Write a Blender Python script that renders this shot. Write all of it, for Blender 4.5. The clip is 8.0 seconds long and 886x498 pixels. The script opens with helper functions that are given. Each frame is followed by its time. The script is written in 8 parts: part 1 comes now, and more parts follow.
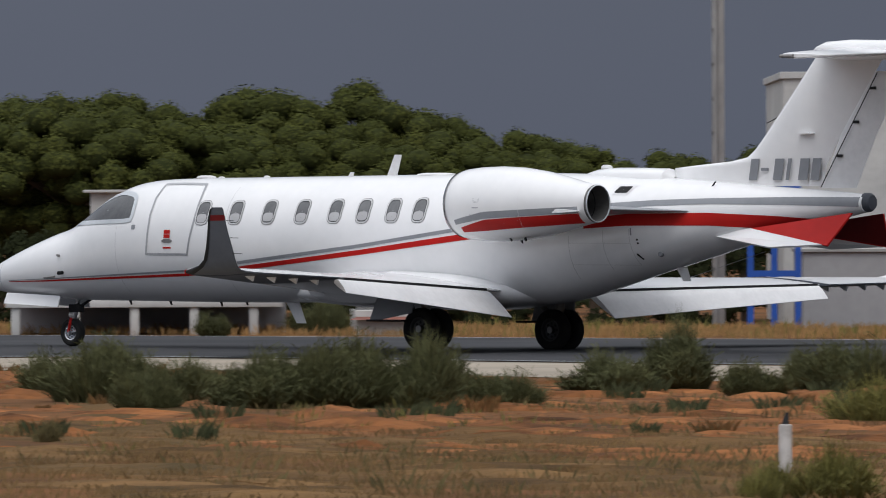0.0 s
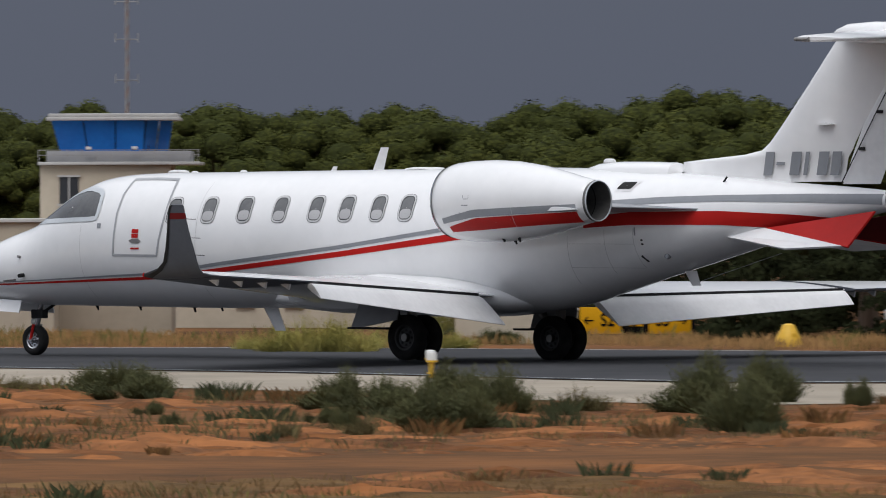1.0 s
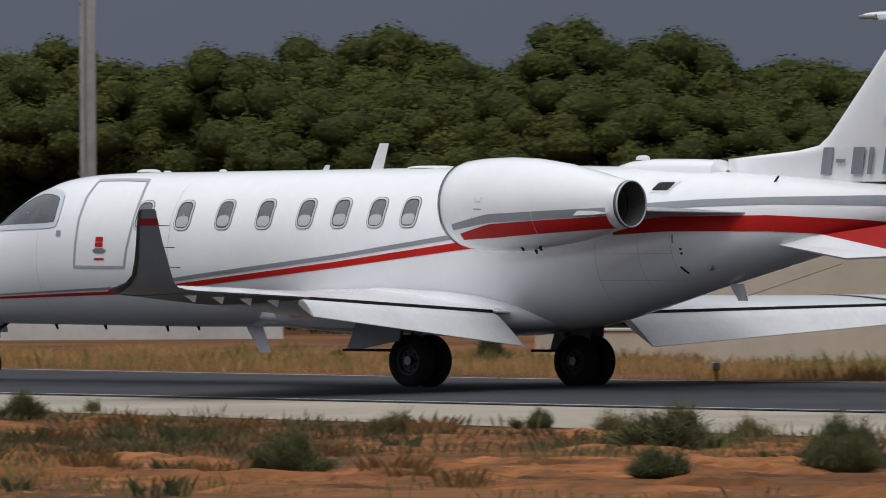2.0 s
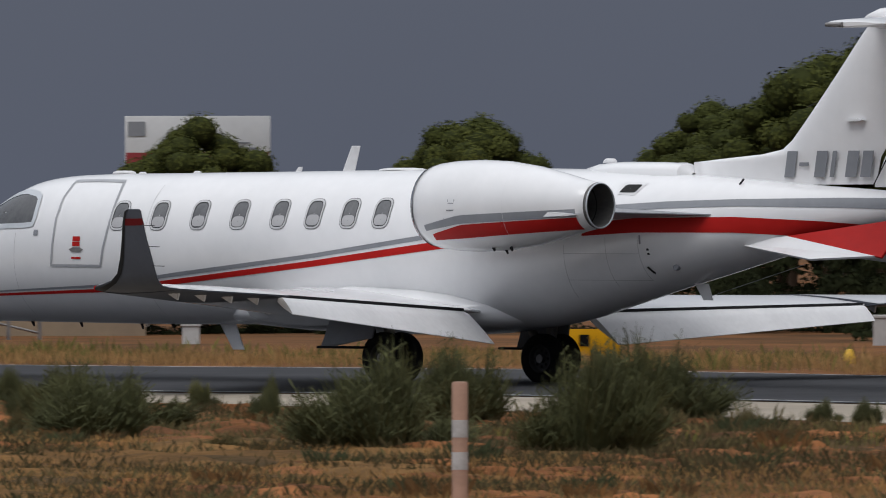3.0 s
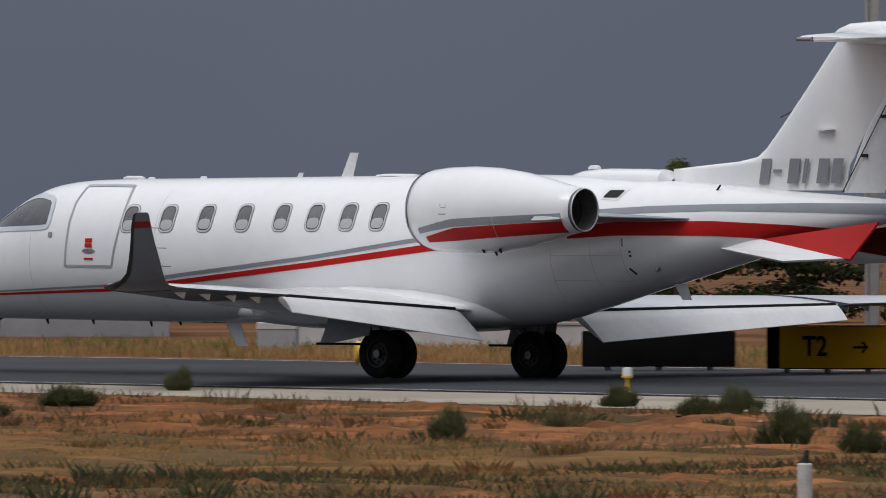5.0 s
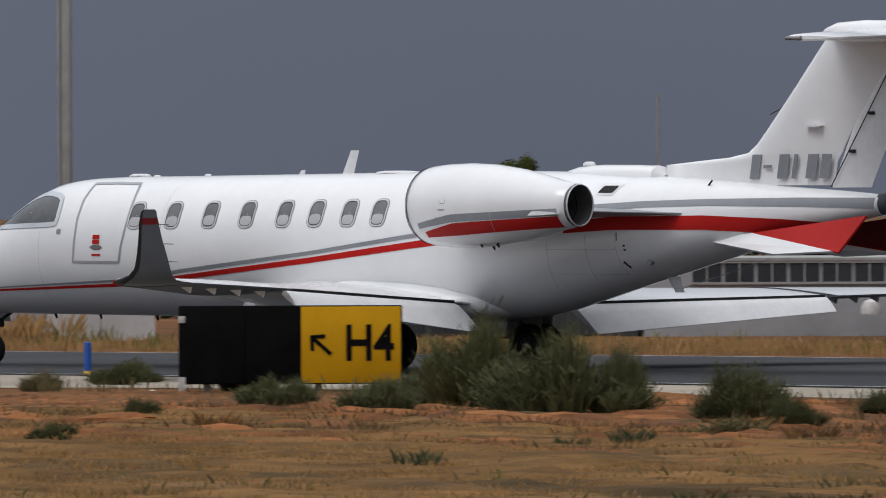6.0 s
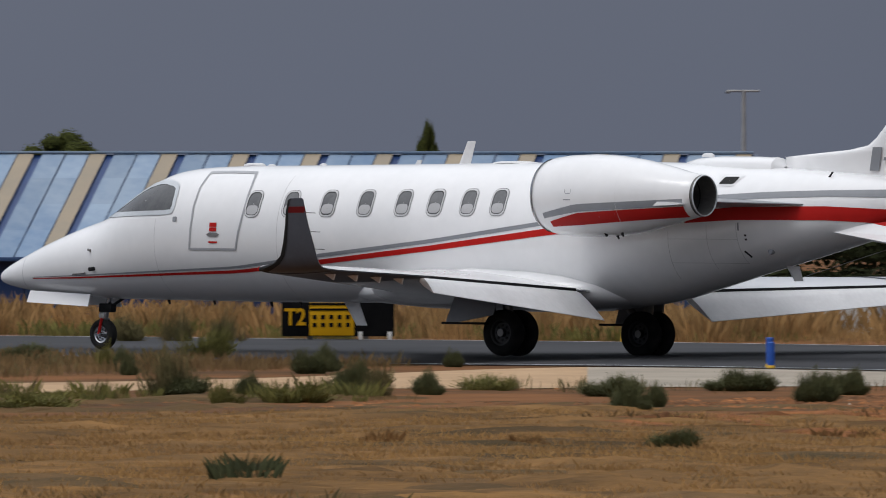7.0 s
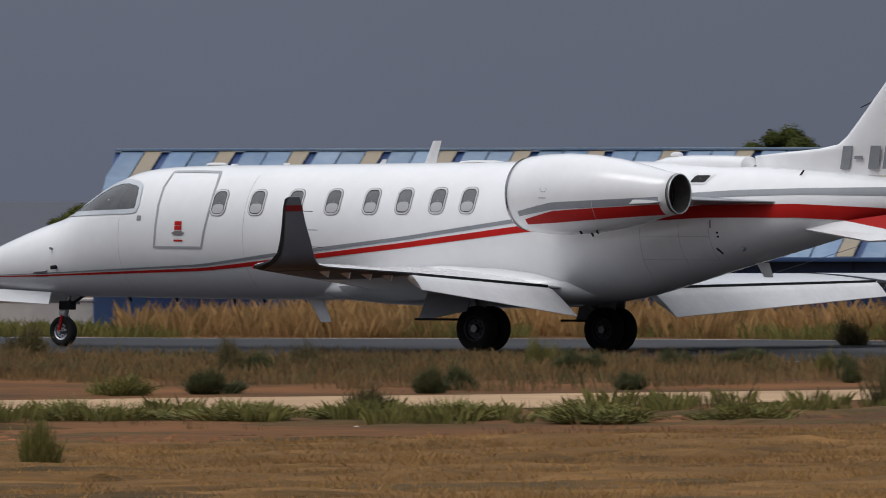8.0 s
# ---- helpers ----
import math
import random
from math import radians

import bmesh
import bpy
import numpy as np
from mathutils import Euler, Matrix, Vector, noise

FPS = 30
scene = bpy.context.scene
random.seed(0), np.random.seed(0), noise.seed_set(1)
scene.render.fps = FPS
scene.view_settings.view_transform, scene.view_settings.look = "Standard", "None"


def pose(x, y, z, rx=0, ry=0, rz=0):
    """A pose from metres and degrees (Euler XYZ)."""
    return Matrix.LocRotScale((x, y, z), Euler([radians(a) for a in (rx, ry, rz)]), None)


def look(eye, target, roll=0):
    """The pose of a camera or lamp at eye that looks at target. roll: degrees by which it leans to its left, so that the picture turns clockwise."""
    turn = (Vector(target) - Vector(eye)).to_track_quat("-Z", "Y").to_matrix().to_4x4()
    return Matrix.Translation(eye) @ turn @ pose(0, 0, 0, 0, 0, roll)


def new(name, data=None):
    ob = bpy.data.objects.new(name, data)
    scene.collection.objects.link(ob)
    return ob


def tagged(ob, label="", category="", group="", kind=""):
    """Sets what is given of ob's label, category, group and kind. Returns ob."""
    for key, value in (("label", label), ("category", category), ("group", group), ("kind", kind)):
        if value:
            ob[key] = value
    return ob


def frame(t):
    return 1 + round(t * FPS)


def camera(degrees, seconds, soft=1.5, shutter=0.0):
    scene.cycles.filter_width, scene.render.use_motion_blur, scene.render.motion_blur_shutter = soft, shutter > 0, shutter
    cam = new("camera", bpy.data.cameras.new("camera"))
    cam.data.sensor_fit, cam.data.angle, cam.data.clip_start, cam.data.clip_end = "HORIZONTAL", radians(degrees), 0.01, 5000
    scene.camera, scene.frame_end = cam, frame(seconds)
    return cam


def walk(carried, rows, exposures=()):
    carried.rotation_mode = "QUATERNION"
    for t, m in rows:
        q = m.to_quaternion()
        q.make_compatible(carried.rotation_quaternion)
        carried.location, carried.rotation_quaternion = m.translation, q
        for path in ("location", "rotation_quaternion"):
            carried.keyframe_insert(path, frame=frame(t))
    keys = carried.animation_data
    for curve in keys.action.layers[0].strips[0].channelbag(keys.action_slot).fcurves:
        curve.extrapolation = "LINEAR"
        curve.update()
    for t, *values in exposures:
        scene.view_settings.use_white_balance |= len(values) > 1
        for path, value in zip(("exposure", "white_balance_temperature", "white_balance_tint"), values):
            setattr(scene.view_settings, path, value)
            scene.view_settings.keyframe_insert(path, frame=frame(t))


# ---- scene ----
CAM_ROWS = [
    (0.00, -15.426, -56.371, -0.2540, -0.208, -23.8942),
    (0.25, -15.289, -56.049, -0.2712, -0.107, -22.4529),
    (0.50, -14.101, -53.109, -0.2816, -0.046, -21.0294),
    (0.75, -11.400, -45.962, -0.2777, -0.083, -19.6856),
    (1.00, -8.184, -36.788, -0.2695, -0.158, -18.2755),
    (1.25, -5.455, -28.298, -0.2538, -0.294, -16.6400),
    (1.50, -3.456, -21.426, -0.2419, -0.392, -14.9413),
    (1.75, -2.169, -16.480, -0.2414, -0.352, -13.2917),
    (2.00, -1.400, -13.135, -0.2412, -0.255, -11.6521),
    (2.25, -0.955, -10.902, -0.2411, -0.136, -10.0273),
    (2.50, -0.681, -9.288, -0.2409, -0.032, -8.4219),
    (2.75, -0.473, -7.800, -0.2404, 0.022, -6.8409),
    (3.00, -0.281, -6.071, -0.2351, -0.094, -5.3636),
    (3.25, -0.145, -4.460, -0.2302, -0.087, -3.9783),
    (3.50, -0.059, -2.968, -0.2250, -0.069, -2.6356),
    (3.75, -0.010, -1.455, -0.2157, 0.020, -1.3294),
    (4.00, 0.000, 0.000, -0.2076, 0.097, 0.0000),
    (4.25, -0.024, 1.341, -0.2042, 0.026, 1.4326),
    (4.50, -0.086, 2.842, -0.2027, -0.045, 2.9720),
    (4.75, -0.205, 4.640, -0.2057, 0.042, 4.6521),
    (5.00, -0.358, 6.325, -0.2107, 0.015, 6.0423),
    (5.25, -0.536, 7.875, -0.2172, -0.037, 7.3821),
    (5.50, -0.741, 9.348, -0.2244, -0.103, 8.6996),
    (5.75, -0.978, 10.801, -0.2317, -0.166, 10.0232),
    (6.00, -1.247, 12.242, -0.2392, -0.225, 11.4037),
    (6.25, -1.507, 13.474, -0.2524, -0.286, 12.8134),
    (6.50, -1.792, 14.691, -0.2692, -0.321, 14.2426),
    (6.75, -2.160, 16.119, -0.2911, -0.146, 15.7690),
    (7.00, -2.585, 17.637, -0.3067, 0.030, 17.2109),
    (7.25, -3.025, 19.081, -0.3094, 0.009, 18.4302),
    (7.50, -3.454, 20.389, -0.3113, -0.027, 19.6136),
    (7.75, -3.863, 21.550, -0.3140, -0.058, 20.7956),
    (8.00, -4.266, 22.619, -0.3167, -0.090, 21.9683),
]
JET_ROWS = [
    (0.00, 35.422, 56.577, 115.109),
    (0.25, 33.692, 60.186, 116.094),
    (0.50, 31.867, 63.826, 117.244),
    (0.75, 29.976, 67.394, 118.605),
    (1.00, 28.010, 70.895, 120.037),
    (1.25, 25.934, 74.371, 121.677),
    (1.50, 23.783, 77.745, 123.381),
    (1.75, 21.594, 80.962, 125.100),
    (2.00, 19.352, 84.048, 126.903),
    (2.25, 17.036, 87.032, 128.743),
    (2.50, 14.635, 89.928, 130.572),
    (2.75, 12.152, 92.739, 132.342),
    (3.00, 9.612, 95.447, 133.951),
    (3.25, 7.103, 97.979, 135.535),
    (3.50, 4.584, 100.386, 137.087),
    (3.75, 1.995, 102.730, 138.583),
    (4.00, -0.594, 104.956, 140.017),
    (4.25, -3.126, 107.032, 141.267),
    (4.50, -5.753, 109.094, 142.477),
    (4.75, -8.579, 111.209, 143.880),
    (5.00, -11.393, 113.214, 145.210),
    (5.25, -14.187, 115.108, 146.509),
    (5.50, -16.997, 116.922, 147.803),
    (5.75, -19.860, 118.680, 149.117),
    (6.00, -22.789, 120.381, 150.633),
    (6.25, -25.647, 121.937, 152.290),
    (6.50, -28.472, 123.367, 154.036),
    (6.75, -31.348, 124.709, 155.949),
    (7.00, -34.270, 125.954, 157.876),
    (7.25, -37.216, 127.095, 159.783),
    (7.50, -40.163, 128.124, 161.712),
    (7.75, -43.094, 129.042, 163.513),
    (8.00, -46.027, 129.861, 165.279),
]
cam = camera(5.7912, 8.0, soft=1.0, shutter=0.12)


def aim(x, y, tilt, lean, pan):
    return pose(x, y, 2.0) @ pose(0, 0, 0, 90, 0, pan) @ pose(0, 0, 0, tilt, 0, 0) @ pose(0, 0, 0, 0, 0, lean)


walk(cam, [(r[0], aim(*r[1:])) for r in CAM_ROWS], exposures=[(0, 0.14, 6500, 10), (0.8, 0.10, 6500, 10), (1.7, 0.03, 6500, 10), (2.8, -0.08, 6500, 10), (4, -0.12, 6500, 10), (4.7, -0.1, 6500, 10), (5.8, -0.02, 6500, 10), (6.5, 0.04, 6500, 10), (7.2, 0.02, 6500, 10), (8, -0.06, 6500, 10)])

# ---- world and sun: a heavy overcast sky, dark near the horizon, brighter overhead ----
SUN_UP, SUN_TURN = 60, 205
world = bpy.data.worlds.new("overcast")
scene.world = world
world.use_nodes = True
wt = world.node_tree
wt.nodes.clear()
w_out = wt.nodes.new("ShaderNodeOutputWorld")
w_bg = wt.nodes.new("ShaderNodeBackground")
w_sky = wt.nodes.new("ShaderNodeTexSky")
w_sky.sky_type = "NISHITA"
w_sky.sun_disc = False
w_sky.sun_elevation, w_sky.sun_rotation = radians(SUN_UP), radians(SUN_TURN)
w_sky.dust_density = 3.0
w_co = wt.nodes.new("ShaderNodeTexCoord")
w_sep = wt.nodes.new("ShaderNodeSeparateXYZ")
w_ramp = wt.nodes.new("ShaderNodeValToRGB")
w_ramp.color_ramp.elements[0].position, w_ramp.color_ramp.elements[0].color = 0.03, (0.106, 0.120, 0.162, 1)
w_ramp.color_ramp.elements[1].position, w_ramp.color_ramp.elements[1].color = 0.9, (1.18, 1.21, 1.27, 1)
el = w_ramp.color_ramp.elements.new(0.22)
el.color = (0.30, 0.325, 0.375, 1)
w_noise = wt.nodes.new("ShaderNodeTexNoise")
w_noise.inputs["Scale"].default_value = 7.0
w_noise.inputs["Detail"].default_value = 4.0
w_nr = wt.nodes.new("ShaderNodeMapRange")
w_nr.inputs["To Min"].default_value, w_nr.inputs["To Max"].default_value = 0.88, 1.12
w_mul = wt.nodes.new("ShaderNodeMix")
w_mul.data_type, w_mul.blend_type = "RGBA", "MULTIPLY"
w_mul.inputs["Factor"].default_value = 1.0
w_add = wt.nodes.new("ShaderNodeMix")
w_add.data_type, w_add.blend_type = "RGBA", "ADD"
w_add.inputs["Factor"].default_value = 0.006
wt.links.new(w_co.outputs["Generated"], w_sep.inputs[0])
wt.links.new(w_co.outputs["Generated"], w_noise.inputs["Vector"])
wt.links.new(w_sep.outputs["Z"], w_ramp.inputs["Fac"])
wt.links.new(w_noise.outputs["Fac"], w_nr.inputs["Value"])
wt.links.new(w_ramp.outputs["Color"], w_mul.inputs["A"])
wt.links.new(w_nr.outputs["Result"], w_mul.inputs["B"])
wt.links.new(w_mul.outputs["Result"], w_add.inputs["A"])
wt.links.new(w_sky.outputs["Color"], w_add.inputs["B"])
w_az = wt.nodes.new("ShaderNodeMath")
w_az.operation = "MULTIPLY_ADD"
w_az.inputs[1].default_value, w_az.inputs[2].default_value = -0.36, 1.0
w_side = wt.nodes.new("ShaderNodeMix")
w_side.data_type, w_side.blend_type = "RGBA", "MULTIPLY"
w_side.inputs["Factor"].default_value = 1.0
wt.links.new(w_sep.outputs["X"], w_az.inputs[0])
wt.links.new(w_add.outputs["Result"], w_side.inputs["A"])
wt.links.new(w_az.outputs[0], w_side.inputs["B"])
wt.links.new(w_side.outputs["Result"], w_bg.inputs["Color"])
wt.links.new(w_bg.outputs["Background"], w_out.inputs["Surface"])
w_bg.inputs["Strength"].default_value = 0.95

sun_data = bpy.data.lights.new("sun", "SUN")
sun_data.energy, sun_data.angle, sun_data.color = 1.02, radians(30), (1.0, 0.985, 0.97)
sun = new("sun", sun_data)
sa, se = radians(SUN_TURN), radians(SUN_UP)
sun_dir = Vector((math.sin(sa) * math.cos(se), math.cos(sa) * math.cos(se), math.sin(se)))
sun.matrix_world = look(sun_dir * 100, (0, 0, 0))


# ---- materials ----
def surf(name, c1, c2=None, scale=6.0, rough=0.6, bump=0.0, fine=0.0, metal=0.0, coat=0.0, emit=None, stretch=(1, 1, 1), vary=0.0, spec=0.5, dist=0.02):
    m = bpy.data.materials.new(name)
    m.use_nodes = True
    nt = m.node_tree
    b = nt.nodes["Principled BSDF"]
    b.inputs["Roughness"].default_value = rough
    b.inputs["Metallic"].default_value = metal
    b.inputs["Coat Weight"].default_value = coat
    b.inputs["Coat Roughness"].default_value = 0.08
    b.inputs["Specular IOR Level"].default_value = spec
    if c2 is None:
        c2 = tuple(v * 0.86 for v in c1)
    co = nt.nodes.new("ShaderNodeTexCoord")
    mp = nt.nodes.new("ShaderNodeMapping")
    mp.inputs["Scale"].default_value = stretch
    n1 = nt.nodes.new("ShaderNodeTexNoise")
    n1.inputs["Scale"].default_value, n1.inputs["Detail"].default_value = scale, 6.0
    n2 = nt.nodes.new("ShaderNodeTexNoise")
    n2.inputs["Scale"].default_value, n2.inputs["Detail"].default_value = scale * 9, 3.0
    mixn = nt.nodes.new("ShaderNodeMath")
    mixn.operation = "MULTIPLY_ADD"
    mixn.inputs[1].default_value = 0.35
    ramp = nt.nodes.new("ShaderNodeValToRGB")
    ramp.color_ramp.elements[0].position, ramp.color_ramp.elements[1].position = 0.50, 0.86
    ramp.color_ramp.elements[0].color, ramp.color_ramp.elements[1].color = (*c1, 1), (*c2, 1)
    nt.links.new(co.outputs["Object"], mp.inputs["Vector"])
    nt.links.new(mp.outputs["Vector"], n1.inputs["Vector"])
    nt.links.new(mp.outputs["Vector"], n2.inputs["Vector"])
    nt.links.new(n2.outputs["Fac"], mixn.inputs[0])
    nt.links.new(n1.outputs["Fac"], mixn.inputs[2])
    nt.links.new(mixn.outputs[0], ramp.inputs["Fac"])
    col = ramp.outputs["Color"]
    if vary:
        geo = nt.nodes.new("ShaderNodeNewGeometry")
        oi = nt.nodes.new("ShaderNodeObjectInfo")
        ad = nt.nodes.new("ShaderNodeMath")
        ad.operation = "ADD"
        fr = nt.nodes.new("ShaderNodeMath")
        fr.operation = "FRACT"
        rg = nt.nodes.new("ShaderNodeMapRange")
        rg.inputs["To Min"].default_value, rg.inputs["To Max"].default_value = 1 - vary, 1 + vary
        hs = nt.nodes.new("ShaderNodeHueSaturation")
        nt.links.new(geo.outputs["Random Per Island"], ad.inputs[0])
        nt.links.new(oi.outputs["Random"], ad.inputs[1])
        nt.links.new(ad.outputs[0], fr.inputs[0])
        nt.links.new(fr.outputs[0], rg.inputs["Value"])
        nt.links.new(rg.outputs["Result"], hs.inputs["Value"])
        nt.links.new(col, hs.inputs["Color"])
        col = hs.outputs["Color"]
    nt.links.new(col, b.inputs["Base Color"])
    if bump:
        bp = nt.nodes.new("ShaderNodeBump")
        bp.inputs["Strength"].default_value, bp.inputs["Distance"].default_value = bump, dist
        nt.links.new(mixn.outputs[0], bp.inputs["Height"])
        nt.links.new(bp.outputs["Normal"], b.inputs["Normal"])
    if emit:
        b.inputs["Emission Color"].default_value = (*emit, 1)
        b.inputs["Emission Strength"].default_value = 1.0
    return m


WHITE = surf("white_gloss_paint", (0.80, 0.80, 0.81), (0.73, 0.735, 0.745), 0.7, 0.24, coat=0.5)
WHITE_DULL = surf("white_dull_paint", (0.74, 0.74, 0.75), (0.62, 0.62, 0.63), 1.5, 0.42)
# Copy of RED with shade put into the colour.
RED_SHADED = surf("red_paint_shaded", (0.15, 0.011, 0.012), (0.11, 0.009, 0.01), 1.0, 0.5, spec=0.12)
RED = surf("red_paint", (0.46, 0.016, 0.013), (0.38, 0.013, 0.011), 1.0, 0.5, spec=0.12)
SILVER = surf("silver_grey_paint", (0.25, 0.262, 0.285), (0.20, 0.21, 0.23), 1.0, 0.38)
DOOR_GREY = surf("pale_grey_door_line", (0.36, 0.37, 0.39), (0.30, 0.31, 0.33), 1.0, 0.4)
SHIELD_TRIM = surf("polished_shield_trim", (0.56, 0.59, 0.62), (0.46, 0.49, 0.52), 3.0, 0.3, metal=0.15)
GREY_WING = surf("grey_underwing_paint", (0.074, 0.082, 0.100), (0.06, 0.066, 0.081), 2.0, 0.5, spec=0.25)
CHROME = surf("bare_metal", (0.62, 0.62, 0.63), (0.5, 0.5, 0.52), 3.0, 0.22, metal=1.0)
NOZZLE = surf("burnt_exhaust_metal", (0.15, 0.148, 0.146), (0.085, 0.083, 0.082), 3.0, 0.45, metal=0.4, stretch=(0.4, 1, 1))
DARK_METAL = surf("dark_exhaust_metal", (0.30, 0.29, 0.285), (0.20, 0.195, 0.19), 5.0, 0.42, metal=0.7)
DARK_RIM = surf("dark_rim", (0.045, 0.045, 0.047), (0.03, 0.03, 0.031), 5.0, 0.5)
RUBBER = surf("tyre_rubber", (0.018, 0.018, 0.019), (0.03, 0.029, 0.028), 8.0, 0.8, spec=0.15)
BLACK = surf("black_paint", (0.012, 0.012, 0.013), (0.02, 0.02, 0.02), 3.0, 0.6, spec=0.15)
SEAM = surf("panel_seam_line", (0.42, 0.42, 0.43), (0.34, 0.34, 0.35), 2.0, 0.6)
SEAL = surf("dark_gap", (0.02, 0.02, 0.022), (0.035, 0.035, 0.036), 6.0, 0.8, spec=0.1)
GLASS = surf("tinted_glass", (0.034, 0.036, 0.042), (0.075, 0.078, 0.082), 2.6, 0.05, spec=0.6)
# Bright reflection in the cabin glass, painted as a pale colour.
PANE_GLARE = surf("painted_pane_reflection", (0.44, 0.44, 0.45), (0.40, 0.40, 0.41), 2.0, 0.2)
GREY_STEEL_TRIM = surf("grey_window_seal", (0.16, 0.16, 0.165), (0.12, 0.12, 0.125), 4.0, 0.5)
TRIM = surf("satin_aluminium_trim", (0.62, 0.62, 0.63), (0.52, 0.52, 0.53), 3.0, 0.35, metal=0.15)
PANE = surf("cabin_pane", (0.17, 0.173, 0.18), (0.11, 0.113, 0.12), 3.0, 0.15, spec=0.4)
YELLOW = surf("sign_yellow", (0.60, 0.315, 0.008), (0.53, 0.27, 0.007), 2.0, 0.6, spec=0.08)
LIGHT_YELLOW = surf("lamp_yellow", (0.72, 0.43, 0.03), (0.6, 0.35, 0.02), 5.0, 0.5)
SIGN_BLACK = surf("sign_black", (0.005, 0.005, 0.0055), (0.009, 0.0088, 0.009), 3.0, 0.8, spec=0.02)
BLUE = surf("marker_blue", (0.015, 0.09, 0.42), (0.012, 0.07, 0.35), 3.0, 0.5)
LENS = surf("lamp_lens", (0.75, 0.75, 0.72), (0.6, 0.6, 0.58), 9.0, 0.2)
POST_WHITE = surf("post_white", (0.62, 0.60, 0.58), (0.40, 0.38, 0.36), 6.0, 0.7, bump=0.2)
POST_TAN = surf("post_faded_orange", (0.45, 0.27, 0.19), (0.34, 0.2, 0.14), 6.0, 0.75, bump=0.2)
CREAM = surf("cream_render", (0.52, 0.45, 0.35), (0.42, 0.36, 0.28), 0.8, 0.85, bump=0.15)
PALE = surf("pale_concrete_wall", (0.55, 0.54, 0.52), (0.42, 0.41, 0.40), 0.9, 0.85, bump=0.2)
GREY_WALL = surf("grey_cladding", (0.34, 0.34, 0.35), (0.27, 0.27, 0.28), 0.6, 0.6)
GREY_STEEL = surf("galvanised_steel", (0.34, 0.33, 0.32), (0.26, 0.255, 0.25), 4.0, 0.7)
TEAL = surf("teal_panel", (0.012, 0.085, 0.085), (0.01, 0.06, 0.062), 1.0, 0.6)
GREEN_ROOF = surf("green_roof_sheet", (0.03, 0.10, 0.065), (0.025, 0.075, 0.05), 1.0, 0.55)
TAN_WALL = surf("tan_sheet", (0.33, 0.25, 0.165), (0.25, 0.19, 0.13), 0.7, 0.7)
BLUE_SHEET = surf("weathered_blue_sheet", (0.13, 0.205, 0.32), (0.24, 0.31, 0.40), 0.6, 0.7, stretch=(1, 1, 0.35), vary=0.12)
BLUE_DARK = surf("dark_blue_cladding", (0.012, 0.045, 0.16), (0.01, 0.032, 0.11), 0.8, 0.5)
BLUE_WALL = surf("faded_blue_cladding", (0.022, 0.062, 0.165), (0.018, 0.05, 0.13), 0.8, 0.6)
TAN_SHEET = surf("tan_translucent_sheet", (0.31, 0.25, 0.175), (0.26, 0.22, 0.165), 0.7, 0.6)
CAB_GLASS = surf("blue_tower_glass", (0.02, 0.19, 0.62), (0.016, 0.14, 0.5), 1.5, 0.25, spec=0.3)
ROOF_RED = surf("red_roof_tile", (0.22, 0.075, 0.05), (0.16, 0.06, 0.045), 3.0, 0.8)
DULL_PANE = surf("shuttered_window", (0.20, 0.175, 0.145), (0.14, 0.125, 0.105), 1.5, 0.5)
DARK_GLASS = surf("dark_office_glass", (0.03, 0.034, 0.04), (0.05, 0.055, 0.06), 0.8, 0.12)
DEAD_WOOD = surf("bleached_wood", (0.26, 0.21, 0.165), (0.16, 0.125, 0.10), 8.0, 0.85, bump=0.3)
BARK = surf("bark", (0.11, 0.075, 0.05), (0.06, 0.042, 0.03), 3.0, 0.9, bump=0.6, stretch=(1, 1, 0.3))
PINE = surf("pine_needles", (0.088, 0.094, 0.024), (0.048, 0.057, 0.017), 2.5, 0.85, vary=0.14, spec=0.04)
# PINE darkened: shade inside the crowns is put into the colour.
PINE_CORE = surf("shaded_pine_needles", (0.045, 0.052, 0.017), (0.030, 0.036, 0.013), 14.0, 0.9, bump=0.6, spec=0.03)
HEDGE = surf("near_black_foliage", (0.028, 0.034, 0.014), (0.016, 0.02, 0.009), 2.0, 0.85, vary=0.4, spec=0.08)
POPLAR = surf("silver_leaves", (0.14, 0.14, 0.11), (0.08, 0.082, 0.062), 1.5, 0.6, vary=0.4, spec=0.2)
BROOM = surf("broom_stems", (0.105, 0.108, 0.045), (0.068, 0.074, 0.032), 2.0, 0.75, vary=0.28, spec=0.2)
WEED = surf("green_weed", (0.19, 0.175, 0.05), (0.12, 0.115, 0.034), 2.0, 0.75, vary=0.4, spec=0.2)
FLOWER = surf("yellow_flower", (0.5, 0.38, 0.02), (0.4, 0.3, 0.02), 2.0, 0.7, vary=0.2)
STRAW = surf("dry_grass", (0.25, 0.160, 0.070), (0.145, 0.092, 0.042), 0.35, 0.85, vary=0.2, spec=0.2)
STRAW_BROWN = surf("brown_dry_grass", (0.17, 0.098, 0.042), (0.085, 0.060, 0.028), 0.5, 0.85, vary=0.2, spec=0.2)
STRAW_GOLD = surf("golden_dry_grass", (0.42, 0.245, 0.092), (0.25, 0.145, 0.058), 0.35, 0.85, vary=0.2, spec=0.2)
GOLD_WEED = surf("yellow_green_weed", (0.40, 0.34, 0.10), (0.26, 0.25, 0.07), 2.0, 0.75, vary=0.3, spec=0.2)
STRAW_TALL = surf("tall_dry_grass", (0.42, 0.245, 0.10), (0.25, 0.155, 0.065), 0.5, 0.85, vary=0.3, spec=0.2)
SCRUB = surf("low_scrub", (0.12, 0.108, 0.048), (0.15, 0.112, 0.05), 0.8, 0.85, vary=0.4, spec=0.2)
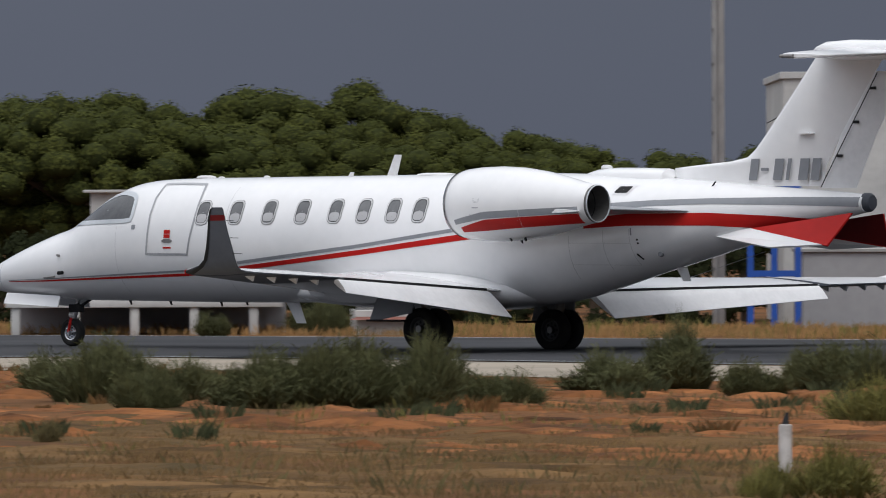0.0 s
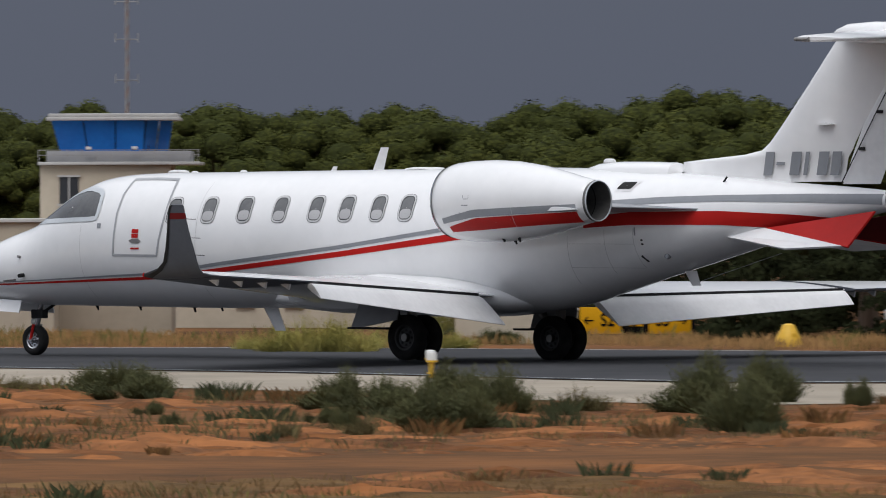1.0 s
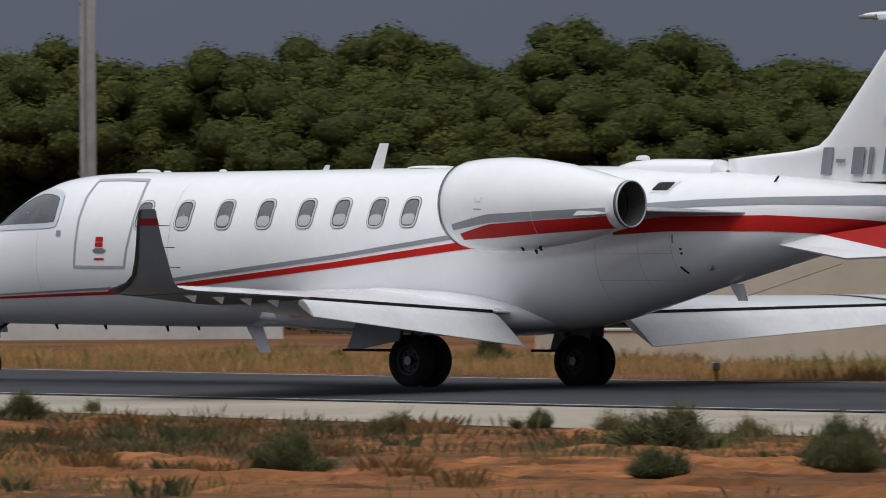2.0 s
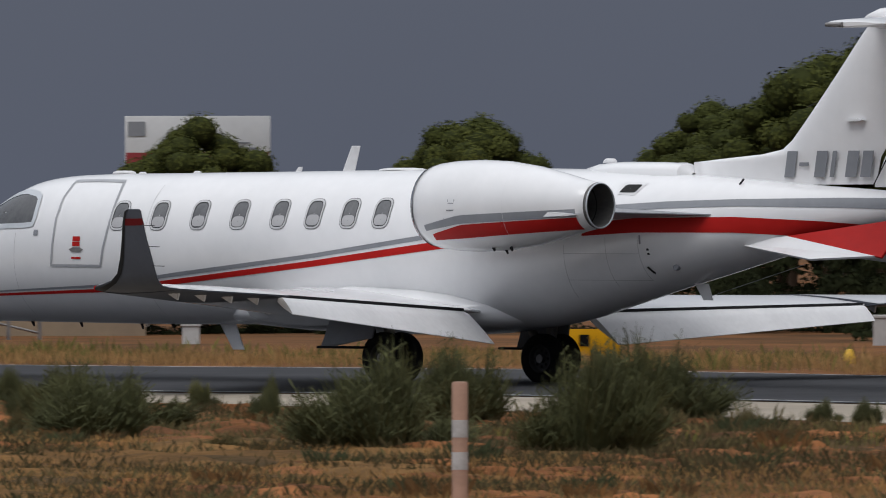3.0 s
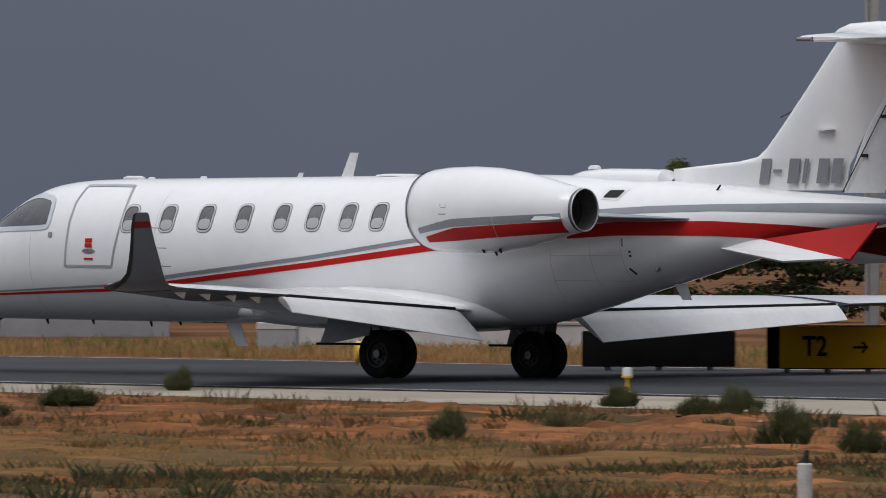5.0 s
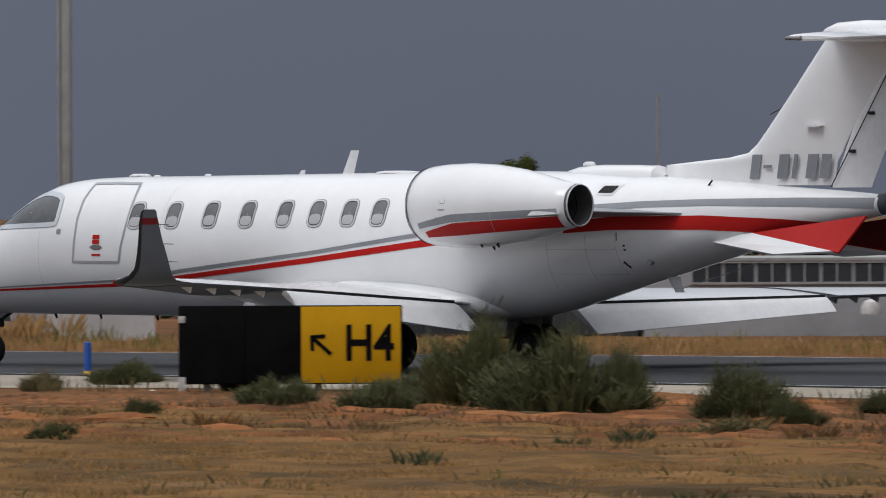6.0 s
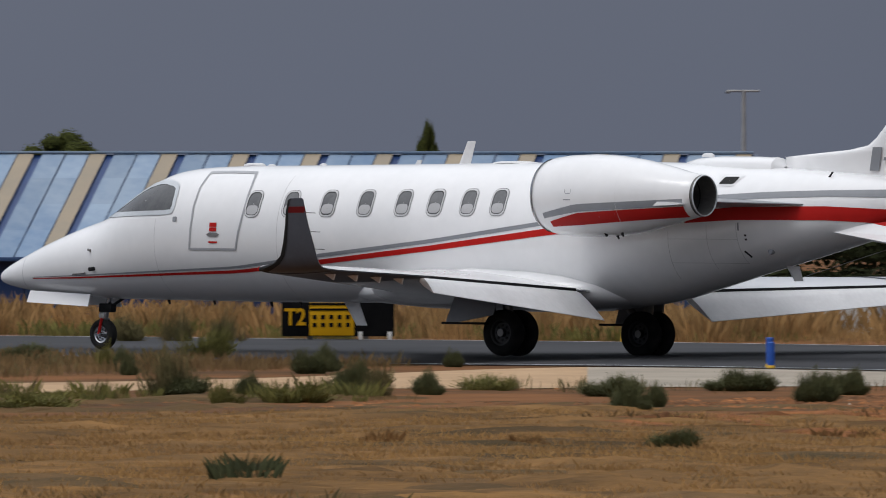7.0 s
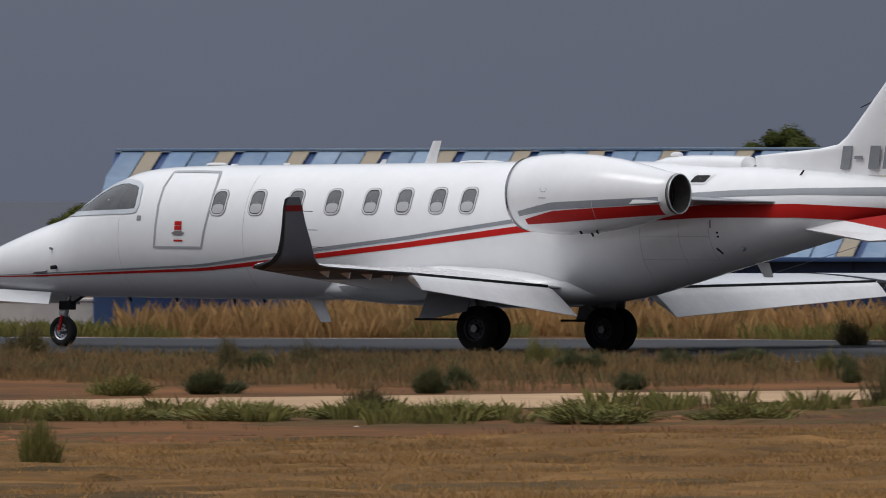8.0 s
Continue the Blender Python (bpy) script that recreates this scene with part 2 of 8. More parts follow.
SCRUB_DARK = surf("dark_low_scrub", (0.062, 0.056, 0.027), (0.085, 0.064, 0.032), 0.8, 0.85, vary=0.3, spec=0.1)
CLUMP = surf("grey_green_clump", (0.075, 0.083, 0.040), (0.052, 0.060, 0.030), 1.5, 0.85, vary=0.3, spec=0.1)
RUST = surf("rust_brown_tuft", (0.20, 0.105, 0.040), (0.12, 0.068, 0.03), 1.5, 0.85, vary=0.3, spec=0.1)
THATCH = surf("matted_dry_grass", (0.170, 0.097, 0.042), (0.082, 0.051, 0.025), 1.2, 0.95, bump=1.0, vary=0.22, spec=0.05, dist=0.06, stretch=(1, 1, 3))
THATCH_BROWN = surf("matted_brown_grass", (0.125, 0.074, 0.034), (0.065, 0.045, 0.022), 1.2, 0.95, bump=1.0, vary=0.22, spec=0.05, dist=0.06, stretch=(1, 1, 3))
THATCH_GOLD = surf("matted_golden_grass", (0.205, 0.110, 0.041), (0.095, 0.056, 0.025), 1.2, 0.95, bump=1.0, vary=0.22, spec=0.05, dist=0.06, stretch=(1, 1, 3))
CLOD = surf("red_earth_clods", (0.27, 0.112, 0.044), (0.10, 0.05, 0.025), 0.5, 0.95, vary=0.35, spec=0.1)
BANK = surf("loose_orange_earth", (0.285, 0.115, 0.044), (0.085, 0.043, 0.023), 0.8, 0.95, bump=0.8, vary=0.30, spec=0.05, dist=0.05)
EARTH = surf("red_earth", (0.20, 0.090, 0.038), (0.075, 0.045, 0.025), 0.30, 0.95, bump=1.0, spec=0.05, dist=0.12)
ASPHALT = surf("asphalt", (0.036, 0.037, 0.041), (0.054, 0.055, 0.06), 0.35, 0.9, bump=0.25, spec=0.12)
CONCRETE = surf("pale_concrete", (0.36, 0.31, 0.245), (0.25, 0.215, 0.17), 0.4, 0.88, bump=0.2, spec=0.3)
SAND = surf("pale_sand", (0.47, 0.32, 0.19), (0.34, 0.225, 0.135), 0.7, 0.92, bump=0.4, spec=0.1)
LINE = surf("worn_white_line", (0.55, 0.55, 0.54), (0.3, 0.3, 0.3), 1.5, 0.8)
# Tint of the low sky: distant haze painted as a plain colour.
HAZE = surf("painted_haze", (0.285, 0.318, 0.385), (0.27, 0.30, 0.365), 0.1, 0.95, spec=0.0)
SIGN_WHITE = surf("billboard_white", (0.62, 0.62, 0.62), (0.55, 0.55, 0.55), 0.8, 0.6)
SIGN_RED = surf("billboard_red", (0.30, 0.03, 0.035), (0.25, 0.025, 0.03), 0.8, 0.6)
SIGN_GREY = surf("billboard_grey_print", (0.25, 0.26, 0.28), (0.2, 0.21, 0.23), 0.8, 0.6)


# ---- mesh helpers ----
def mesh_of(name, bm, material, smooth=True):
    me = bpy.data.meshes.new(name)
    bmesh.ops.recalc_face_normals(bm, faces=bm.faces)
    bm.to_mesh(me)
    bm.free()
    me.materials.append(material)
    if smooth:
        me.polygons.foreach_set("use_smooth", [True] * len(me.polygons))
        me.set_sharp_from_angle(angle=radians(38))
    return me


def part(name, bm, material, parent=None, label="", smooth=True):
    ob = new(name, mesh_of(name, bm, material, smooth))
    if parent:
        ob.parent = parent
    return tagged(ob, label)


def thing(name, label, category, group="", kind="", at=None):
    ob = new(name)
    ob.empty_display_size = 0.3
    if at is not None:
        ob.matrix_basis = at
    return tagged(ob, label, category, group, kind)


def box(bm, x0, x1, y0, y1, z0, z1, bevel=0.0, m=None):
    r = bmesh.ops.create_cube(bm, size=1)
    vs = r["verts"]
    bmesh.ops.scale(bm, vec=(x1 - x0, y1 - y0, z1 - z0), verts=vs)
    bmesh.ops.translate(bm, vec=((x0 + x1) / 2, (y0 + y1) / 2, (z0 + z1) / 2), verts=vs)
    if bevel:
        es = list({e for v in vs for e in v.link_edges})
        rb = bmesh.ops.bevel(bm, geom=es, offset=bevel, segments=2, affect="EDGES", profile=0.5)
        vs = list({v for f in rb["faces"] for v in f.verts} | {v for v in vs if v.is_valid})
    if m is not None:
        bmesh.ops.transform(bm, matrix=m, verts=vs)
    return bm


def B(*a, **k):
    return box(bmesh.new(), *a, **k)


def rod(bm, a, b, r0, r1=None, seg=10):
    a, b = Vector(a), Vector(b)
    d = b - a
    m = Matrix.Translation((a + b) / 2) @ d.to_track_quat("Z", "Y").to_matrix().to_4x4()
    bmesh.ops.create_cone(bm, cap_ends=True, segments=seg, radius1=r0, radius2=r0 if r1 is None else r1, depth=d.length, matrix=m)
    return bm


def R(*a, **k):
    return rod(bmesh.new(), *a, **k)


def loft(rings, closed=True, cap=True):
    bm = bmesh.new()
    vs = [[bm.verts.new(p) for p in ring] for ring in rings]
    n = len(vs[0])
    for a, b in zip(vs, vs[1:]):
        for i in range(n if closed else n - 1):
            j = (i + 1) % n
            bm.faces.new((a[i], a[j], b[j], b[i]))
    if cap and closed:
        bm.faces.new(vs[0])
        bm.faces.new(vs[-1])
    return bm


def lathe(profile, axis="X", seg=28, cap=False):
    rings = []
    for u, r in profile:
        ring = []
        for k in range(seg):
            a = 2 * math.pi * k / seg
            c, s = r * math.cos(a), r * math.sin(a)
            ring.append((u, c, s) if axis == "X" else ((c, u, s) if axis == "Y" else (c, s, u)))
        rings.append(ring)
    return loft(rings, cap=cap)


def lerp_table(table, x):
    for a, b in zip(table, table[1:]):
        lo, hi = (a, b) if a[0] < b[0] else (b, a)
        if lo[0] <= x <= hi[0]:
            k = (x - lo[0]) / (hi[0] - lo[0])
            return tuple(p + (q - p) * k for p, q in zip(lo[1:], hi[1:]))
    return min(table, key=lambda r: abs(r[0] - x))[1:]


def lettering(name, text, size, material, parent, m, label=""):
    cu = bpy.data.curves.new(name, "FONT")
    cu.body, cu.size, cu.extrude, cu.align_x, cu.align_y = text, size, 0.002, "CENTER", "CENTER"
    cu.offset = size * 0.02
    tmp = bpy.data.objects.new(name, cu)
    scene.collection.objects.link(tmp)
    me = bpy.data.meshes.new_from_object(tmp.evaluated_get(bpy.context.evaluated_depsgraph_get()))
    bpy.data.objects.remove(tmp)
    bpy.data.curves.remove(cu)
    me.materials.clear()
    me.materials.append(material)
    ob = new(name, me)
    ob.parent = parent
    ob.matrix_basis = m
    return tagged(ob, label)


def blades(name, material, pts, count, height, spread, width, lean=0.5, seed=1, lift=0.0):
    """Many thin blades in tufts: pts is an (n, 3+) array of foot x, y and size."""
    rng = np.random.default_rng(seed)
    n = len(pts)
    c = np.repeat(np.asarray(pts), count, axis=0)
    k = n * count
    ang = rng.uniform(0, 2 * np.pi, k)
    rad = spread * np.sqrt(rng.random(k)) * c[:, 2]
    fx, fy = c[:, 0] + rad * np.cos(ang), c[:, 1] + rad * np.sin(ang)
    h = height * c[:, 2] * rng.uniform(0.45, 1.1, k)
    la = ang + rng.normal(0, 0.8, k)
    ln = h * lean * rng.uniform(0.1, 1.0, k)
    wa = rng.uniform(0, np.pi, k)
    wx, wy = np.cos(wa) * width * c[:, 2] ** 0.5, np.sin(wa) * width * c[:, 2] ** 0.5
    v = np.zeros((k, 4, 3))
    z0 = lift * np.ones(k)
    v[:, 0] = np.stack([fx - wx, fy - wy, z0 - 0.02], 1)
    v[:, 1] = np.stack([fx + wx, fy + wy, z0 - 0.02], 1)
    mx, my = fx + ln * 0.35 * np.cos(la), fy + ln * 0.35 * np.sin(la)
    v[:, 2] = np.stack([mx + wx * 0.8, my + wy * 0.8, z0 + h * 0.6], 1)
    v[:, 3] = np.stack([fx + ln * np.cos(la), fy + ln * np.sin(la), z0 + h], 1)
    me = bpy.data.meshes.new(name)
    idx = np.arange(k * 4, dtype=np.int32).reshape(k, 4)
    me.from_pydata(v.reshape(-1, 3), [], idx.tolist())
    me.materials.append(material)
    return me


# ---- the aircraft: x forward, y to its port side, z up, origin on the ground between the main wheels ----
# station x: roof z, belly z, half width, squareness
HULL = [
    (10.06, 0.99, 0.96, 0.012), (10.03, 1.04, 0.92, 0.055), (9.95, 1.09, 0.885, 0.105), (9.8, 1.165, 0.85, 0.17), (9.55, 1.27, 0.81, 0.25),
    (9.2, 1.41, 0.775, 0.34), (8.8, 1.55, 0.745, 0.43), (8.4, 1.675, 0.72, 0.51), (8.05, 1.775, 0.705, 0.575), (7.8, 1.885, 0.70, 0.62), (7.5, 2.065, 0.70, 0.67),
    (7.2, 2.235, 0.70, 0.715), (6.95, 2.345, 0.70, 0.75), (6.7, 2.42, 0.70, 0.78), (6.3, 2.472, 0.70, 0.82), (5.8, 2.495, 0.70, 0.85), (5.2, 2.508, 0.70, 0.865),
    (4.0, 2.512, 0.70, 0.87), (2.5, 2.512, 0.70, 0.87), (1.0, 2.515, 0.70, 0.87), (0.0, 2.515, 0.68, 0.87), (-1.0, 2.515, 0.665, 0.865), (-1.6, 2.505, 0.74, 0.85),
    (-2.3, 2.485, 0.915, 0.80), (-2.9, 2.455, 1.075, 0.735), (-3.7, 2.41, 1.275, 0.62), (-4.5, 2.355, 1.475, 0.48), (-5.3, 2.295, 1.675, 0.345),
    (-6.0, 2.25, 1.81, 0.245), (-6.45, 2.215, 1.905, 0.19), (-6.69, 2.19, 1.95, 0.155)]


def hull_at(x):
    # smooth interpolation between the stations
    i = next((k for k in range(len(HULL) - 1) if HULL[k][0] >= x >= HULL[k + 1][0]), None)
    if i is None:
        return (HULL[0] if x > HULL[0][0] else HULL[-1])[1:]
    p = [HULL[max(0, i - 1)], HULL[i], HULL[i + 1], HULL[min(len(HULL) - 1, i + 2)]]
    h = p[2][0] - p[1][0]
    t = (x - p[1][0]) / h
    out = []
    for c in (1, 2, 3):
        m1 = (p[2][c] - p[0][c]) / (p[2][0] - p[0][0]) * h
        m2 = (p[3][c] - p[1][c]) / (p[3][0] - p[1][0]) * h
        out.append((2 * t ** 3 - 3 * t * t + 1) * p[1][c] + (t ** 3 - 2 * t * t + t) * m1 + (3 * t * t - 2 * t ** 3) * p[2][c] + (t ** 3 - t * t) * m2)
    return tuple(out)


STATIONS = []
for ra, rb_ in zip(HULL, HULL[1:]):
    steps_ = 3 if ra[0] - rb_[0] < 0.7 else 6
    STATIONS += [ra[0] + (rb_[0] - ra[0]) * k / steps_ for k in range(steps_)]
STATIONS.append(HULL[-1][0])


def hull_y(x, z):
    top, bot, w = hull_at(x)
    mid = bot + (top - bot) * 0.47
    k = (z - mid) / ((top - mid) if z > mid else (mid - bot))
    return w * max(0.0, 1 - min(1.0, abs(k)) ** 2.15) ** (1 / 2.08)


def sag(x):
    """The slight nose-down stance of the cabin on its gear."""
    return 0.012 + 0.0065 * min(4.5, max(0.0, x)) - 0.008 * min(3.5, max(0.0, x - 5.0))


def hull_ring(x, n=112, grow=0.0):
    top, bot, w = hull_at(x)
    mid = bot + (top - bot) * 0.47
    ring = []
    for k in range(n):
        a = 2 * math.pi * k / n
        c, s = math.cos(a), math.sin(a)
        zz = abs(s) ** (2 / 2.15) * (1 if s > 0 else -1)
        yy = abs(c) ** (2 / 2.08) * (1 if c > 0 else -1)
        ring.append((x, yy * (w + grow), mid - sag(x) + zz * ((top - mid if s > 0 else mid - bot) + grow)))
    return ring


def on_hull(x, z, side, off):
    """A point on the skin, lifted off it."""
    e = 0.02
    y = hull_y(x, z)
    dz = (hull_y(x, z + e) - hull_y(x, z - e)) / (2 * e)
    n = Vector((0, 1, -dz)).normalized()
    return Vector((x, side * (y + off * n.y), z - sag(x) + off * n.z))


def hull_patch(outline_lo, outline_hi, x0, x1, side, off=0.006, steps=40, rows=3):
    """A painted band on the skin between two height lines (functions of x)."""
    grid = []
    for i in range(steps + 1):
        x = x0 + (x1 - x0) * i / steps
        lo, hi = outline_lo(x), outline_hi(x)
        grid.append([on_hull(x, lo + (hi - lo) * j / rows, side, off) for j in range(rows + 1)])
    return loft(grid, closed=False)


def line_of(*pts):
    pts = sorted(pts)
    return lambda x: lerp_table(pts, x)[0]


def skin_ring(path, width, side, off=0.005, closed=True):
    """A narrow painted line that follows a path of (x, z) on the skin."""
    bm = bmesh.new()
    path = dense(path, closed=closed)
    n = len(path)
    pairs = []
    for i in range(n):
        a = Vector(path[(i - 1) % n] if closed or i else path[i])
        b = Vector(path[(i + 1) % n] if closed or i < n - 1 else path[i])
        d = (b - a).normalized()
        nrm = Vector((-d.y, d.x)) * width / 2
        p = Vector(path[i])
        pairs.append([bm.verts.new(on_hull(q.x, q.y, side, off)) for q in (p - nrm, p + nrm)])
    for i in range(n if closed else n - 1):
        a, b = pairs[i], pairs[(i + 1) % n]
        bm.faces.new((a[0], a[1], b[1], b[0]))
    return bm


def dense(path, step=0.035, closed=True):
    """The same outline with points close together, so that it hugs the curved skin."""
    out = []
    n = len(path)
    for i in range(n if closed else n - 1):
        p, q = Vector(path[i]), Vector(path[(i + 1) % n])
        m = max(1, int((q - p).length / step))
        out += [tuple(p + (q - p) * k / m) for k in range(m)]
    return out if closed else out + [tuple(path[-1])]


def rounded(cx, cz, hx, hz, r, shear=0.0, n=5):
    pts = []
    for sx, sz, a0 in ((1, 1, 0), (-1, 1, 90), (-1, -1, 180), (1, -1, 270)):
        for k in range(n):
            a = radians(a0 + 90 * k / (n - 1))
            z = sz * (hz - r) + r * math.sin(a)
            pts.append((cx + sx * (hx - r) + r * math.cos(a) + shear * z, cz + z))
    return pts


def skin_fill(path, side, off):
    """A filled panel on the skin, fanned from its middle in rings."""
    cx, cz = sum(p[0] for p in path) / len(path), sum(p[1] for p in path) / len(path)
    rings = []
    path = dense(path)
    for k in (1.0, 0.88, 0.76, 0.64, 0.52, 0.40, 0.28, 0.16, 0.04):
        rings.append([on_hull(cx + (x - cx) * k, cz + (z - cz) * k, side, off) for x, z in path])
    return loft(rings, cap=False)


def foil(x_le, x_te, y, z, thick, n=12, twist=0.0):
    """One wing section, closed, from trailing edge over the top to the nose and back below."""
    c = x_le - x_te
    top, low = [], []
    for k in range(n + 1):
        t = 0.5 - 0.5 * math.cos(math.pi * k / n)
        h = thick * c * (2.97 * math.sqrt(t) - 1.26 * t - 3.516 * t * t + 2.843 * t ** 3 - 1.015 * t ** 4)
        top.append(Vector((x_le - t * c, y, z + h * 0.62 + 0.004)))
        low.append(Vector((x_le - t * c, y, z - h * 0.42 - 0.004)))
    return list(reversed(top)) + low[1:]


def mirror(bm, side):
    if side < 0:
        bmesh.ops.scale(bm, vec=(1, -1, 1), verts=bm.verts)
        bmesh.ops.reverse_faces(bm, faces=bm.faces)
    return bm


jet = thing("business_jet", "white twin-engine business jet with red and grey stripes", "aircraft")
fus = part("fuselage", loft([hull_ring(x) for x in STATIONS]), WHITE, jet, "glossy white fuselage")
part("radome_joint", skin_ring([(9.42, 0.80 + 0.05 * k) for k in range(11)], 0.006, 1, 0.003, closed=False), SILVER, jet, "thin grey radome joint")


def true_x(path, y0):
    """Outlines drawn for a flat flank at y0, carried over to the rounded skin."""
    return [(x + (y0 - hull_y(x, z)) * 0.849, z) for x, z in path]


def skin_parts(side):
    red_lo = line_of((9.2, 0.955), (8.3, 0.965), (5.2, 1.075), (4.05, 1.165), (1.8, 1.365), (-0.2, 1.565), (-0.62, 1.60))
    red_hi = line_of((9.2, 0.965), (8.3, 0.985), (5.2, 1.115), (4.05, 1.225), (1.8, 1.435), (-0.2, 1.655), (-0.62, 1.69))
    part("red_stripe", hull_patch(red_lo, red_hi, 9.2, -0.62, side), RED, jet, "long red stripe")
    gr_lo = line_of((9.2, 0.972), (8.3, 0.998), (5.2, 1.135), (4.05, 1.255), (1.8, 1.465), (-0.1, 1.69), (-1.2, 1.84))
    gr_hi = line_of((9.2, 0.980), (8.3, 1.008), (5.2, 1.165), (4.05, 1.30), (1.8, 1.515), (-0.1, 1.745), (-1.2, 1.91))
    part("grey_stripe", hull_patch(gr_lo, gr_hi, 9.2, -1.2, side), SILVER, jet, "thin grey stripe above the red one")
    t_lo = line_of((-2.3, 1.72), (-3.0, 1.76), (-4.3, 1.765), (-5.4, 1.715), (-5.9, 1.845))
    t_hi = line_of((-2.3, 1.86), (-3.0, 1.925), (-4.3, 1.94), (-5.4, 1.895), (-5.9, 1.86))
    part("tail_red_band", hull_patch(t_lo, t_hi, -2.3, -5.9, side), RED, jet, "broad red band on the tail")
    s_lo = line_of((-2.4, 1.985), (-3.4, 2.035), (-4.3, 2.06), (-5.6, 2.045), (-6.66, 2.02))
    s_hi = line_of((-2.4, 2.06), (-3.4, 2.115), (-4.3, 2.14), (-5.6, 2.155), (-6.66, 2.15))
    part("tail_grey_band", hull_patch(s_lo, s_hi, -2.4, -6.66, side), SILVER, jet, "silver-grey band along the tail cone")
    for k, wx in enumerate((4.885, 4.24, 3.595, 2.96, 2.325, 1.785, 1.23, 0.73)):
        frame_path = rounded(wx, 1.988, 0.116, 0.162, 0.080)
        pane = part("cabin_window", skin_fill(rounded(wx, 1.988, 0.104, 0.150, 0.072), side, 0.006), PANE, jet, "rounded cabin window with a painted pale reflection")
        part("window_frame", skin_ring(frame_path, 0.020, side, 0.009), TRIM, pane, "polished metal frame")
        part("window_seal", skin_ring(rounded(wx, 1.988, 0.130, 0.176, 0.090), 0.007, side, 0.006), GREY_STEEL_TRIM, pane, "thin dark seal")
        part("inner_seal", skin_ring(rounded(wx, 1.988, 0.102, 0.148, 0.070), 0.008, side, 0.010), SEAL, pane, "thin dark inner seal")
        # Lower pane: the reflection is a pale patch laid on the glass.
        part("pane_reflection", skin_fill(rounded(wx, 1.905 + 0.006 * (k % 3), 0.096, 0.062, 0.055), side, 0.008), PANE_GLARE, pane, "pale reflection painted on the lower pane")
    # flight deck glazing
    front = [(7.93, 1.81), (7.72, 1.815), (7.35, 1.83), (6.95, 1.845), (6.5, 1.86), (6.34, 1.875), (6.32, 1.95), (6.34, 2.10), (6.38, 2.20), (6.46, 2.24), (6.65, 2.268), (6.8, 2.265), (7.0, 2.22), (7.2, 2.135), (7.45, 1.985), (7.7, 1.87)]
    shield = part("windshield", skin_fill(front, side, 0.006), GLASS, jet, "dark raked windshield")
    part("windshield_frame", skin_ring(front, 0.062, side, 0.010), SHIELD_TRIM, shield, "bright metal windshield frame")
    if side > 0:
        d = [(5.95, 1.385), (5.14, 1.385), (5.10, 1.6), (5.02, 1.85), (4.93, 2.1), (4.79, 2.405), (5.2, 2.412), (5.61, 2.405), (5.78, 2.2), (5.88, 1.95), (5.93, 1.65)]
        d = true_x(dense(d), 0.85)
        door = part("cabin_door", skin_ring(d, 0.032, side, 0.006), DOOR_GREY, jet, "cabin door outlined in grey")
        part("door_handle", skin_fill([(5.65, 1.578), (5.59, 1.605), (5.47, 1.605), (5.41, 1.578), (5.47, 1.548), (5.59, 1.548)], side, 0.009), DARK_METAL, door, "hexagonal metal handle plate")
        part("placard", skin_fill(rounded(5.535, 1.708, 0.062, 0.028, 0.005), side, 0.007), RED, door, "small red placard")
        part("placard", skin_fill(rounded(5.535, 1.646, 0.062, 0.026, 0.005), side, 0.007), RED, door, "small red placard")
        part("placard", skin_fill(rounded(5.53, 1.478, 0.08, 0.012, 0.003), side, 0.007), RED, door, "narrow red placard")
        part("static_port", skin_fill(rounded(6.25, 1.775, 0.038, 0.034, 0.01), side, 0.006), SILVER, jet, "small grey static port")
        part("pitot_probe", R(on_hull(7.86, 1.10, 1, 0.0), on_hull(7.86, 1.10, 1, 0.0) + Vector((0.0, 0.09, -0.01)), 0.028), BLACK, jet, "short black probe")
        part("pitot_tube", R(on_hull(8.05, 1.045, 1, 0.012), on_hull(8.30, 1.025, 1, 0.02), 0.012), DARK_METAL, jet, "thin probe tube")
        part("temperature_probe", R(on_hull(7.93, 1.345, 1, -0.01), on_hull(7.93, 1.345, 1, 0.05), 0.018), DARK_METAL, jet, "small probe")
        vent = part("air_scoop", skin_fill([(-2.62, 2.335), (-2.98, 2.325), (-2.9, 2.185), (-2.66, 2.195)], side, 0.005), WHITE_DULL, jet, "flush air inlet")
        part("scoop_mouth", skin_fill(rounded(-2.80, 2.26, 0.11, 0.045, 0.02, shear=-0.4), side, 0.010), BLACK, vent, "dark inlet opening")
        part("vent_slot", skin_ring([(-3.10, 1.375), (-3.15, 1.30)], 0.03, side, 0.005, closed=False), SEAL, jet, "dark drain slot")
        for x, lo, hi in ((-2.05, 1.02, 1.62), (-2.62, 1.15, 1.70), (-3.05, 1.22, 1.72), (4.42, 0.80, 2.36), (6.62, 0.80, 1.78), (-1.45, 2.05, 2.42)):
            n_ = 14
            part("panel_seam", skin_ring([(x, lo + (hi - lo) * k / n_) for k in range(n_ + 1)], 0.005, side, 0.003, closed=False), SEAM, jet, "faint panel seam")
        for z_ in (1.22, 1.52):
            part("panel_seam", skin_ring([(-2.05 - 0.1 * k, z_) for k in range(11)], 0.004, side, 0.003, closed=False), SEAM, jet, "faint panel seam")
        part("fuel_mark", skin_fill(rounded(-3.08, 1.68, 0.012, 0.05, 0.005), side, 0.005), SILVER, jet, "short dark stencil")
        for z_ in (1.52, 1.57):
            part("fuel_mark", skin_fill(rounded(-3.17, z_, 0.016, 0.012, 0.006), side, 0.005), SEAL, jet, "small dark dot")
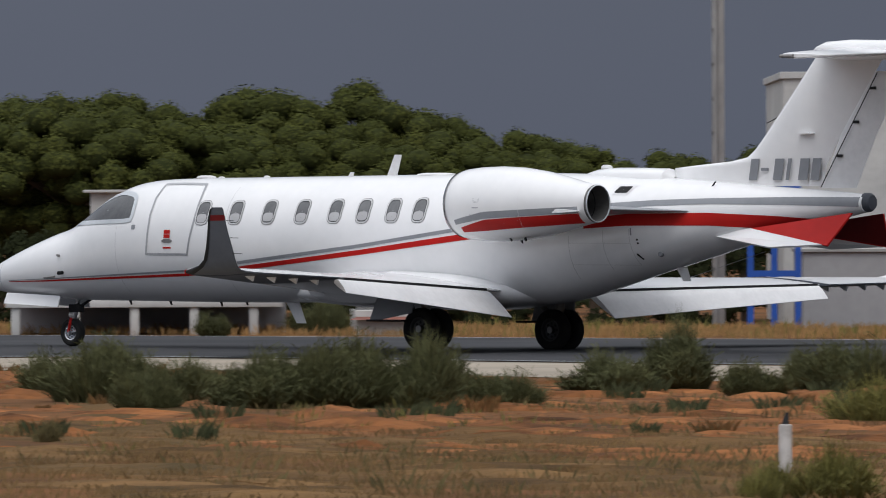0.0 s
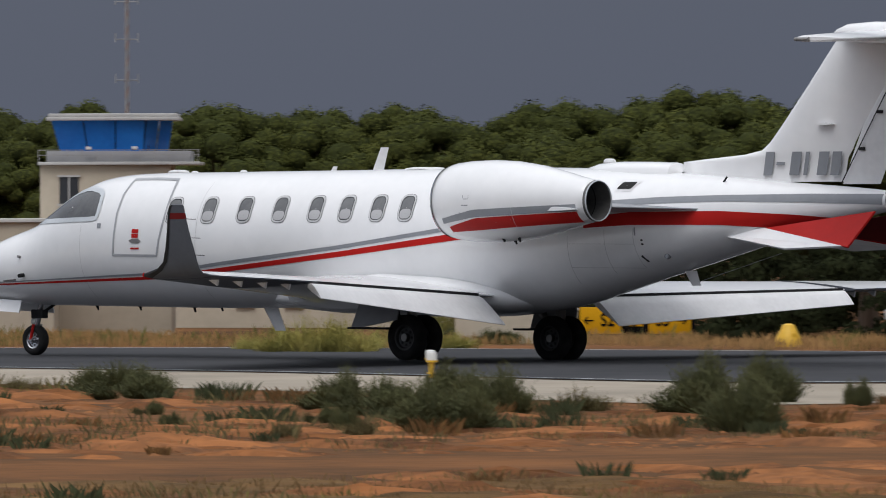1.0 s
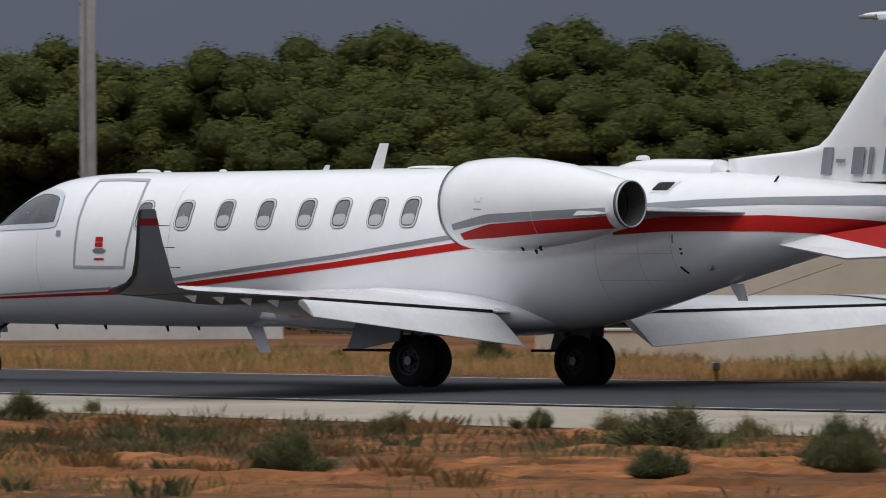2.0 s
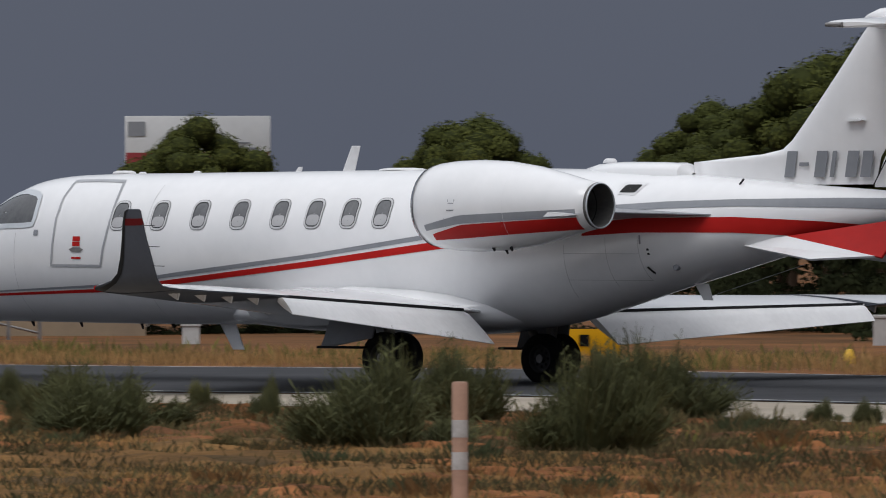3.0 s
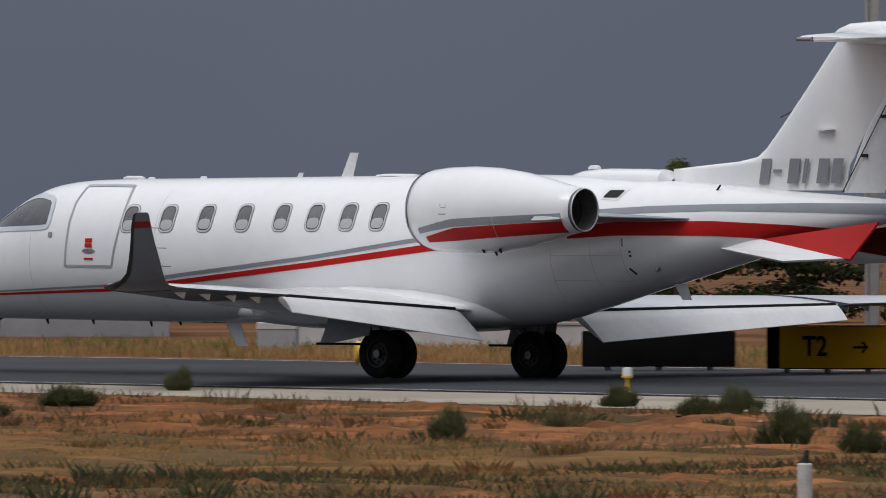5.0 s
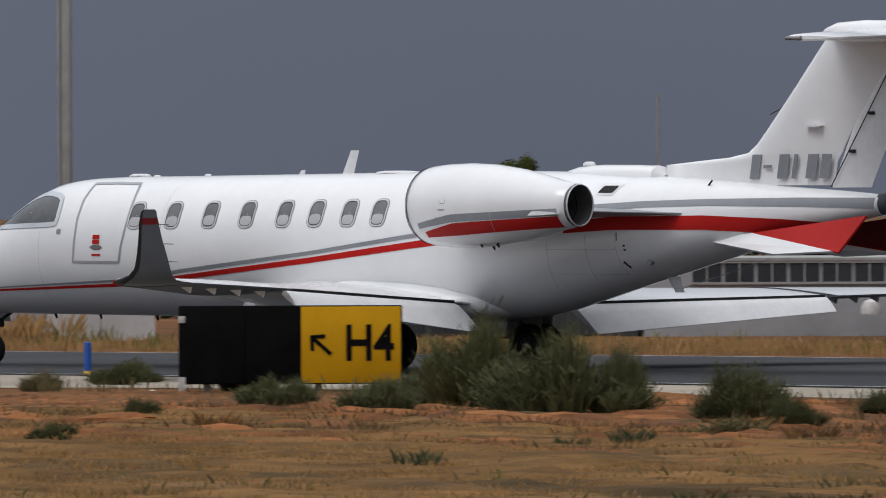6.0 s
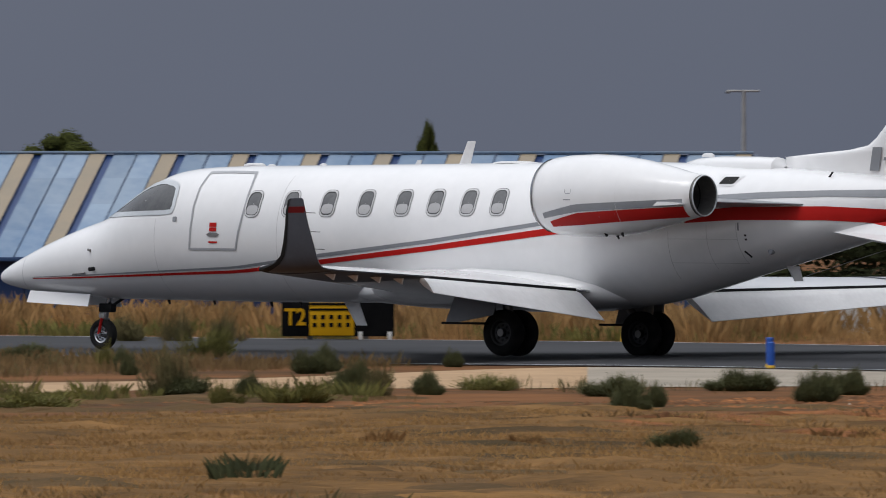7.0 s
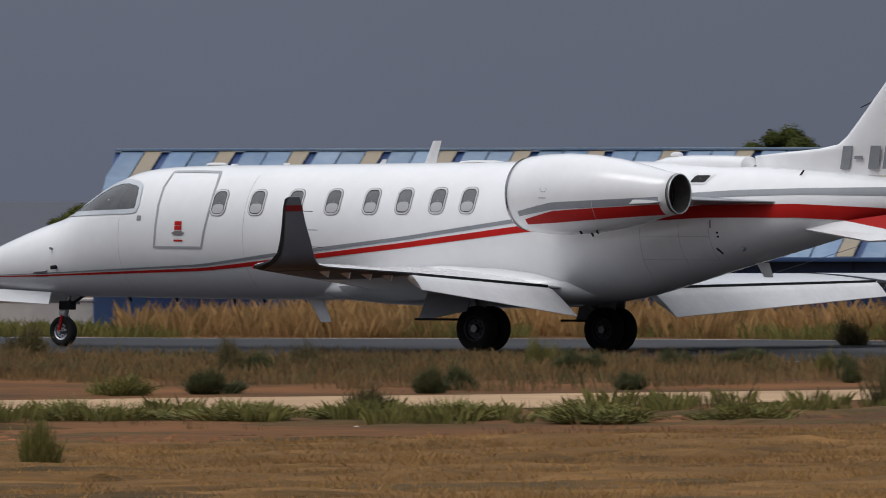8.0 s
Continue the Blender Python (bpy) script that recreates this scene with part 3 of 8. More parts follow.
        part("vent_boss", lathe([(-0.03, 0.035), (0.0, 0.042), (0.03, 0.035), (0.035, 0.015)], "Y", 12, cap=True), SILVER, jet, "round outlet boss").matrix_basis = Matrix.Translation(on_hull(-3.44, 1.37, 1, 0.0))


for s in (1, -1):
    skin_parts(s)

# belly fairing round the wing root
fair = []
for x, hw, zt, zb in ((3.6, 0.30, 0.86, 0.72), (3.1, 0.62, 1.0, 0.655), (2.3, 0.90, 1.12, 0.60), (1.2, 1.0, 1.20, 0.57), (0.2, 0.98, 1.15, 0.565), (-0.3, 0.92, 1.09, 0.585), (-0.75, 0.70, 1.01, 0.63), (-1.1, 0.40, 0.95, 0.69), (-1.4, 0.12, 0.92, 0.78)):
    ring = []
    for k in range(32):
        a = 2 * math.pi * k / 32
        c, s = math.cos(a), math.sin(a)
        ring.append((x, hw * abs(c) ** 0.75 * (1 if c > 0 else -1), (zt + zb) / 2 + (zt - zb) / 2 * abs(s) ** 0.8 * (1 if s > 0 else -1)))
    fair.append(ring)
part("belly_fairing", loft(fair), WHITE, jet, "smooth white wing-root fairing")


def settle(bm, side):
    """The wings droop a little from the shape that they were drawn in."""
    for v in bm.verts:
        v.co.z -= 0.0175 * v.co.y
    return mirror(bm, side)


def wing(side):
    def le(y):
        return 2.15 + (-0.70 - 2.15) * (y - 0.6) / 6.55
    def te(y):
        return -0.80 + (-1.66 + 0.80) * (y - 1.1) / 4.2
    def zz(y):
        return 0.845 + (1.165 - 0.845) * (y - 0.6) / 6.7
    rings = []
    for y in (0.6, 1.1, 2.2, 3.3, 4.4, 5.28):
        rings.append([Vector((p.x, p.y, p.z)) for p in foil(le(y) + (0.9 * max(0, (1.6 - y)) if y < 1.6 else 0), te(y), y, zz(y), 0.125 - 0.006 * y)])
    w = part("wing", settle(loft(rings), side), WHITE, jet, "white swept wing")
    # outboard panel with the aileron, grey below
    rings = [foil(le(y), -1.84 - 0.035 * (y - 5.3), y, zz(y), 0.09) for y in (5.285, 6.0, 6.6, 7.0, 7.16)]
    part("outer_wing_panel", settle(loft(rings), side), GREY_WING, w, "grey outer wing panel with the aileron")
    skin = [[Vector((p.x, p.y, p.z + 0.005)) for p in foil(le(y) - 0.06, -1.84 - 0.035 * (y - 5.3), y, zz(y), 0.09)[:12]] for y in (5.29, 6.0, 6.6, 7.0, 7.15)]
    part("upper_skin", settle(loft(skin, closed=False), side), WHITE, w, "white upper skin of the outer wing")
    # winglet, canted outwards
    prof = [(7.15, 1.160, -0.70, -1.90), (7.30, 1.172, -0.77, -1.885), (7.40, 1.195, -0.96, -1.875), (7.46, 1.25, -1.17, -1.87), (7.50, 1.34, -1.305, -1.865), (7.55, 1.5, -1.39, -1.853), (7.59, 1.7, -1.45, -1.81), (7.62, 1.90, -1.49, -1.775), (7.635, 2.015, -1.53, -1.76), (7.637, 2.035, -1.57, -1.74)]
    rings = []
    for k, (y, z, a, b) in enumerate(prof):
        ang = min(1.0, max(0.0, (z - 1.16) / 0.16)) * radians(76)
        sec = foil(a, b, 0, 0, 0.075)
        rings.append([Vector((p.x, y - p.z * math.sin(ang), z + p.z * math.cos(ang))) for p in sec])
    wl = part("winglet", settle(loft(rings), side), GREY_WING, w, "upturned winglet, grey outside with a red tip band")
    inner = [[p + Vector((0, -0.005, 0.003)) for p in r[:12]] for r in rings[:-1]]
    part("inner_skin", settle(loft(inner, closed=False), side), WHITE, wl, "white inner face of the winglet")
    boot = [[r[i] + Vector((0.004, 0.006 if 1 < k else 0.0, -0.004)) for i in (11, 12, 13, 14, 15)] for k, r in enumerate(rings)]
    part("leading_edge_boot", settle(loft(boot, closed=False), side), BLACK, wl, "black leading edge strip")
    band = []
    for zt in (1.86, 1.935):
        k = (zt - 1.72) / 0.2
        y, a, b = 7.59 + 0.033 * k, -1.43 - 0.066 * k, -1.81 + 0.039 * k
        sec = foil(a + 0.006, b - 0.006, 0, 0, 0.09)
        band.append([Vector((p.x, y - p.z * math.sin(radians(76)), zt + p.z * math.cos(radians(76)))) for p in sec])
    # The band faces down and out, so its red carries the shade.
    part("red_tip_band", settle(loft(band), side), RED_SHADED, wl, "red band, darkened for shade")
    part("navigation_light", settle(R((-0.69, 7.18, 1.162), (-0.80, 7.30, 1.172), 0.02, 0.03), side), RED if side > 0 else GREEN_ROOF, wl, "small coloured navigation light")
    for zt in (1.42, 1.63, 1.86):
        part("static_wick", settle(R((-1.70 - (1.9 - zt) * 0.35, 7.56, zt), (-1.88 - (1.9 - zt) * 0.35, 7.56, zt - 0.005), 0.004), side), SEAL, wl)
    # lowered flap
    rings = []
    for y in (1.12, 2.2, 3.2, 4.2, 5.24):
        k = (y - 1.12) / 4.12
        x0, z0 = te(y) + 0.02, zz(y) - 0.03
        x1, z1 = -1.28 + (-1.85 + 1.28) * k, 0.485 + (0.87 - 0.485) * k
        d = Vector((x1 - x0, 0, z1 - z0))
        n = Vector((-d.z, 0, d.x)).normalized() * -1
        ring = []
        for t, h in ((1.0, 0.004), (0.7, 0.028), (0.4, 0.045), (0.15, 0.05), (0.02, 0.03), (0.0, 0.0), (0.05, -0.03), (0.4, -0.03), (0.75, -0.014), (1.0, -0.004)):
            ring.append(Vector((x0, y, z0)) + d * t + n * h)
        rings.append(ring)
    part("flap", settle(loft(rings), side), WHITE_DULL, w, "lowered white flap")
    part("flap_gap", settle(loft([[(te(y) - 0.012, y, zz(y) - 0.05), (te(y) - 0.012, y, zz(y) + 0.022)] for y in (1.12, 3.2, 5.24)], closed=False), side), SEAL, w, "dark slot ahead of the flap")
    for y in (5.55, 5.98, 6.42, 6.85):
        f = loft([[(-1.62, y + e, zz(y) - 0.03), (-1.45, y + e, zz(y) - 0.03), (-1.60, y + e, zz(y) - 0.105)] for e in (-0.014, 0.014)])
        part("vortex_fence", settle(f, side), WHITE, w, "small white fence under the wing", smooth=False)


NACELLE = [(-0.58, 0.36), (-0.42, 0.385), (-0.37, 0.405), (-0.36, 0.43), (-0.39, 0.455), (-0.55, 0.49), (-0.85, 0.515), (-1.3, 0.525), (-1.8, 0.505), (-2.3, 0.45), (-2.8, 0.365), (-3.15, 0.298), (-3.36, 0.264), (-3.37, 0.256), (-3.2, 0.252), (-2.9, 0.245)]


def engine(side):
    cy, cz = 1.52, 2.042
    prof = [(-0.72 + (x + 0.36) * 0.798, r) for x, r in NACELLE]
    rings = []
    for x, r in prof:
        drop = 0.03 * (x + 0.36) if x < -1.8 else 0.0
        ring = []
        for k in range(40):
            a = 2 * math.pi * k / 40
            ring.append((x, r * math.cos(a), r * math.sin(a) + drop * 0.0))
        rings.append(ring)
    n = loft(rings, cap=False)
    bmesh.ops.translate(n, vec=(0, cy, cz), verts=n.verts)
    nac = part("engine_nacelle", mirror(n, side), WHITE, jet, "white engine nacelle with red and grey bands")

    def shift(bm):
        for v in bm.verts:
            v.co.x = -0.72 + (v.co.x + 0.36) * 0.798
        bmesh.ops.translate(bm, vec=(0, cy, cz), verts=bm.verts)
        return mirror(bm, side)
    part("inlet_lip", shift(lathe([(-0.385, 0.398), (-0.352, 0.412), (-0.346, 0.43), (-0.365, 0.452), (-0.42, 0.472)], "X", 40)), CHROME, nac, "polished inlet lip")
    part("fan", shift(lathe([(-0.62, 0.375), (-0.60, 0.12), (-0.48, 0.01)], "X", 30, cap=True)), SEAL, nac, "dark fan")
    part("exhaust_nozzle", shift(lathe([(-3.39, 0.263), (-3.43, 0.259), (-3.435, 0.251), (-3.35, 0.246), (-2.95, 0.235), (-2.72, 0.16), (-2.70, 0.02)], "X", 40)), NOZZLE, nac, "burnt dark metal exhaust nozzle")
    part("nozzle_rim", shift(lathe([(-3.425, 0.262), (-3.44, 0.258), (-3.442, 0.249), (-3.42, 0.246)], "X", 40)), SHIELD_TRIM, nac, "thin bright nozzle rim")
    part("nozzle_seam", shift(lathe([(-3.10, 0.2385), (-3.12, 0.238)], "X", 40)), SEAL, nac)

    def r_at(x):
        return lerp_table(NACELLE[5:13], x)[0]

    def band(z0, z1, xa, xb):
        grid = []
        for i in range(25):
            x = xa + (xb - xa) * i / 24
            r = r_at(x) + 0.004
            row = []
            for j in range(5):
                xr = -0.72 + (x + 0.36) * 0.798
                z = (z0(xr) + (z1(xr) - z0(xr)) * j / 4) - cz
                z = max(-r, min(r, z))
                row.append((x, math.sqrt(max(0.0, r * r - z * z)), z))
            grid.append(row)
        return shift(loft(grid, closed=False))
    part("red_band", band(line_of((-0.75, 1.632), (-1.5, 1.665), (-3.3, 1.79)), line_of((-0.75, 1.655), (-1.5, 1.815), (-3.3, 1.92)), -0.72, -3.25), RED, nac, "red band round the nacelle")
    part("grey_band", band(line_of((-0.6, 1.70), (-1.5, 1.83), (-3.3, 1.925)), line_of((-0.6, 1.75), (-1.5, 1.925), (-3.3, 2.01)), -0.62, -3.25), SILVER, nac, "grey band round the nacelle")
    part("panel_line", shift(lathe([(-1.30, 0.5258), (-1.303, 0.5262)], "X", 40)), WHITE_DULL, nac)
    part("panel_line", shift(lathe([(-2.10, 0.4795), (-2.104, 0.4788)], "X", 40)), WHITE_DULL, nac)
    for x, z, hx, hz in ((-1.05, -0.20, 0.006, 0.05), (-1.75, -0.23, 0.006, 0.045), (-2.05, -0.21, 0.006, 0.03), (-1.20, 0.02, 0.05, 0.004), (-1.26, 0.05, 0.004, 0.02), (-1.14, 0.05, 0.004, 0.02), (-1.18, -0.06, 0.07, 0.006)):
        r = r_at(x) + 0.004
        part("stencil_mark", shift(loft([[(x + dx, math.sqrt(r * r - (z + dz) ** 2), z + dz) for dz in (-hz, hz)] for dx in (-hx, hx)], closed=False)), SILVER, nac, "small grey stencil mark", smooth=False)
    for x in (-1.62, -1.95):
        part("drain_stub", shift(R((x, 0.16, -0.475), (x - 0.03, 0.16, -0.515), 0.022, 0.014)), SEAL, nac)
    part("drain_mast", shift(R((-1.75, 0.05, -0.505), (-1.78, 0.05, -0.545), 0.02, 0.012)), SEAL, nac)
    part("bypass_fairing", shift(loft([foil(-2.2, -3.3, 0.27, -0.11, 0.09), foil(-2.5, -3.3, 0.355, -0.11, 0.05)])), WHITE, nac, "blister on the nacelle flank")
    # pylon
    rings = [foil(-0.95, -4.1, 0.40, 1.95, 0.045), foil(-1.0, -3.8, 0.85, 1.955, 0.05), foil(-1.3, -3.1, 1.28, 1.97, 0.05)]
    part("engine_pylon", mirror(loft(rings), side), SILVER, jet, "grey engine pylon")


def plate(corners, thick):
    """A flat plate of even thickness."""
    bm = bmesh.new()
    face = bm.faces.new([bm.verts.new(p) for p in corners])
    bm.normal_update()
    n = face.normal.copy()
    r = bmesh.ops.extrude_face_region(bm, geom=[face])
    bmesh.ops.translate(bm, vec=n * thick, verts=[v for v in r["geom"] if isinstance(v, bmesh.types.BMVert)])
    return bm


def delta_fin(side):
    a, e, b_ = (-4.13, 0.36, 1.635), (-4.95, 0.38, 1.715), (-6.70, 0.36, 1.925)
    c, d, d2 = (-5.53, 0.70, 1.455), (-6.54, 0.70, 1.475), (-6.44, 0.685, 1.49)
    f = part("delta_fin", mirror(plate((e, b_, d, d2), 0.028), side), RED, jet, "downward-canted red delta fin with a white front", smooth=False)
    # Thin added plate: shade of the down-turned inner face as darker red.
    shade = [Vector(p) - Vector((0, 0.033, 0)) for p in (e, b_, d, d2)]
    part("inner_face_shade", mirror(plate(shade, 0.003), side), RED_SHADED, f, "inner face of the fin, red darkened for shade", smooth=False)
    part("white_front", mirror(plate((a, e, d2, c), 0.028), side), WHITE, f, "white front part of the fin", smooth=False)


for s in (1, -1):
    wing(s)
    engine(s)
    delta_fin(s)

# dorsal spine, fin, rudder and tailplane
spine = []
for x, hw, h in ((-1.72, 0.05, 2.50), (-1.95, 0.20, 2.55), (-2.3, 0.26, 2.572), (-2.9, 0.26, 2.565), (-3.2, 0.2, 2.55), (-3.3, 0.06, 2.44)):
    spine.append([(x, hw * math.cos(math.pi * k / 10), 2.38 + (h - 2.38) * math.sin(math.pi * k / 10) ** 0.6) for k in range(11)])
part("dorsal_fairing", loft(spine, cap=False), WHITE, jet, "white dorsal fairing")


def fin_ring(z, a, b, t=0.075):
    u = max(0.0, z - 2.4) / 1.5
    a, b = a + 0.09 * u, b + 0.05 * u
    return [Vector((p.x, p.z, z)) for p in foil(a, b, 0, 0, t)]


FIN = [(2.30, -3.32, -5.92, 0.035), (2.56, -3.30, -5.98, 0.035), (2.60, -3.75, -5.99, 0.04), (2.645, -4.3, -6.02, 0.05), (2.70, -4.60, -6.06, 0.06), (2.80, -4.74, -6.11, 0.065), (3.0, -4.93, -6.24, 0.07), (3.5, -5.38, -6.60, 0.075), (3.95, -5.77, -6.93, 0.075), (4.15, -5.95, -7.07, 0.08)]
fin = part("tail_fin", loft([fin_ring(z, a, b, t) for z, a, b, t in FIN]), WHITE, jet, "tall swept white tail fin")
part("rudder", loft([fin_ring(z, a, b, 0.06) for z, a, b in ((2.27, -5.90, -6.50), (3.0, -6.255, -6.86), (3.86, -6.90, -7.38))]), WHITE_DULL, fin, "white rudder")
for s in (1, -1):
    part("rudder_gap", loft([[(-5.90 - 0.62 * (z - 2.27) - dx, s * 0.052, z) for dx in (0, 0.02)] for z in (2.28, 3.0, 3.84)], closed=False), SEAL, fin, "dark hinge gap")
    for z in (2.72, 3.18, 3.64):
        x = -5.90 - 0.62 * (z - 2.27)
        part("hinge_bracket", B(x - 0.10, x - 0.01, s * 0.045 - 0.012, s * 0.045 + 0.012, z - 0.03, z + 0.01, 0.004), SEAL, fin)
    for k, w in enumerate((0.22, 0.20, 0.24, 0.09, 0.24, 0.22)):
        # lettering kept as plain bars
        x = -4.66 - 0.215 * k - (0.01 if k > 2 else 0)
        hz = 0.148 if k != 1 else 0.02
        b = bmesh.new()
        for q in ((x, 2.53 - hz), (x - w * 0.66, 2.53 - hz), (x - w * 0.66 - hz * 0.30, 2.53 + hz), (x - hz * 0.30, 2.53 + hz)):
            k2 = (q[1] - 2.3) / 0.5
            b.verts.new((q[0], s * (0.058 + 0.016 * (1 - abs(q[0] + 5.2) / 1.0)), q[1]))
        b.faces.new(b.verts)
        r = bmesh.ops.extrude_face_region(b, geom=b.faces[:])
        bmesh.ops.translate(b, vec=(0, s * 0.006, 0), verts=[v for v in r["geom"] if isinstance(v, bmesh.types.BMVert)])
        part("registration_bar", b, SILVER, fin, "grey painted bar", smooth=False)
part("fin_scoop", loft([[Vector((p.x, 0.05 + 0.07 * t, p.z)) for p in foil(-5.55, -5.80, 0, 3.02, 0.10)] for t in (0, 1)]), WHITE, fin, "small scoop on the fin")
part("fin_antenna", R((-5.17, 0, 3.27), (-4.92, 0, 3.17), 0.006), SEAL, fin, "thin whip antenna")
part("tail_cone_cap", lathe([(-6.66, 0.135), (-6.74, 0.13), (-6.78, 0.10), (-6.79, 0.02)], "X", 20, cap=True), GREY_WING, jet, "grey tail cone cap").matrix_basis = Matrix.Translation((0, 0, 2.07))
rings = []
for y in (-2.52, -2.44, -1.6, -0.5, 0.0, 0.5, 1.6, 2.44, 2.52):
    k = abs(y) / 2.5
    c = 0.66 if abs(y) > 2.5 else 1.0
    a, b = -5.92 - 1.22 * k, -7.42 - 0.62 * k
    m = (a + b) / 2
    rings.append(foil(m + (a - m) * c, m + (b - m) * c, y, 4.115 - 0.125 * k, 0.085 * c))
tp = part("tailplane", loft(rings), WHITE, jet, "white tailplane on top of the fin")
bul = lathe([(-5.72, 0.01), (-5.80, 0.06), (-5.98, 0.115), (-6.4, 0.135), (-7.0, 0.12), (-7.7, 0.06), (-7.95, 0.01)], "X", 20, cap=True)
bmesh.ops.scale(bul, vec=(1, 1, 1.1), verts=bul.verts)
bmesh.ops.translate(bul, vec=(0, 0, 4.15), verts=bul.verts)
part("bullet_fairing", bul, WHITE, tp, "rounded fairing at the top of the fin")
for s in (1, -1):
    part("elevator_gap", loft([[(-6.95 - 0.70 * k, s * (0.3 + 2.1 * k), 4.115 - 0.125 * k - 0.030), (-6.97 - 0.70 * k, s * (0.3 + 2.1 * k), 4.115 - 0.125 * k - 0.030)] for k in (0, 0.5, 1)], closed=False), SEAL, tp, "dark elevator gap")
    part("tip_light", R((-7.16, s * 2.51, 3.99), (-7.40, s * 2.53, 3.985), 0.022, 0.03), DARK_METAL, tp, "dark tip fairing")

# antennas and lights on the back and belly
def blade_antenna(name, x, h, c, z, rake, down=False):
    g = -1 if down else 1
    z -= sag(x)
    rings = [[Vector((p.x, p.z, z - 0.02 * g)) for p in foil(x + c, x, 0, 0, 0.12)], [Vector((p.x, p.z, z + g * h)) for p in foil(x + c * 0.75 - rake, x + c * 0.05 - rake, 0, 0, 0.10)]]
    part(name, loft(rings), WHITE_DULL, jet, "white blade antenna")


blade_antenna("blade_antenna", 1.86, 0.30, 0.19, 2.505, 0.10)
blade_antenna("blade_antenna", 2.70, 0.055, 0.10, 2.51, 0.03)
blade_antenna("blade_antenna", 3.72, 0.30, 0.26, 0.70, 0.16, down=True)
blade_antenna("blade_antenna", -3.52, 0.17, 0.20, 1.17, 0.08, down=True)
blade_antenna("blade_antenna", -3.17, 0.13, 0.17, 2.44, 0.03)
for x, c, h in ((5.55, 0.18, 0.035), (5.25, 0.06, 0.02), (4.36, 0.06, 0.03), (1.1, 0.36, 0.03), (-2.05, 0.1, 0.05)):
    d = lathe([(0.0, c), (h * 0.6, c * 0.92), (h, c * 0.6), (h * 1.05, 0.01)], "Z", 18, cap=True)
    bmesh.ops.scale(d, vec=(1, 0.5, 1), verts=d.verts)
    bmesh.ops.translate(d, vec=(x, 0, 2.505 - sag(x) if x > -1 else 2.56), verts=d.verts)
    part("antenna_dome", d, WHITE_DULL, jet, "low white antenna dome")
for x, h in ((7.0, 0.03), (5.2, 0.05), (4.7, 0.03), (6.2, 0.03)):
    part("belly_stub", R((x, 0.05, 0.68), (x - 0.03, 0.05, 0.65 - h), 0.02, 0.012), SEAL, jet)
part("tail_whip", R((-3.5, 0.0, 1.02), (-5.0, 0.1, 1.40), 0.0035), SILVER, jet, "thin wire aerial under the tail")
part("rear_whip", R((-4.1, 0.26, 2.22), (-4.24, 0.28, 2.36), 0.012), SEAL, jet, "short dark static rod")


# undercarriage
def wheel(x, y, r, w, nose=False):
    prof = [(-w / 2 * 0.7, r * 0.56), (-w / 2, r * 0.70), (-w / 2, r * 0.84), (-w / 2 * 0.75, r * 0.96), (-w / 4, r), (w / 4, r), (w / 2 * 0.75, r * 0.96), (w / 2, r * 0.84), (w / 2, r * 0.70), (w / 2 * 0.7, r * 0.56)]
    ty = part("wheel", lathe(prof, "Y", 32, cap=False), RUBBER, jet, "black rubber tyre")
    rim = part("rim", lathe([(w / 2 * 0.72, r * 0.57), (w / 2 * 0.62, r * 0.50), (w * 0.12, r * 0.44), (w * 0.10, r * 0.2), (w * 0.34, r * 0.17), (w * 0.36, 0.01)], "Y", 24), CHROME if nose else DARK_RIM, ty, "bright metal rim" if nose else "dark metal rim")
    part("rim", lathe([(-w / 2 * 0.72, r * 0.57), (-w / 2 * 0.62, r * 0.50), (-w * 0.12, r * 0.44), (-w * 0.10, 0.01)], "Y", 24), CHROME if nose else DARK_RIM, ty, "bright metal rim" if nose else "dark metal rim")
    for k in range(8):
        a = 2 * math.pi * k / 8
        part("rim_bolt", R((math.cos(a) * r * 0.32, w * 0.09, math.sin(a) * r * 0.32), (math.cos(a) * r * 0.32, w * 0.15, math.sin(a) * r * 0.32), r * 0.06, seg=6), SEAL, ty)
    return ty, (x, y, r)


WHEELS = [wheel(8.20, 0.0, 0.205, 0.15, nose=True)]
for s in (1, -1):
    for dy in (-0.15, 0.15):
        WHEELS.append(wheel(0.0, s * 1.42 + dy, 0.295, 0.17))
ng = part("nose_gear", R((8.20, 0, 0.30), (8.06, 0, 0.85), 0.035, 0.045), CHROME, jet, "slim nose gear leg")
b = B(8.02, 8.24, -0.06, 0.06, 0.50, 0.62, 0.015)
part("torque_collar", b, SEAL, ng, "dark collar")
for s in (1, -1):
    part("fork", R((8.20, s * 0.095, 0.205), (8.17, s * 0.07, 0.42), 0.022), RED if s > 0 else DARK_METAL, ng, "fork arm with red tow mark")
part("axle", R((8.2, -0.11, 0.205), (8.2, 0.11, 0.205), 0.03), CHROME, ng)
part("drag_brace", R((8.12, 0, 0.55), (7.75, 0, 0.74), 0.02), SEAL, ng)
part("landing_light", lathe([(0.06, 0.045), (0.0, 0.05), (-0.05, 0.02)], "X", 14, cap=True), LENS, ng).matrix_basis = Matrix.Translation((8.19, 0, 0.46))
for s in (1, -1):
    b = bmesh.new()
    q = [b.verts.new(p) for p in ((9.30, s * 0.24, 0.785), (8.18, s * 0.28, 0.74), (8.18, s * 0.33, 0.575), (8.7, s * 0.32, 0.60), (9.33, s * 0.28, 0.625))]
    b.faces.new(q)
    r = bmesh.ops.extrude_face_region(b, geom=b.faces[:])
    bmesh.ops.translate(b, vec=(0, s * 0.02, 0), verts=[v for v in r["geom"] if isinstance(v, bmesh.types.BMVert)])
    part("nose_gear_door", b, WHITE, jet, "open white nose gear door", smooth=False)
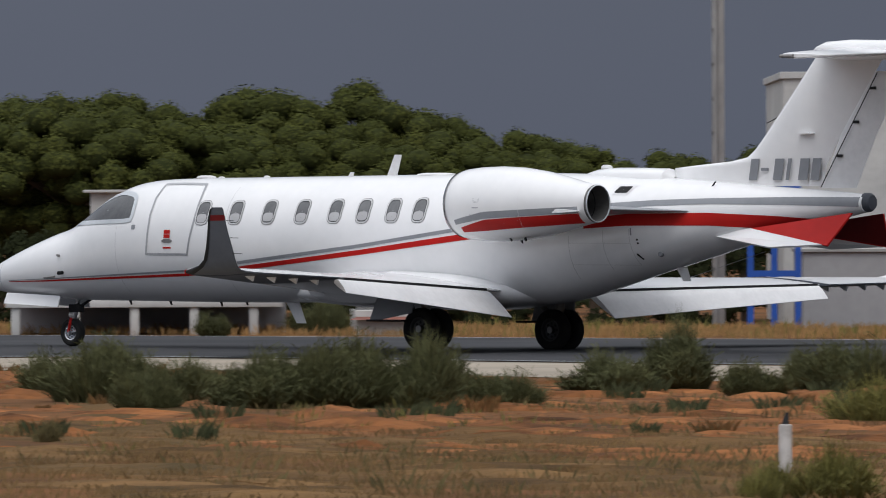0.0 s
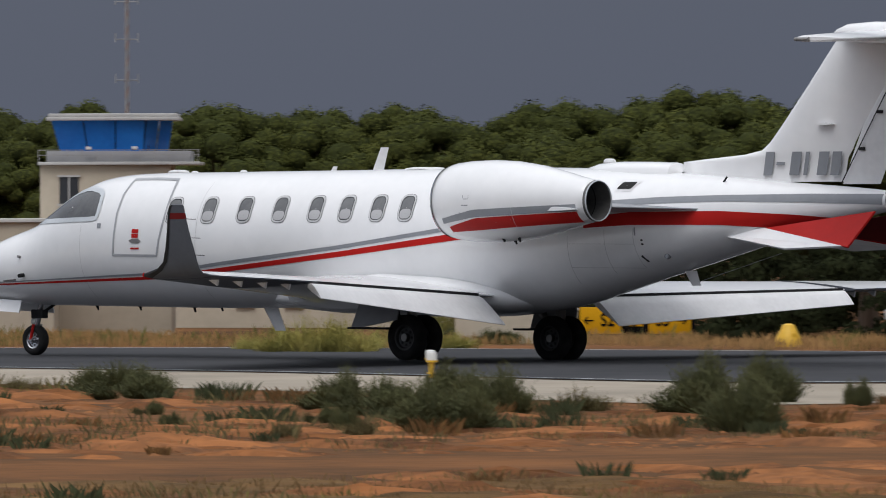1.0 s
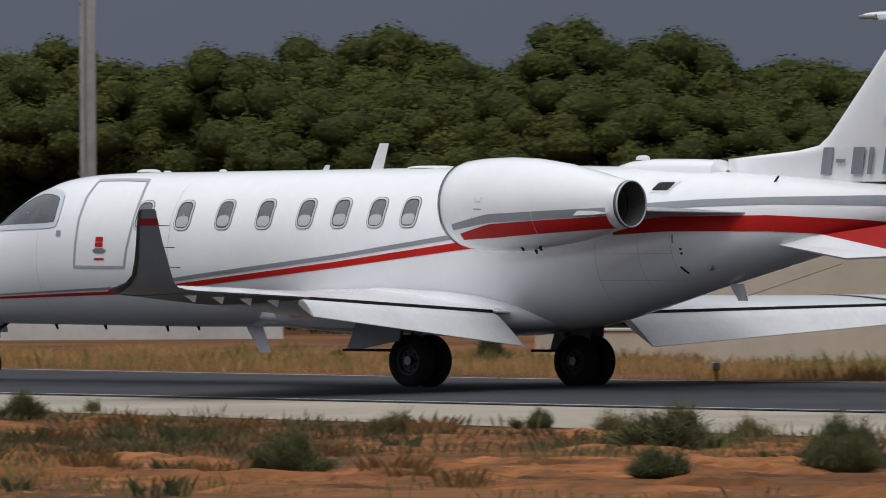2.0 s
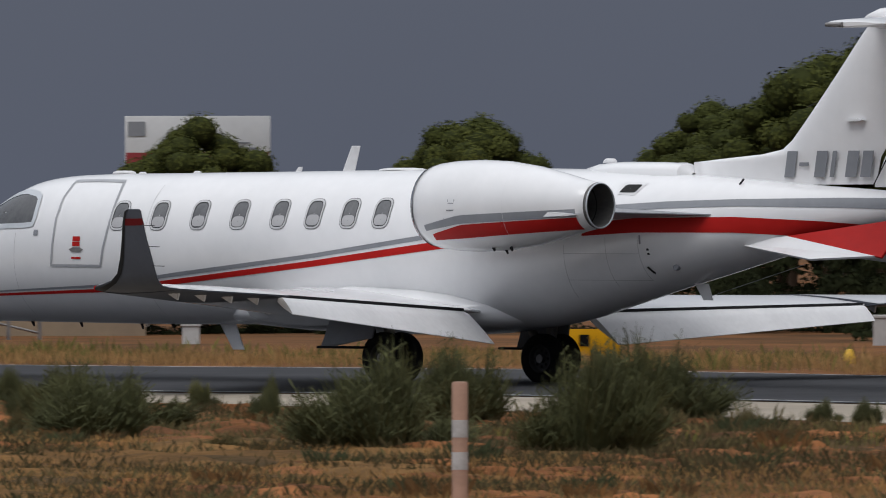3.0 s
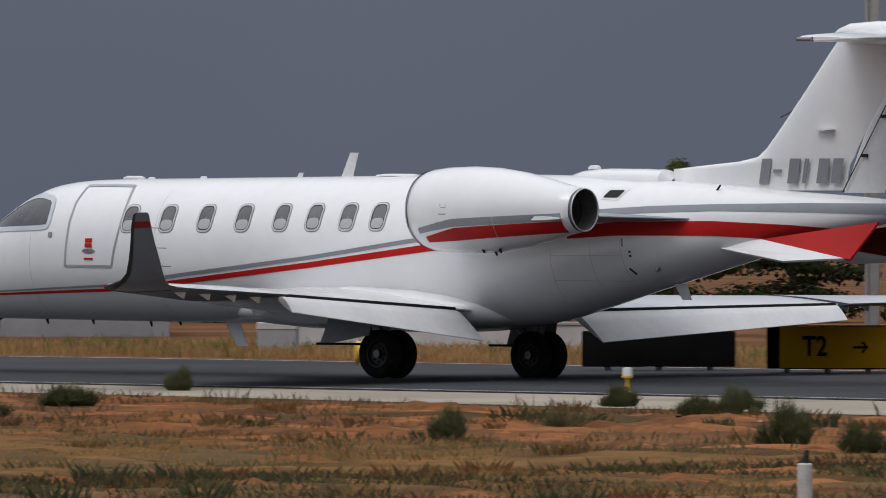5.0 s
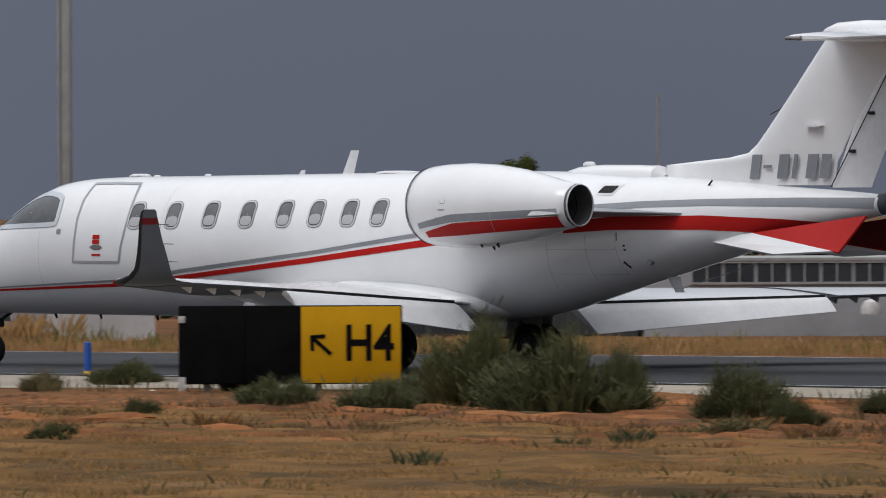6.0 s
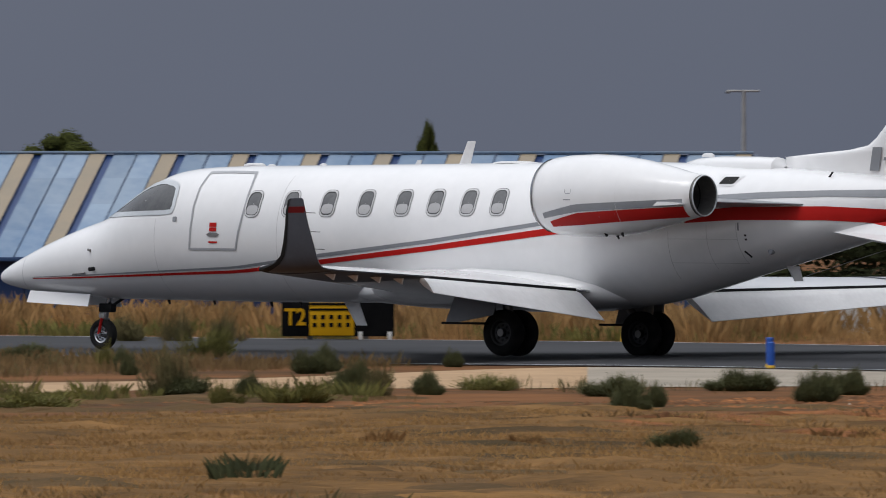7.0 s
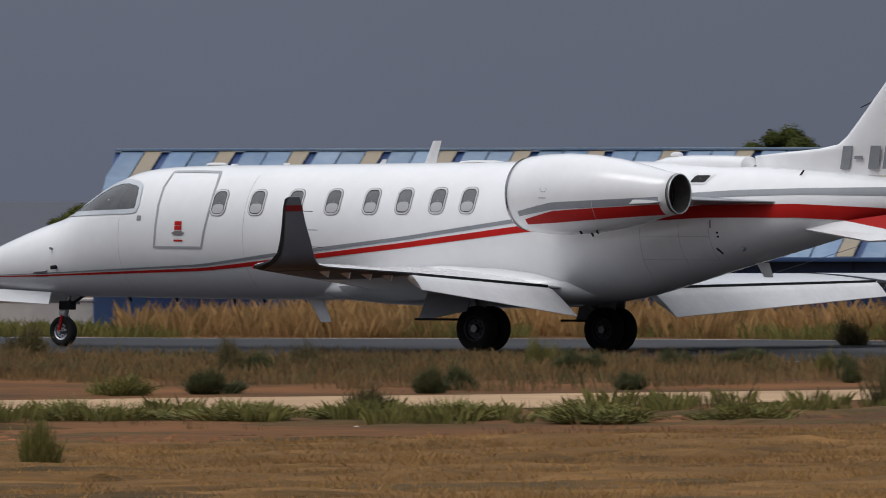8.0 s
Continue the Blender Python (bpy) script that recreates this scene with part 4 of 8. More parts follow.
for s in (1, -1):
    mg = part("main_gear", R((0.0, s * 1.42, 0.29), (0.05, s * 1.50, 0.95), 0.06, 0.075), DARK_METAL, jet, "stout main gear leg")
    part("axle", R((0.0, s * 1.20, 0.295), (0.0, s * 1.64, 0.295), 0.05), DARK_METAL, mg)
    part("trailing_link", R((0.0, s * 1.42, 0.30), (0.34, s * 1.46, 0.62), 0.05), DARK_METAL, mg)
    part("brake_hose", R((0.10, s * 1.56, 0.3), (0.2, s * 1.55, 0.8), 0.012), SEAL, mg)
    b = bmesh.new()
    q = [b.verts.new(p) for p in ((0.62, s * 1.70, 0.90), (-0.05, s * 1.70, 0.90), (0.02, s * 1.74, 0.52), (0.62, s * 1.74, 0.42), (0.80, s * 1.74, 0.42))]
    b.faces.new(q)
    r = bmesh.ops.extrude_face_region(b, geom=b.faces[:])
    bmesh.ops.translate(b, vec=(0, s * 0.025, 0), verts=[v for v in r["geom"] if isinstance(v, bmesh.types.BMVert)])
    part("gear_door", b, SILVER, mg, "grey gear door", smooth=False)
    part("gear_door_foot", B(0.18, 0.86, s * 1.62 - 0.10, s * 1.62 + 0.16, 0.395, 0.425, 0.01), SEAL, mg, "dark lower door edge")


# ---- ground, taxiway and concrete shoulder ----
FAR_EDGE = [(43.56, 63.67), (37.15, 73.10), (33.41, 77.58), (28.81, 82.56), (21.91, 87.16), (13.03, 102.83), (5.90, 108.38), (-0.61, 113.83), (-7.58, 120.17), (-20.16, 130.18), (-29.82, 134.09), (-36.15, 137.22), (-41.60, 138.51), (-47.68, 139.98), (-55.49, 138.99)]
NEAR_EDGE = [(33.80, 43.81), (29.47, 54.17), (25.88, 56.87), (23.24, 64.58), (18.65, 73.21), (11.05, 86.64), (5.02, 91.98), (-0.52, 96.77), (-6.42, 102.10), (-16.99, 110.47), (-25.68, 116.43), (-31.21, 119.57), (-35.76, 120.40), (-41.97, 124.55), (-49.71, 125.87)]
SHOULDER_IN = [(33.62, 43.45), (29.29, 53.75), (25.73, 56.45), (23.13, 64.23), (18.58, 72.91), (11.02, 86.35), (5.01, 91.69), (-0.52, 96.47), (-6.40, 101.78), (-16.94, 110.14), (-25.59, 116.07), (-31.10, 119.20), (-32.83, 117.93), (-34.19, 110.59), (-37.24, 106.58), (-39.97, 103.73)]
SHOULDER_OUT = [(28.71, 33.46), (26.11, 45.91), (22.06, 46.35), (20.14, 54.57), (16.52, 64.10), (10.12, 78.97), (4.71, 86.24), (-0.48, 88.74), (-5.97, 95.00), (-16.11, 104.98), (-24.10, 109.70), (-28.15, 108.67), (-29.63, 107.32), (-32.58, 105.86), (-34.98, 100.82), (-37.50, 98.12)]


def smooth_line(pts, extend0=0.0, extend1=0.0, per=8):
    p = [Vector(q) for q in pts]
    out = [p[0] + (p[0] - p[2]).normalized() * extend0] if extend0 else []
    for i in range(len(p) - 1):
        a, b, c, d = p[max(0, i - 1)], p[i], p[i + 1], p[min(len(p) - 1, i + 2)]
        for k in range(per):
            t = k / per
            out.append(0.5 * ((2 * b) + (c - a) * t + (2 * a - 5 * b + 4 * c - d) * t * t + (3 * b - a - 3 * c + d) * t ** 3))
    out.append(p[-1])
    if extend1:
        out.append(p[-1] + (p[-1] - p[-3]).normalized() * extend1)
    return out


def strip(name, side_a, side_b, z, material, label, category, cols=1, kind="structure"):
    grid = []
    for a, b in zip(side_a, side_b):
        grid.append([(a.x + (b.x - a.x) * j / cols, a.y + (b.y - a.y) * j / cols, z) for j in range(cols + 1)])
    ob = part(name, loft(grid, closed=False), material, None, smooth=False)
    return tagged(ob, label, category, kind=kind)


ground_bm = bmesh.new()
bmesh.ops.create_grid(ground_bm, x_segments=60, y_segments=60, size=3000)
ground = part("ground", ground_bm, EARTH, None, smooth=False)
tagged(ground, "dry reddish earth with sparse grass", "ground", kind="structure")
far_line, near_line = smooth_line(FAR_EDGE, 120, 160), smooth_line(NEAR_EDGE, 120, 160)
road = strip("taxiway", far_line, near_line, 0.012, ASPHALT, "dark asphalt taxiway with worn rubber marks", "taxiway", 6)
sh_in, sh_out = smooth_line(SHOULDER_IN, 120, 160), smooth_line(SHOULDER_OUT, 120, 160)
shoulder = strip("pavement", sh_in[:94], sh_out[:94], 0.008, CONCRETE, "pale worn concrete shoulder beside the taxiway", "pavement", 3)
strip("path", sh_in[93:], sh_out[93:], 0.008, SAND, "pale sandy service path leaving the shoulder", "path", 3)


def inset(line, other, d, w):
    a, b = [], []
    for p, q in zip(line, other):
        n = (q - p).normalized()
        a.append(p + n * d)
        b.append(p + n * (d + w))
    return a, b


for ln, ot in ((far_line, near_line), (near_line, far_line)):
    a, b = inset(ln, ot, 0.25, 0.18)
    tagged(strip("edge_line", a, b, 0.017, LINE, "worn white edge line painted on asphalt", "line marking"))


# ---- signs, lamps and markers beside the taxiway ----
def bars(bm, cells, y, t=0.008):
    for x0, x1, z0, z1 in cells:
        box(bm, x0, x1, y - t, y, z0, z1)
    return bm


def arrow_bm(s, turn):
    """A flat arrow that points to +x, turned in the sign's plane."""
    bm = bmesh.new()
    for quad in (((-0.5, -0.07), (0.42, -0.07), (0.42, 0.07), (-0.5, 0.07)), ((0.5, 0.0), (0.12, 0.40), (0.02, 0.30), (0.33, 0.0)), ((0.5, 0.0), (0.33, 0.0), (0.02, -0.30), (0.12, -0.40))):
        bm.faces.new([bm.verts.new((x * s, 0, z * s)) for x, z in quad])
    r = bmesh.ops.extrude_face_region(bm, geom=bm.faces[:])
    bmesh.ops.translate(bm, vec=(0, -0.006, 0), verts=[v for v in r["geom"] if isinstance(v, bmesh.types.BMVert)])
    bmesh.ops.rotate(bm, cent=(0, 0, 0), matrix=Matrix.Rotation(radians(-turn), 3, "Y"), verts=bm.verts)
    return bm


def sign(label, x, y, turn, w, h, panels, feet=2, depth=0.22, gap=0.06):
    """A lit guidance sign box; panels: (from, to, face material, text, text material, arrow turn, arrow at, text at)."""
    sg = thing("guidance_sign", label, "sign", at=pose(x, y, 0, 0, 0, turn))
    part("housing", B(-w / 2, w / 2, 0.0, depth, gap, h, 0.015), SIGN_BLACK, sg, "black sign housing")
    for k in range(feet):
        fx = -w / 2 + w * (k + 0.5) / feet
        part("foot", B(fx - 0.04, fx + 0.04, depth * 0.3, depth * 0.7, 0.0, gap + 0.01, 0.006), GREY_STEEL, sg, "steel foot")
    for a, b, face, text, ink, arrow, a_at, t_at in panels:
        x0, x1 = -w / 2 + a * w, -w / 2 + b * w
        if face is not None:
            pn = part("panel", B(x0 + 0.012, x1 - 0.012, -0.012, 0.004, gap + 0.012, h - 0.012, 0.004), face, sg, "sign face")
        else:
            pn = sg
        if text:
            lettering("lettering", text, (h - gap) * 0.64, ink, pn, pose(x0 + (x1 - x0) * t_at, -0.0155, (h + gap) / 2, 90, 0, 0) @ Matrix.Diagonal((0.82, 1, 1, 1)))
        if arrow is not None:
            ar = part("arrow", arrow_bm((h - gap) * 0.36, arrow), ink, pn, "painted arrow", smooth=False)
            ar.matrix_basis = Matrix.Translation((x0 + (x1 - x0) * a_at, -0.013, (h + gap) / 2))
    return sg


sign("black guidance sign with two yellow panels reading S2 and S3", 36.40, 88.80, -21.03, 1.768, 0.495, [(0, 0.37, YELLOW, "S2", SIGN_BLACK, 180, 0.22, 0.66), (0.38, 0.58, None, "T2", YELLOW, None, 0, 0.5), (0.59, 0.97, YELLOW, "S3", SIGN_BLACK, 0, 0.78, 0.34)], feet=3)
t2 = sign("black and yellow guidance sign reading T2", -41.46, 138.01, 17.21, 1.624, 0.596, [(0.0, 0.24, None, "T2", YELLOW, None, 0, 0.5), (0.24, 0.65, YELLOW, "", None, None, 0, 0)], feet=2)
w, h = 1.624, 0.596
bb = bmesh.new()
for k in range(2):
    box(bb, -0.25 * w, 0.14 * w, -0.022, -0.012, h * (0.86 - 0.13 * k), h * (0.91 - 0.13 * k))
for r in range(2):
    for k in range(5):
        box(bb, (-0.225 + 0.074 * k) * w, (-0.19 + 0.074 * k) * w, -0.022, -0.012, h * (0.52 - 0.19 * r), h * (0.62 - 0.19 * r))
part("runway_vacated_marks", bb, SIGN_BLACK, t2, "black lines and dashes", smooth=False)
for fx in (0.20, 0.46):
    part("white_foot", B(fx * w - 0.03, fx * w + 0.03, -0.03, 0.02, 0.0, 0.13, 0.005), POST_WHITE, t2, "white post foot")
sign("yellow guidance sign reading T2 with an arrow", -7.24, 117.92, 1.73, 1.548, 0.616, [(0.1, 1.0, YELLOW, "T2", SIGN_BLACK, 0, 0.75, 0.33)], feet=3)
sg = sign("yellow guidance sign half hidden behind a bush", 12.53, 111.42, -4.25, 1.244, 0.445, [(0.0, 1.0, YELLOW, "", None, None, 0, 0)], feet=3)
ww, hh = 1.244, 0.445
for u0, u1 in ((-0.38, -0.30), (-0.2, -0.08), (0.05, 0.16)):
    part("worn_lettering", bars(bmesh.new(), [(u0 * ww, u1 * ww, 0.45 * hh, 0.8 * hh)], -0.014), SIGN_BLACK, sg, "unreadable dark bar", smooth=False)
sign("plain black back of a guidance sign", -9.51, 119.27, 2.97, 1.981, 0.520, [], feet=3)
sign("plain black back of a guidance sign near the taxiway", 0.82, 91.83, -2.64, 1.730, 0.996, [], feet=3, depth=0.3)
slab = part("concrete_slab", B(-1.25, 1.25, -0.55, 0.75, -0.02, 0.045, 0.015), CONCRETE, None, smooth=False)
slab.matrix_basis = pose(0.72, 91.9, 0, 0, 0, -2.64)
tagged(slab, "low pale concrete slab under the black sign", "slab", kind="structure")
branch = thing("fallen_branch", "bleached dead branch lying before the black sign", "branch", at=pose(1.26, 90.64, 0.02, 0, 0, 8))
part("limb", R((-0.55, 0.0, 0.03), (0.10, 0.05, 0.07), 0.022, 0.03, 7), DEAD_WOOD, branch, "grey bare limb")
part("limb", R((0.10, 0.05, 0.07), (0.50, -0.02, 0.03), 0.03, 0.018, 7), DEAD_WOOD, branch, "grey bare limb")
for p0, p1 in (((-0.05, 0.03, 0.06), (-0.22, 0.0, 0.24)), ((0.02, 0.04, 0.07), (0.05, 0.0, 0.13)), ((0.18, 0.04, 0.06), (0.42, 0.1, 0.13)), ((-0.35, 0.0, 0.04), (-0.62, -0.1, 0.09))):
    part("twig", R(p0, p1, 0.016, 0.006, 6), DEAD_WOOD, branch, "bare twig")
h4 = sign("black and yellow guidance sign reading H4 with an arrow", -22.36, 108.22, 10.29, 2.505, 0.961, [(0.05, 0.30, SIGN_BLACK, "", None, None, 0, 0), (0.30, 0.54, SIGN_BLACK, "", None, None, 0, 0), (0.545, 1.0, YELLOW, "H4", SIGN_BLACK, 138, 0.20, 0.68)], feet=4, depth=0.28, gap=0.08)
w, h = 2.505, 0.961
for z0, z1 in ((0.0, 0.17), (0.80, 0.88)):
    part("white_band", B(-w / 2 - 0.002, -w / 2 + 0.075, -0.012, 0.03, z0 * h, z1 * h, 0.004), POST_WHITE, h4, "white band on the end post")


def edge_lamp(x, y, w, h):
    ob = thing("edge_lamp", "yellow taxiway edge lamp with a pale glass head", "lamp", "taxiway edge lamps", at=pose(x, y, 0.008))
    part("base", lathe([(0.0, w * 0.42), (h * 0.05, w * 0.42), (h * 0.07, w * 0.20), (h * 0.55, w * 0.22), (h * 0.60, w * 0.5), (h * 0.66, w * 0.5)], "Z", 16, cap=True), LIGHT_YELLOW, ob, "yellow stem")
    part("lens", lathe([(h * 0.66, w * 0.46), (h * 0.9, w * 0.44), (h * 0.97, w * 0.40), (h, w * 0.2)], "Z", 16, cap=True), LENS, ob, "pale glass head")


for spec in ((23.87, 60.71, 0.14, 0.31), (24.60, 62.97, 0.14, 0.29), (-8.71, 105.05, 0.13, 0.29), (22.46, 86.77, 0.12, 0.22), (-11.07, 121.37, 0.13, 0.29), (-48.31, 138.14, 0.14, 0.28)):
    edge_lamp(*spec)


def blue_marker(x, y, w, h):
    ob = thing("edge_marker", "slim blue taxiway edge marker with a yellow foot", "marker", "blue edge markers", at=pose(x, y, 0.006))
    part("tube", lathe([(h * 0.12, w * 0.5), (h * 0.97, w * 0.5), (h, w * 0.36)], "Z", 14, cap=True), BLUE, ob, "blue tube")
    part("foot", lathe([(0.0, w * 0.62), (h * 0.12, w * 0.5)], "Z", 14, cap=True), LIGHT_YELLOW, ob, "yellow foot")


for spec in ((-29.91, 119.15, 0.09, 0.32), (-26.99, 117.61, 0.09, 0.41), (-30.15, 119.98, 0.09, 0.36)):
    blue_marker(*spec)


def marker_post(x, y, w, h, tan, name="marker_post"):
    ob = thing(name, "faded orange and white marker post in the grass" if tan else "plain white marker post in the grass", "post", at=pose(x, y, 0))
    part("shaft", lathe([(-0.1, w * 0.5), (h * 0.985, w * 0.5), (h, w * 0.42)], "Z", 16, cap=True), POST_TAN if tan else POST_WHITE, ob, "round post")
    if tan:
        for a, b in ((0.40, 0.52), (0.62, 0.74)):
            part("white_band", lathe([(h * a, w * 0.512), (h * b, w * 0.512)], "Z", 16), POST_WHITE, ob, "white band")
    else:
        part("dark_cap", R((0, 0, h), (w * 0.15, 0, h + w * 0.9), w * 0.3, w * 0.12), SEAL, ob, "dark broken cap")


marker_post(5.02, 49.26, 0.10, 0.93, True)
marker_post(-3.78, 59.59, 0.09, 0.50, False)
marker_post(13.77, 3.15, 0.10, 0.37, False, "short_post")
marker_post(-13.58, 122.89, 0.10, 0.42, False, "thin_post")
marker_post(15.47, 101.43, 0.11, 0.30, False, "thin_post")
marker_post(31.40, 90.97, 0.10, 0.21, False, "thin_post")


def ground_cabinet(x, y, w, h, lying=False):
    ob = thing("equipment_cover", "rounded yellow equipment cover in the grass", "cover", at=pose(x, y, 0, 0, 0, 10))
    if lying:
        part("drum", lathe([(-w * 0.5, h * 0.30), (-w * 0.47, h * 0.46), (w * 0.45, h * 0.46), (w * 0.5, h * 0.3)], "X", 20, cap=True), LIGHT_YELLOW, ob, "yellow drum").matrix_basis = Matrix.Translation((0, 0, h * 0.52))
        part("cradle", B(-w * 0.4, w * 0.4, -h * 0.3, h * 0.3, 0, h * 0.2, 0.02), LIGHT_YELLOW, ob, "yellow cradle")
    else:
        part("dome", lathe([(0.0, w * 0.48), (h * 0.4, w * 0.44), (h * 0.7, w * 0.30), (h * 0.93, w * 0.22), (h, w * 0.1)], "Z", 18, cap=True), LIGHT_YELLOW, ob, "yellow hood")
        part("lug", B(-w * 0.1, w * 0.1, -w * 0.42, -w * 0.30, h * 0.35, h * 0.6, 0.01), LIGHT_YELLOW, ob, "bolted lug")


ground_cabinet(35.82, 80.70, 0.41, 0.33)
ground_cabinet(15.92, 108.91, 0.20, 0.19)
ground_cabinet(-37.13, 138.29, 0.33, 0.35)
ground_cabinet(-13.64, 123.35, 0.60, 0.34, True)


# ---- buildings, walls and masts behind the taxiway ----
def block(name, label, category, x, y, turn, w, h, depth, wall, roof=None, over=0.0, cap=0.0):
    ob = thing(name, label, category, at=pose(x, y, 0, 0, 0, turn))
    part("wall", B(-w / 2, w / 2, 0, depth, -0.1, h - cap, 0.01), wall, ob, smooth=False)
    if roof:
        part("roof", B(-w / 2 - over, w / 2 + over, -over, depth + over, h - cap, h, 0.01), roof, ob, smooth=False)
    return ob


def window(ob, x, z, w, h, glass=None, frame=None):
    wd = part("window", B(x - w / 2, x + w / 2, -0.02, 0.05, z - h / 2, z + h / 2), glass or DARK_GLASS, ob, "dark window", smooth=False)
    f = bmesh.new()
    box(f, x - w / 2 - 0.03, x + w / 2 + 0.03, -0.05, 0.0, z - h / 2 - 0.04, z - h / 2)
    box(f, x - w / 2 - 0.03, x + w / 2 + 0.03, -0.04, 0.0, z + h / 2, z + h / 2 + 0.03)
    box(f, x - 0.012, x + 0.012, -0.03, 0.0, z - h / 2, z + h / 2)
    part("window_frame", f, frame or PALE, wd, smooth=False)
    return wd


# white open carport
cx, cy, ct, cw, ch = 37.28, 74.49, -23.89, 4.46, 0.58
port = thing("carport", "low white carport with square posts and dark bays", "carport", at=pose(cx, cy, 0, 0, 0, ct))
part("beam", B(-cw / 2, cw / 2, 0, 0.5, ch - 0.13, ch, 0.01), PALE, port, "white beam")
part("back_wall", B(-cw / 2, cw / 2, 3.0, 3.2, 0, ch - 0.05, 0.01), GREY_WALL, port, "grey back wall")
part("roof", B(-cw / 2, cw / 2, 0.5, 3.2, ch - 0.06, ch - 0.01, 0.005), GREY_WALL, port)
for k in range(5):
    px = -cw / 2 + cw * (0.02 + 0.215 * k)
    part("post", B(px, px + 0.14, 0.04, 0.18, 0, ch - 0.13, 0.01), PALE, port, "square white post")
kiosk = block("kiosk", "white rendered kiosk with a flat roof", "kiosk", 40.70, 72.98, -23.89, 0.62, 0.54, 1.5, PALE, PALE, 0.08, 0.08)
hut = block("hut", "white hut with a low red tiled roof", "hut", 40.86, 72.53, -21.03, 1.33, 0.40, 2.0, PALE)
w, h = 1.326, 0.398
rb = loft([[(-w / 2 - 0.1, -0.2, h * 0.62), (w / 2 + 0.1, -0.2, h * 0.62)], [(-w * 0.15, 0.7, h * 1.15), (w * 0.3, 0.7, h * 1.15)], [(-w / 2 - 0.1, 2.1, h * 0.7), (w / 2 + 0.1, 2.1, h * 0.7)]], closed=False)
part("tiled_roof", rb, ROOF_RED, hut, "red tiled roof", smooth=False)
part("chimney_block", B(-w * 0.45, -w * 0.02, 0.5, 1.3, h * 0.6, h * 1.55, 0.02), PALE, hut, "white roof block")
part("chimney_block", B(w * 0.38, w * 0.46, 0.5, 1.0, h * 0.6, h * 2.0, 0.02), PALE, hut, "white chimney")
gate = block("gatehouse", "small white house with a flat overhanging roof among pines", "house", 40.09, 83.10, -23.89, 0.60, 2.37, 1.6, PALE, PALE, 0.12, 0.05)
window(gate, -0.1, 1.2, 0.18, 0.30)
whall = block("white_hall", "tall pale hall behind the trees", "hall", 53.86, 79.20, -23.89, 5.04, 4.38, 8, PALE, PALE, 0.05, 0.12)
ghall = block("grey_shed", "light grey shed with a flat roof", "shed", 51.72, 74.66, -23.89, 4.54, 1.33, 4, GREY_WALL, GREY_STEEL, 0.05, 0.06)
fx, fy, ft, fw, fh = 48.32, 73.98, -23.89, 0.79, 2.66
fr = thing("scaffold", "blue painted steel scaffold beside the shed", "scaffold", at=pose(fx, fy, 0, 0, 0, ft))
for k in range(3):
    part("column", B(-fw / 2 + fw * k / 2 - 0.05, -fw / 2 + fw * k / 2 + 0.05, 0, 0.1, 0, fh), BLUE, fr, smooth=False)
for z in (0.35, 0.62, 0.9):
    part("cross_beam", B(-fw / 2 - 0.05, fw / 2 + 0.05, 0.01, 0.09, fh * z - 0.05, fh * z + 0.05), BLUE, fr, smooth=False)

# cream terminal block, low wall and control tower
c_x, c_y, c_t, cream_w, c_h = 35.48, 102.99, -32.03, 5.13, 1.85
cream = block("terminal_block", "cream rendered two-storey block with small windows", "building", c_x, c_y, c_t, cream_w, c_h, 3.2, CREAM, PALE, 0.08, 0.08)
w, h = cream_w, c_h
for k in range(5):
    for z in (0.89, 0.45):
        window(cream, -w / 2 + 1.606 + k * 0.845, z, 0.27, 0.14, DULL_PANE)
window(cream, w / 2 - 0.95, 0.85, 0.22, 0.42, DULL_PANE)
block("garden_wall", "low cream wall between block and pines", "wall", 33.20, 85.12, -21.03, 1.79, 0.52, 0.25, CREAM, PALE, 0.02, 0.04)
lowwall = block("garden_wall", "long low cream wall with patches of weeds", "wall", 27.10, 101.86, -14.94, 6.90, 0.42, 0.25, CREAM, PALE, 0.03, 0.04)
annex = block("annex", "cream single-storey annex beside the tower", "building", 26.58, 94.96, -18.28, 4.52, 1.85, 5, CREAM, PALE, 0.06, 0.06)
window(annex, 1.6, 1.0, 0.4, 0.35)
tx, ty, tt, tw, th = 30.05, 95.92, -18.28, 2.07, 2.91
tower = thing("control_tower", "cream control tower with a blue glazed cab and flat roof", "control tower", at=pose(tx, ty, 0, 0, 0, tt))
part("shaft", B(-tw / 2, tw / 2, 0, tw, 0, th - 0.22, 0.015), CREAM, tower, "cream rendered shaft")
part("gallery", B(-tw / 2 - 0.03, tw / 2 + 0.45, -0.1, tw + 0.3, th - 0.22, th - 0.17, 0.008), PALE, tower, "gallery slab")
rail = bmesh.new()
for k in range(12):
    x = -tw / 2 - 0.02 + (tw + 0.44) * k / 11
    box(rail, x - 0.006, x + 0.006, -0.09, -0.078, th - 0.17, th + 0.02)
for z in (0.0, -0.08):
    box(rail, -tw / 2 - 0.03, tw / 2 + 0.45, -0.092, -0.076, th + 0.01 + z, th + 0.02 + z)
part("railing", rail, GREY_STEEL, tower, "thin gallery railing", smooth=False)
part("parapet", B(-tw / 2 + 0.1, tw / 2 + 0.3, 0.05, tw, th - 0.17, th - 0.0, 0.006), GREY_WALL, tower, "grey parapet")
cw2, ch2 = 1.692, 0.481
cab_x = 0.116
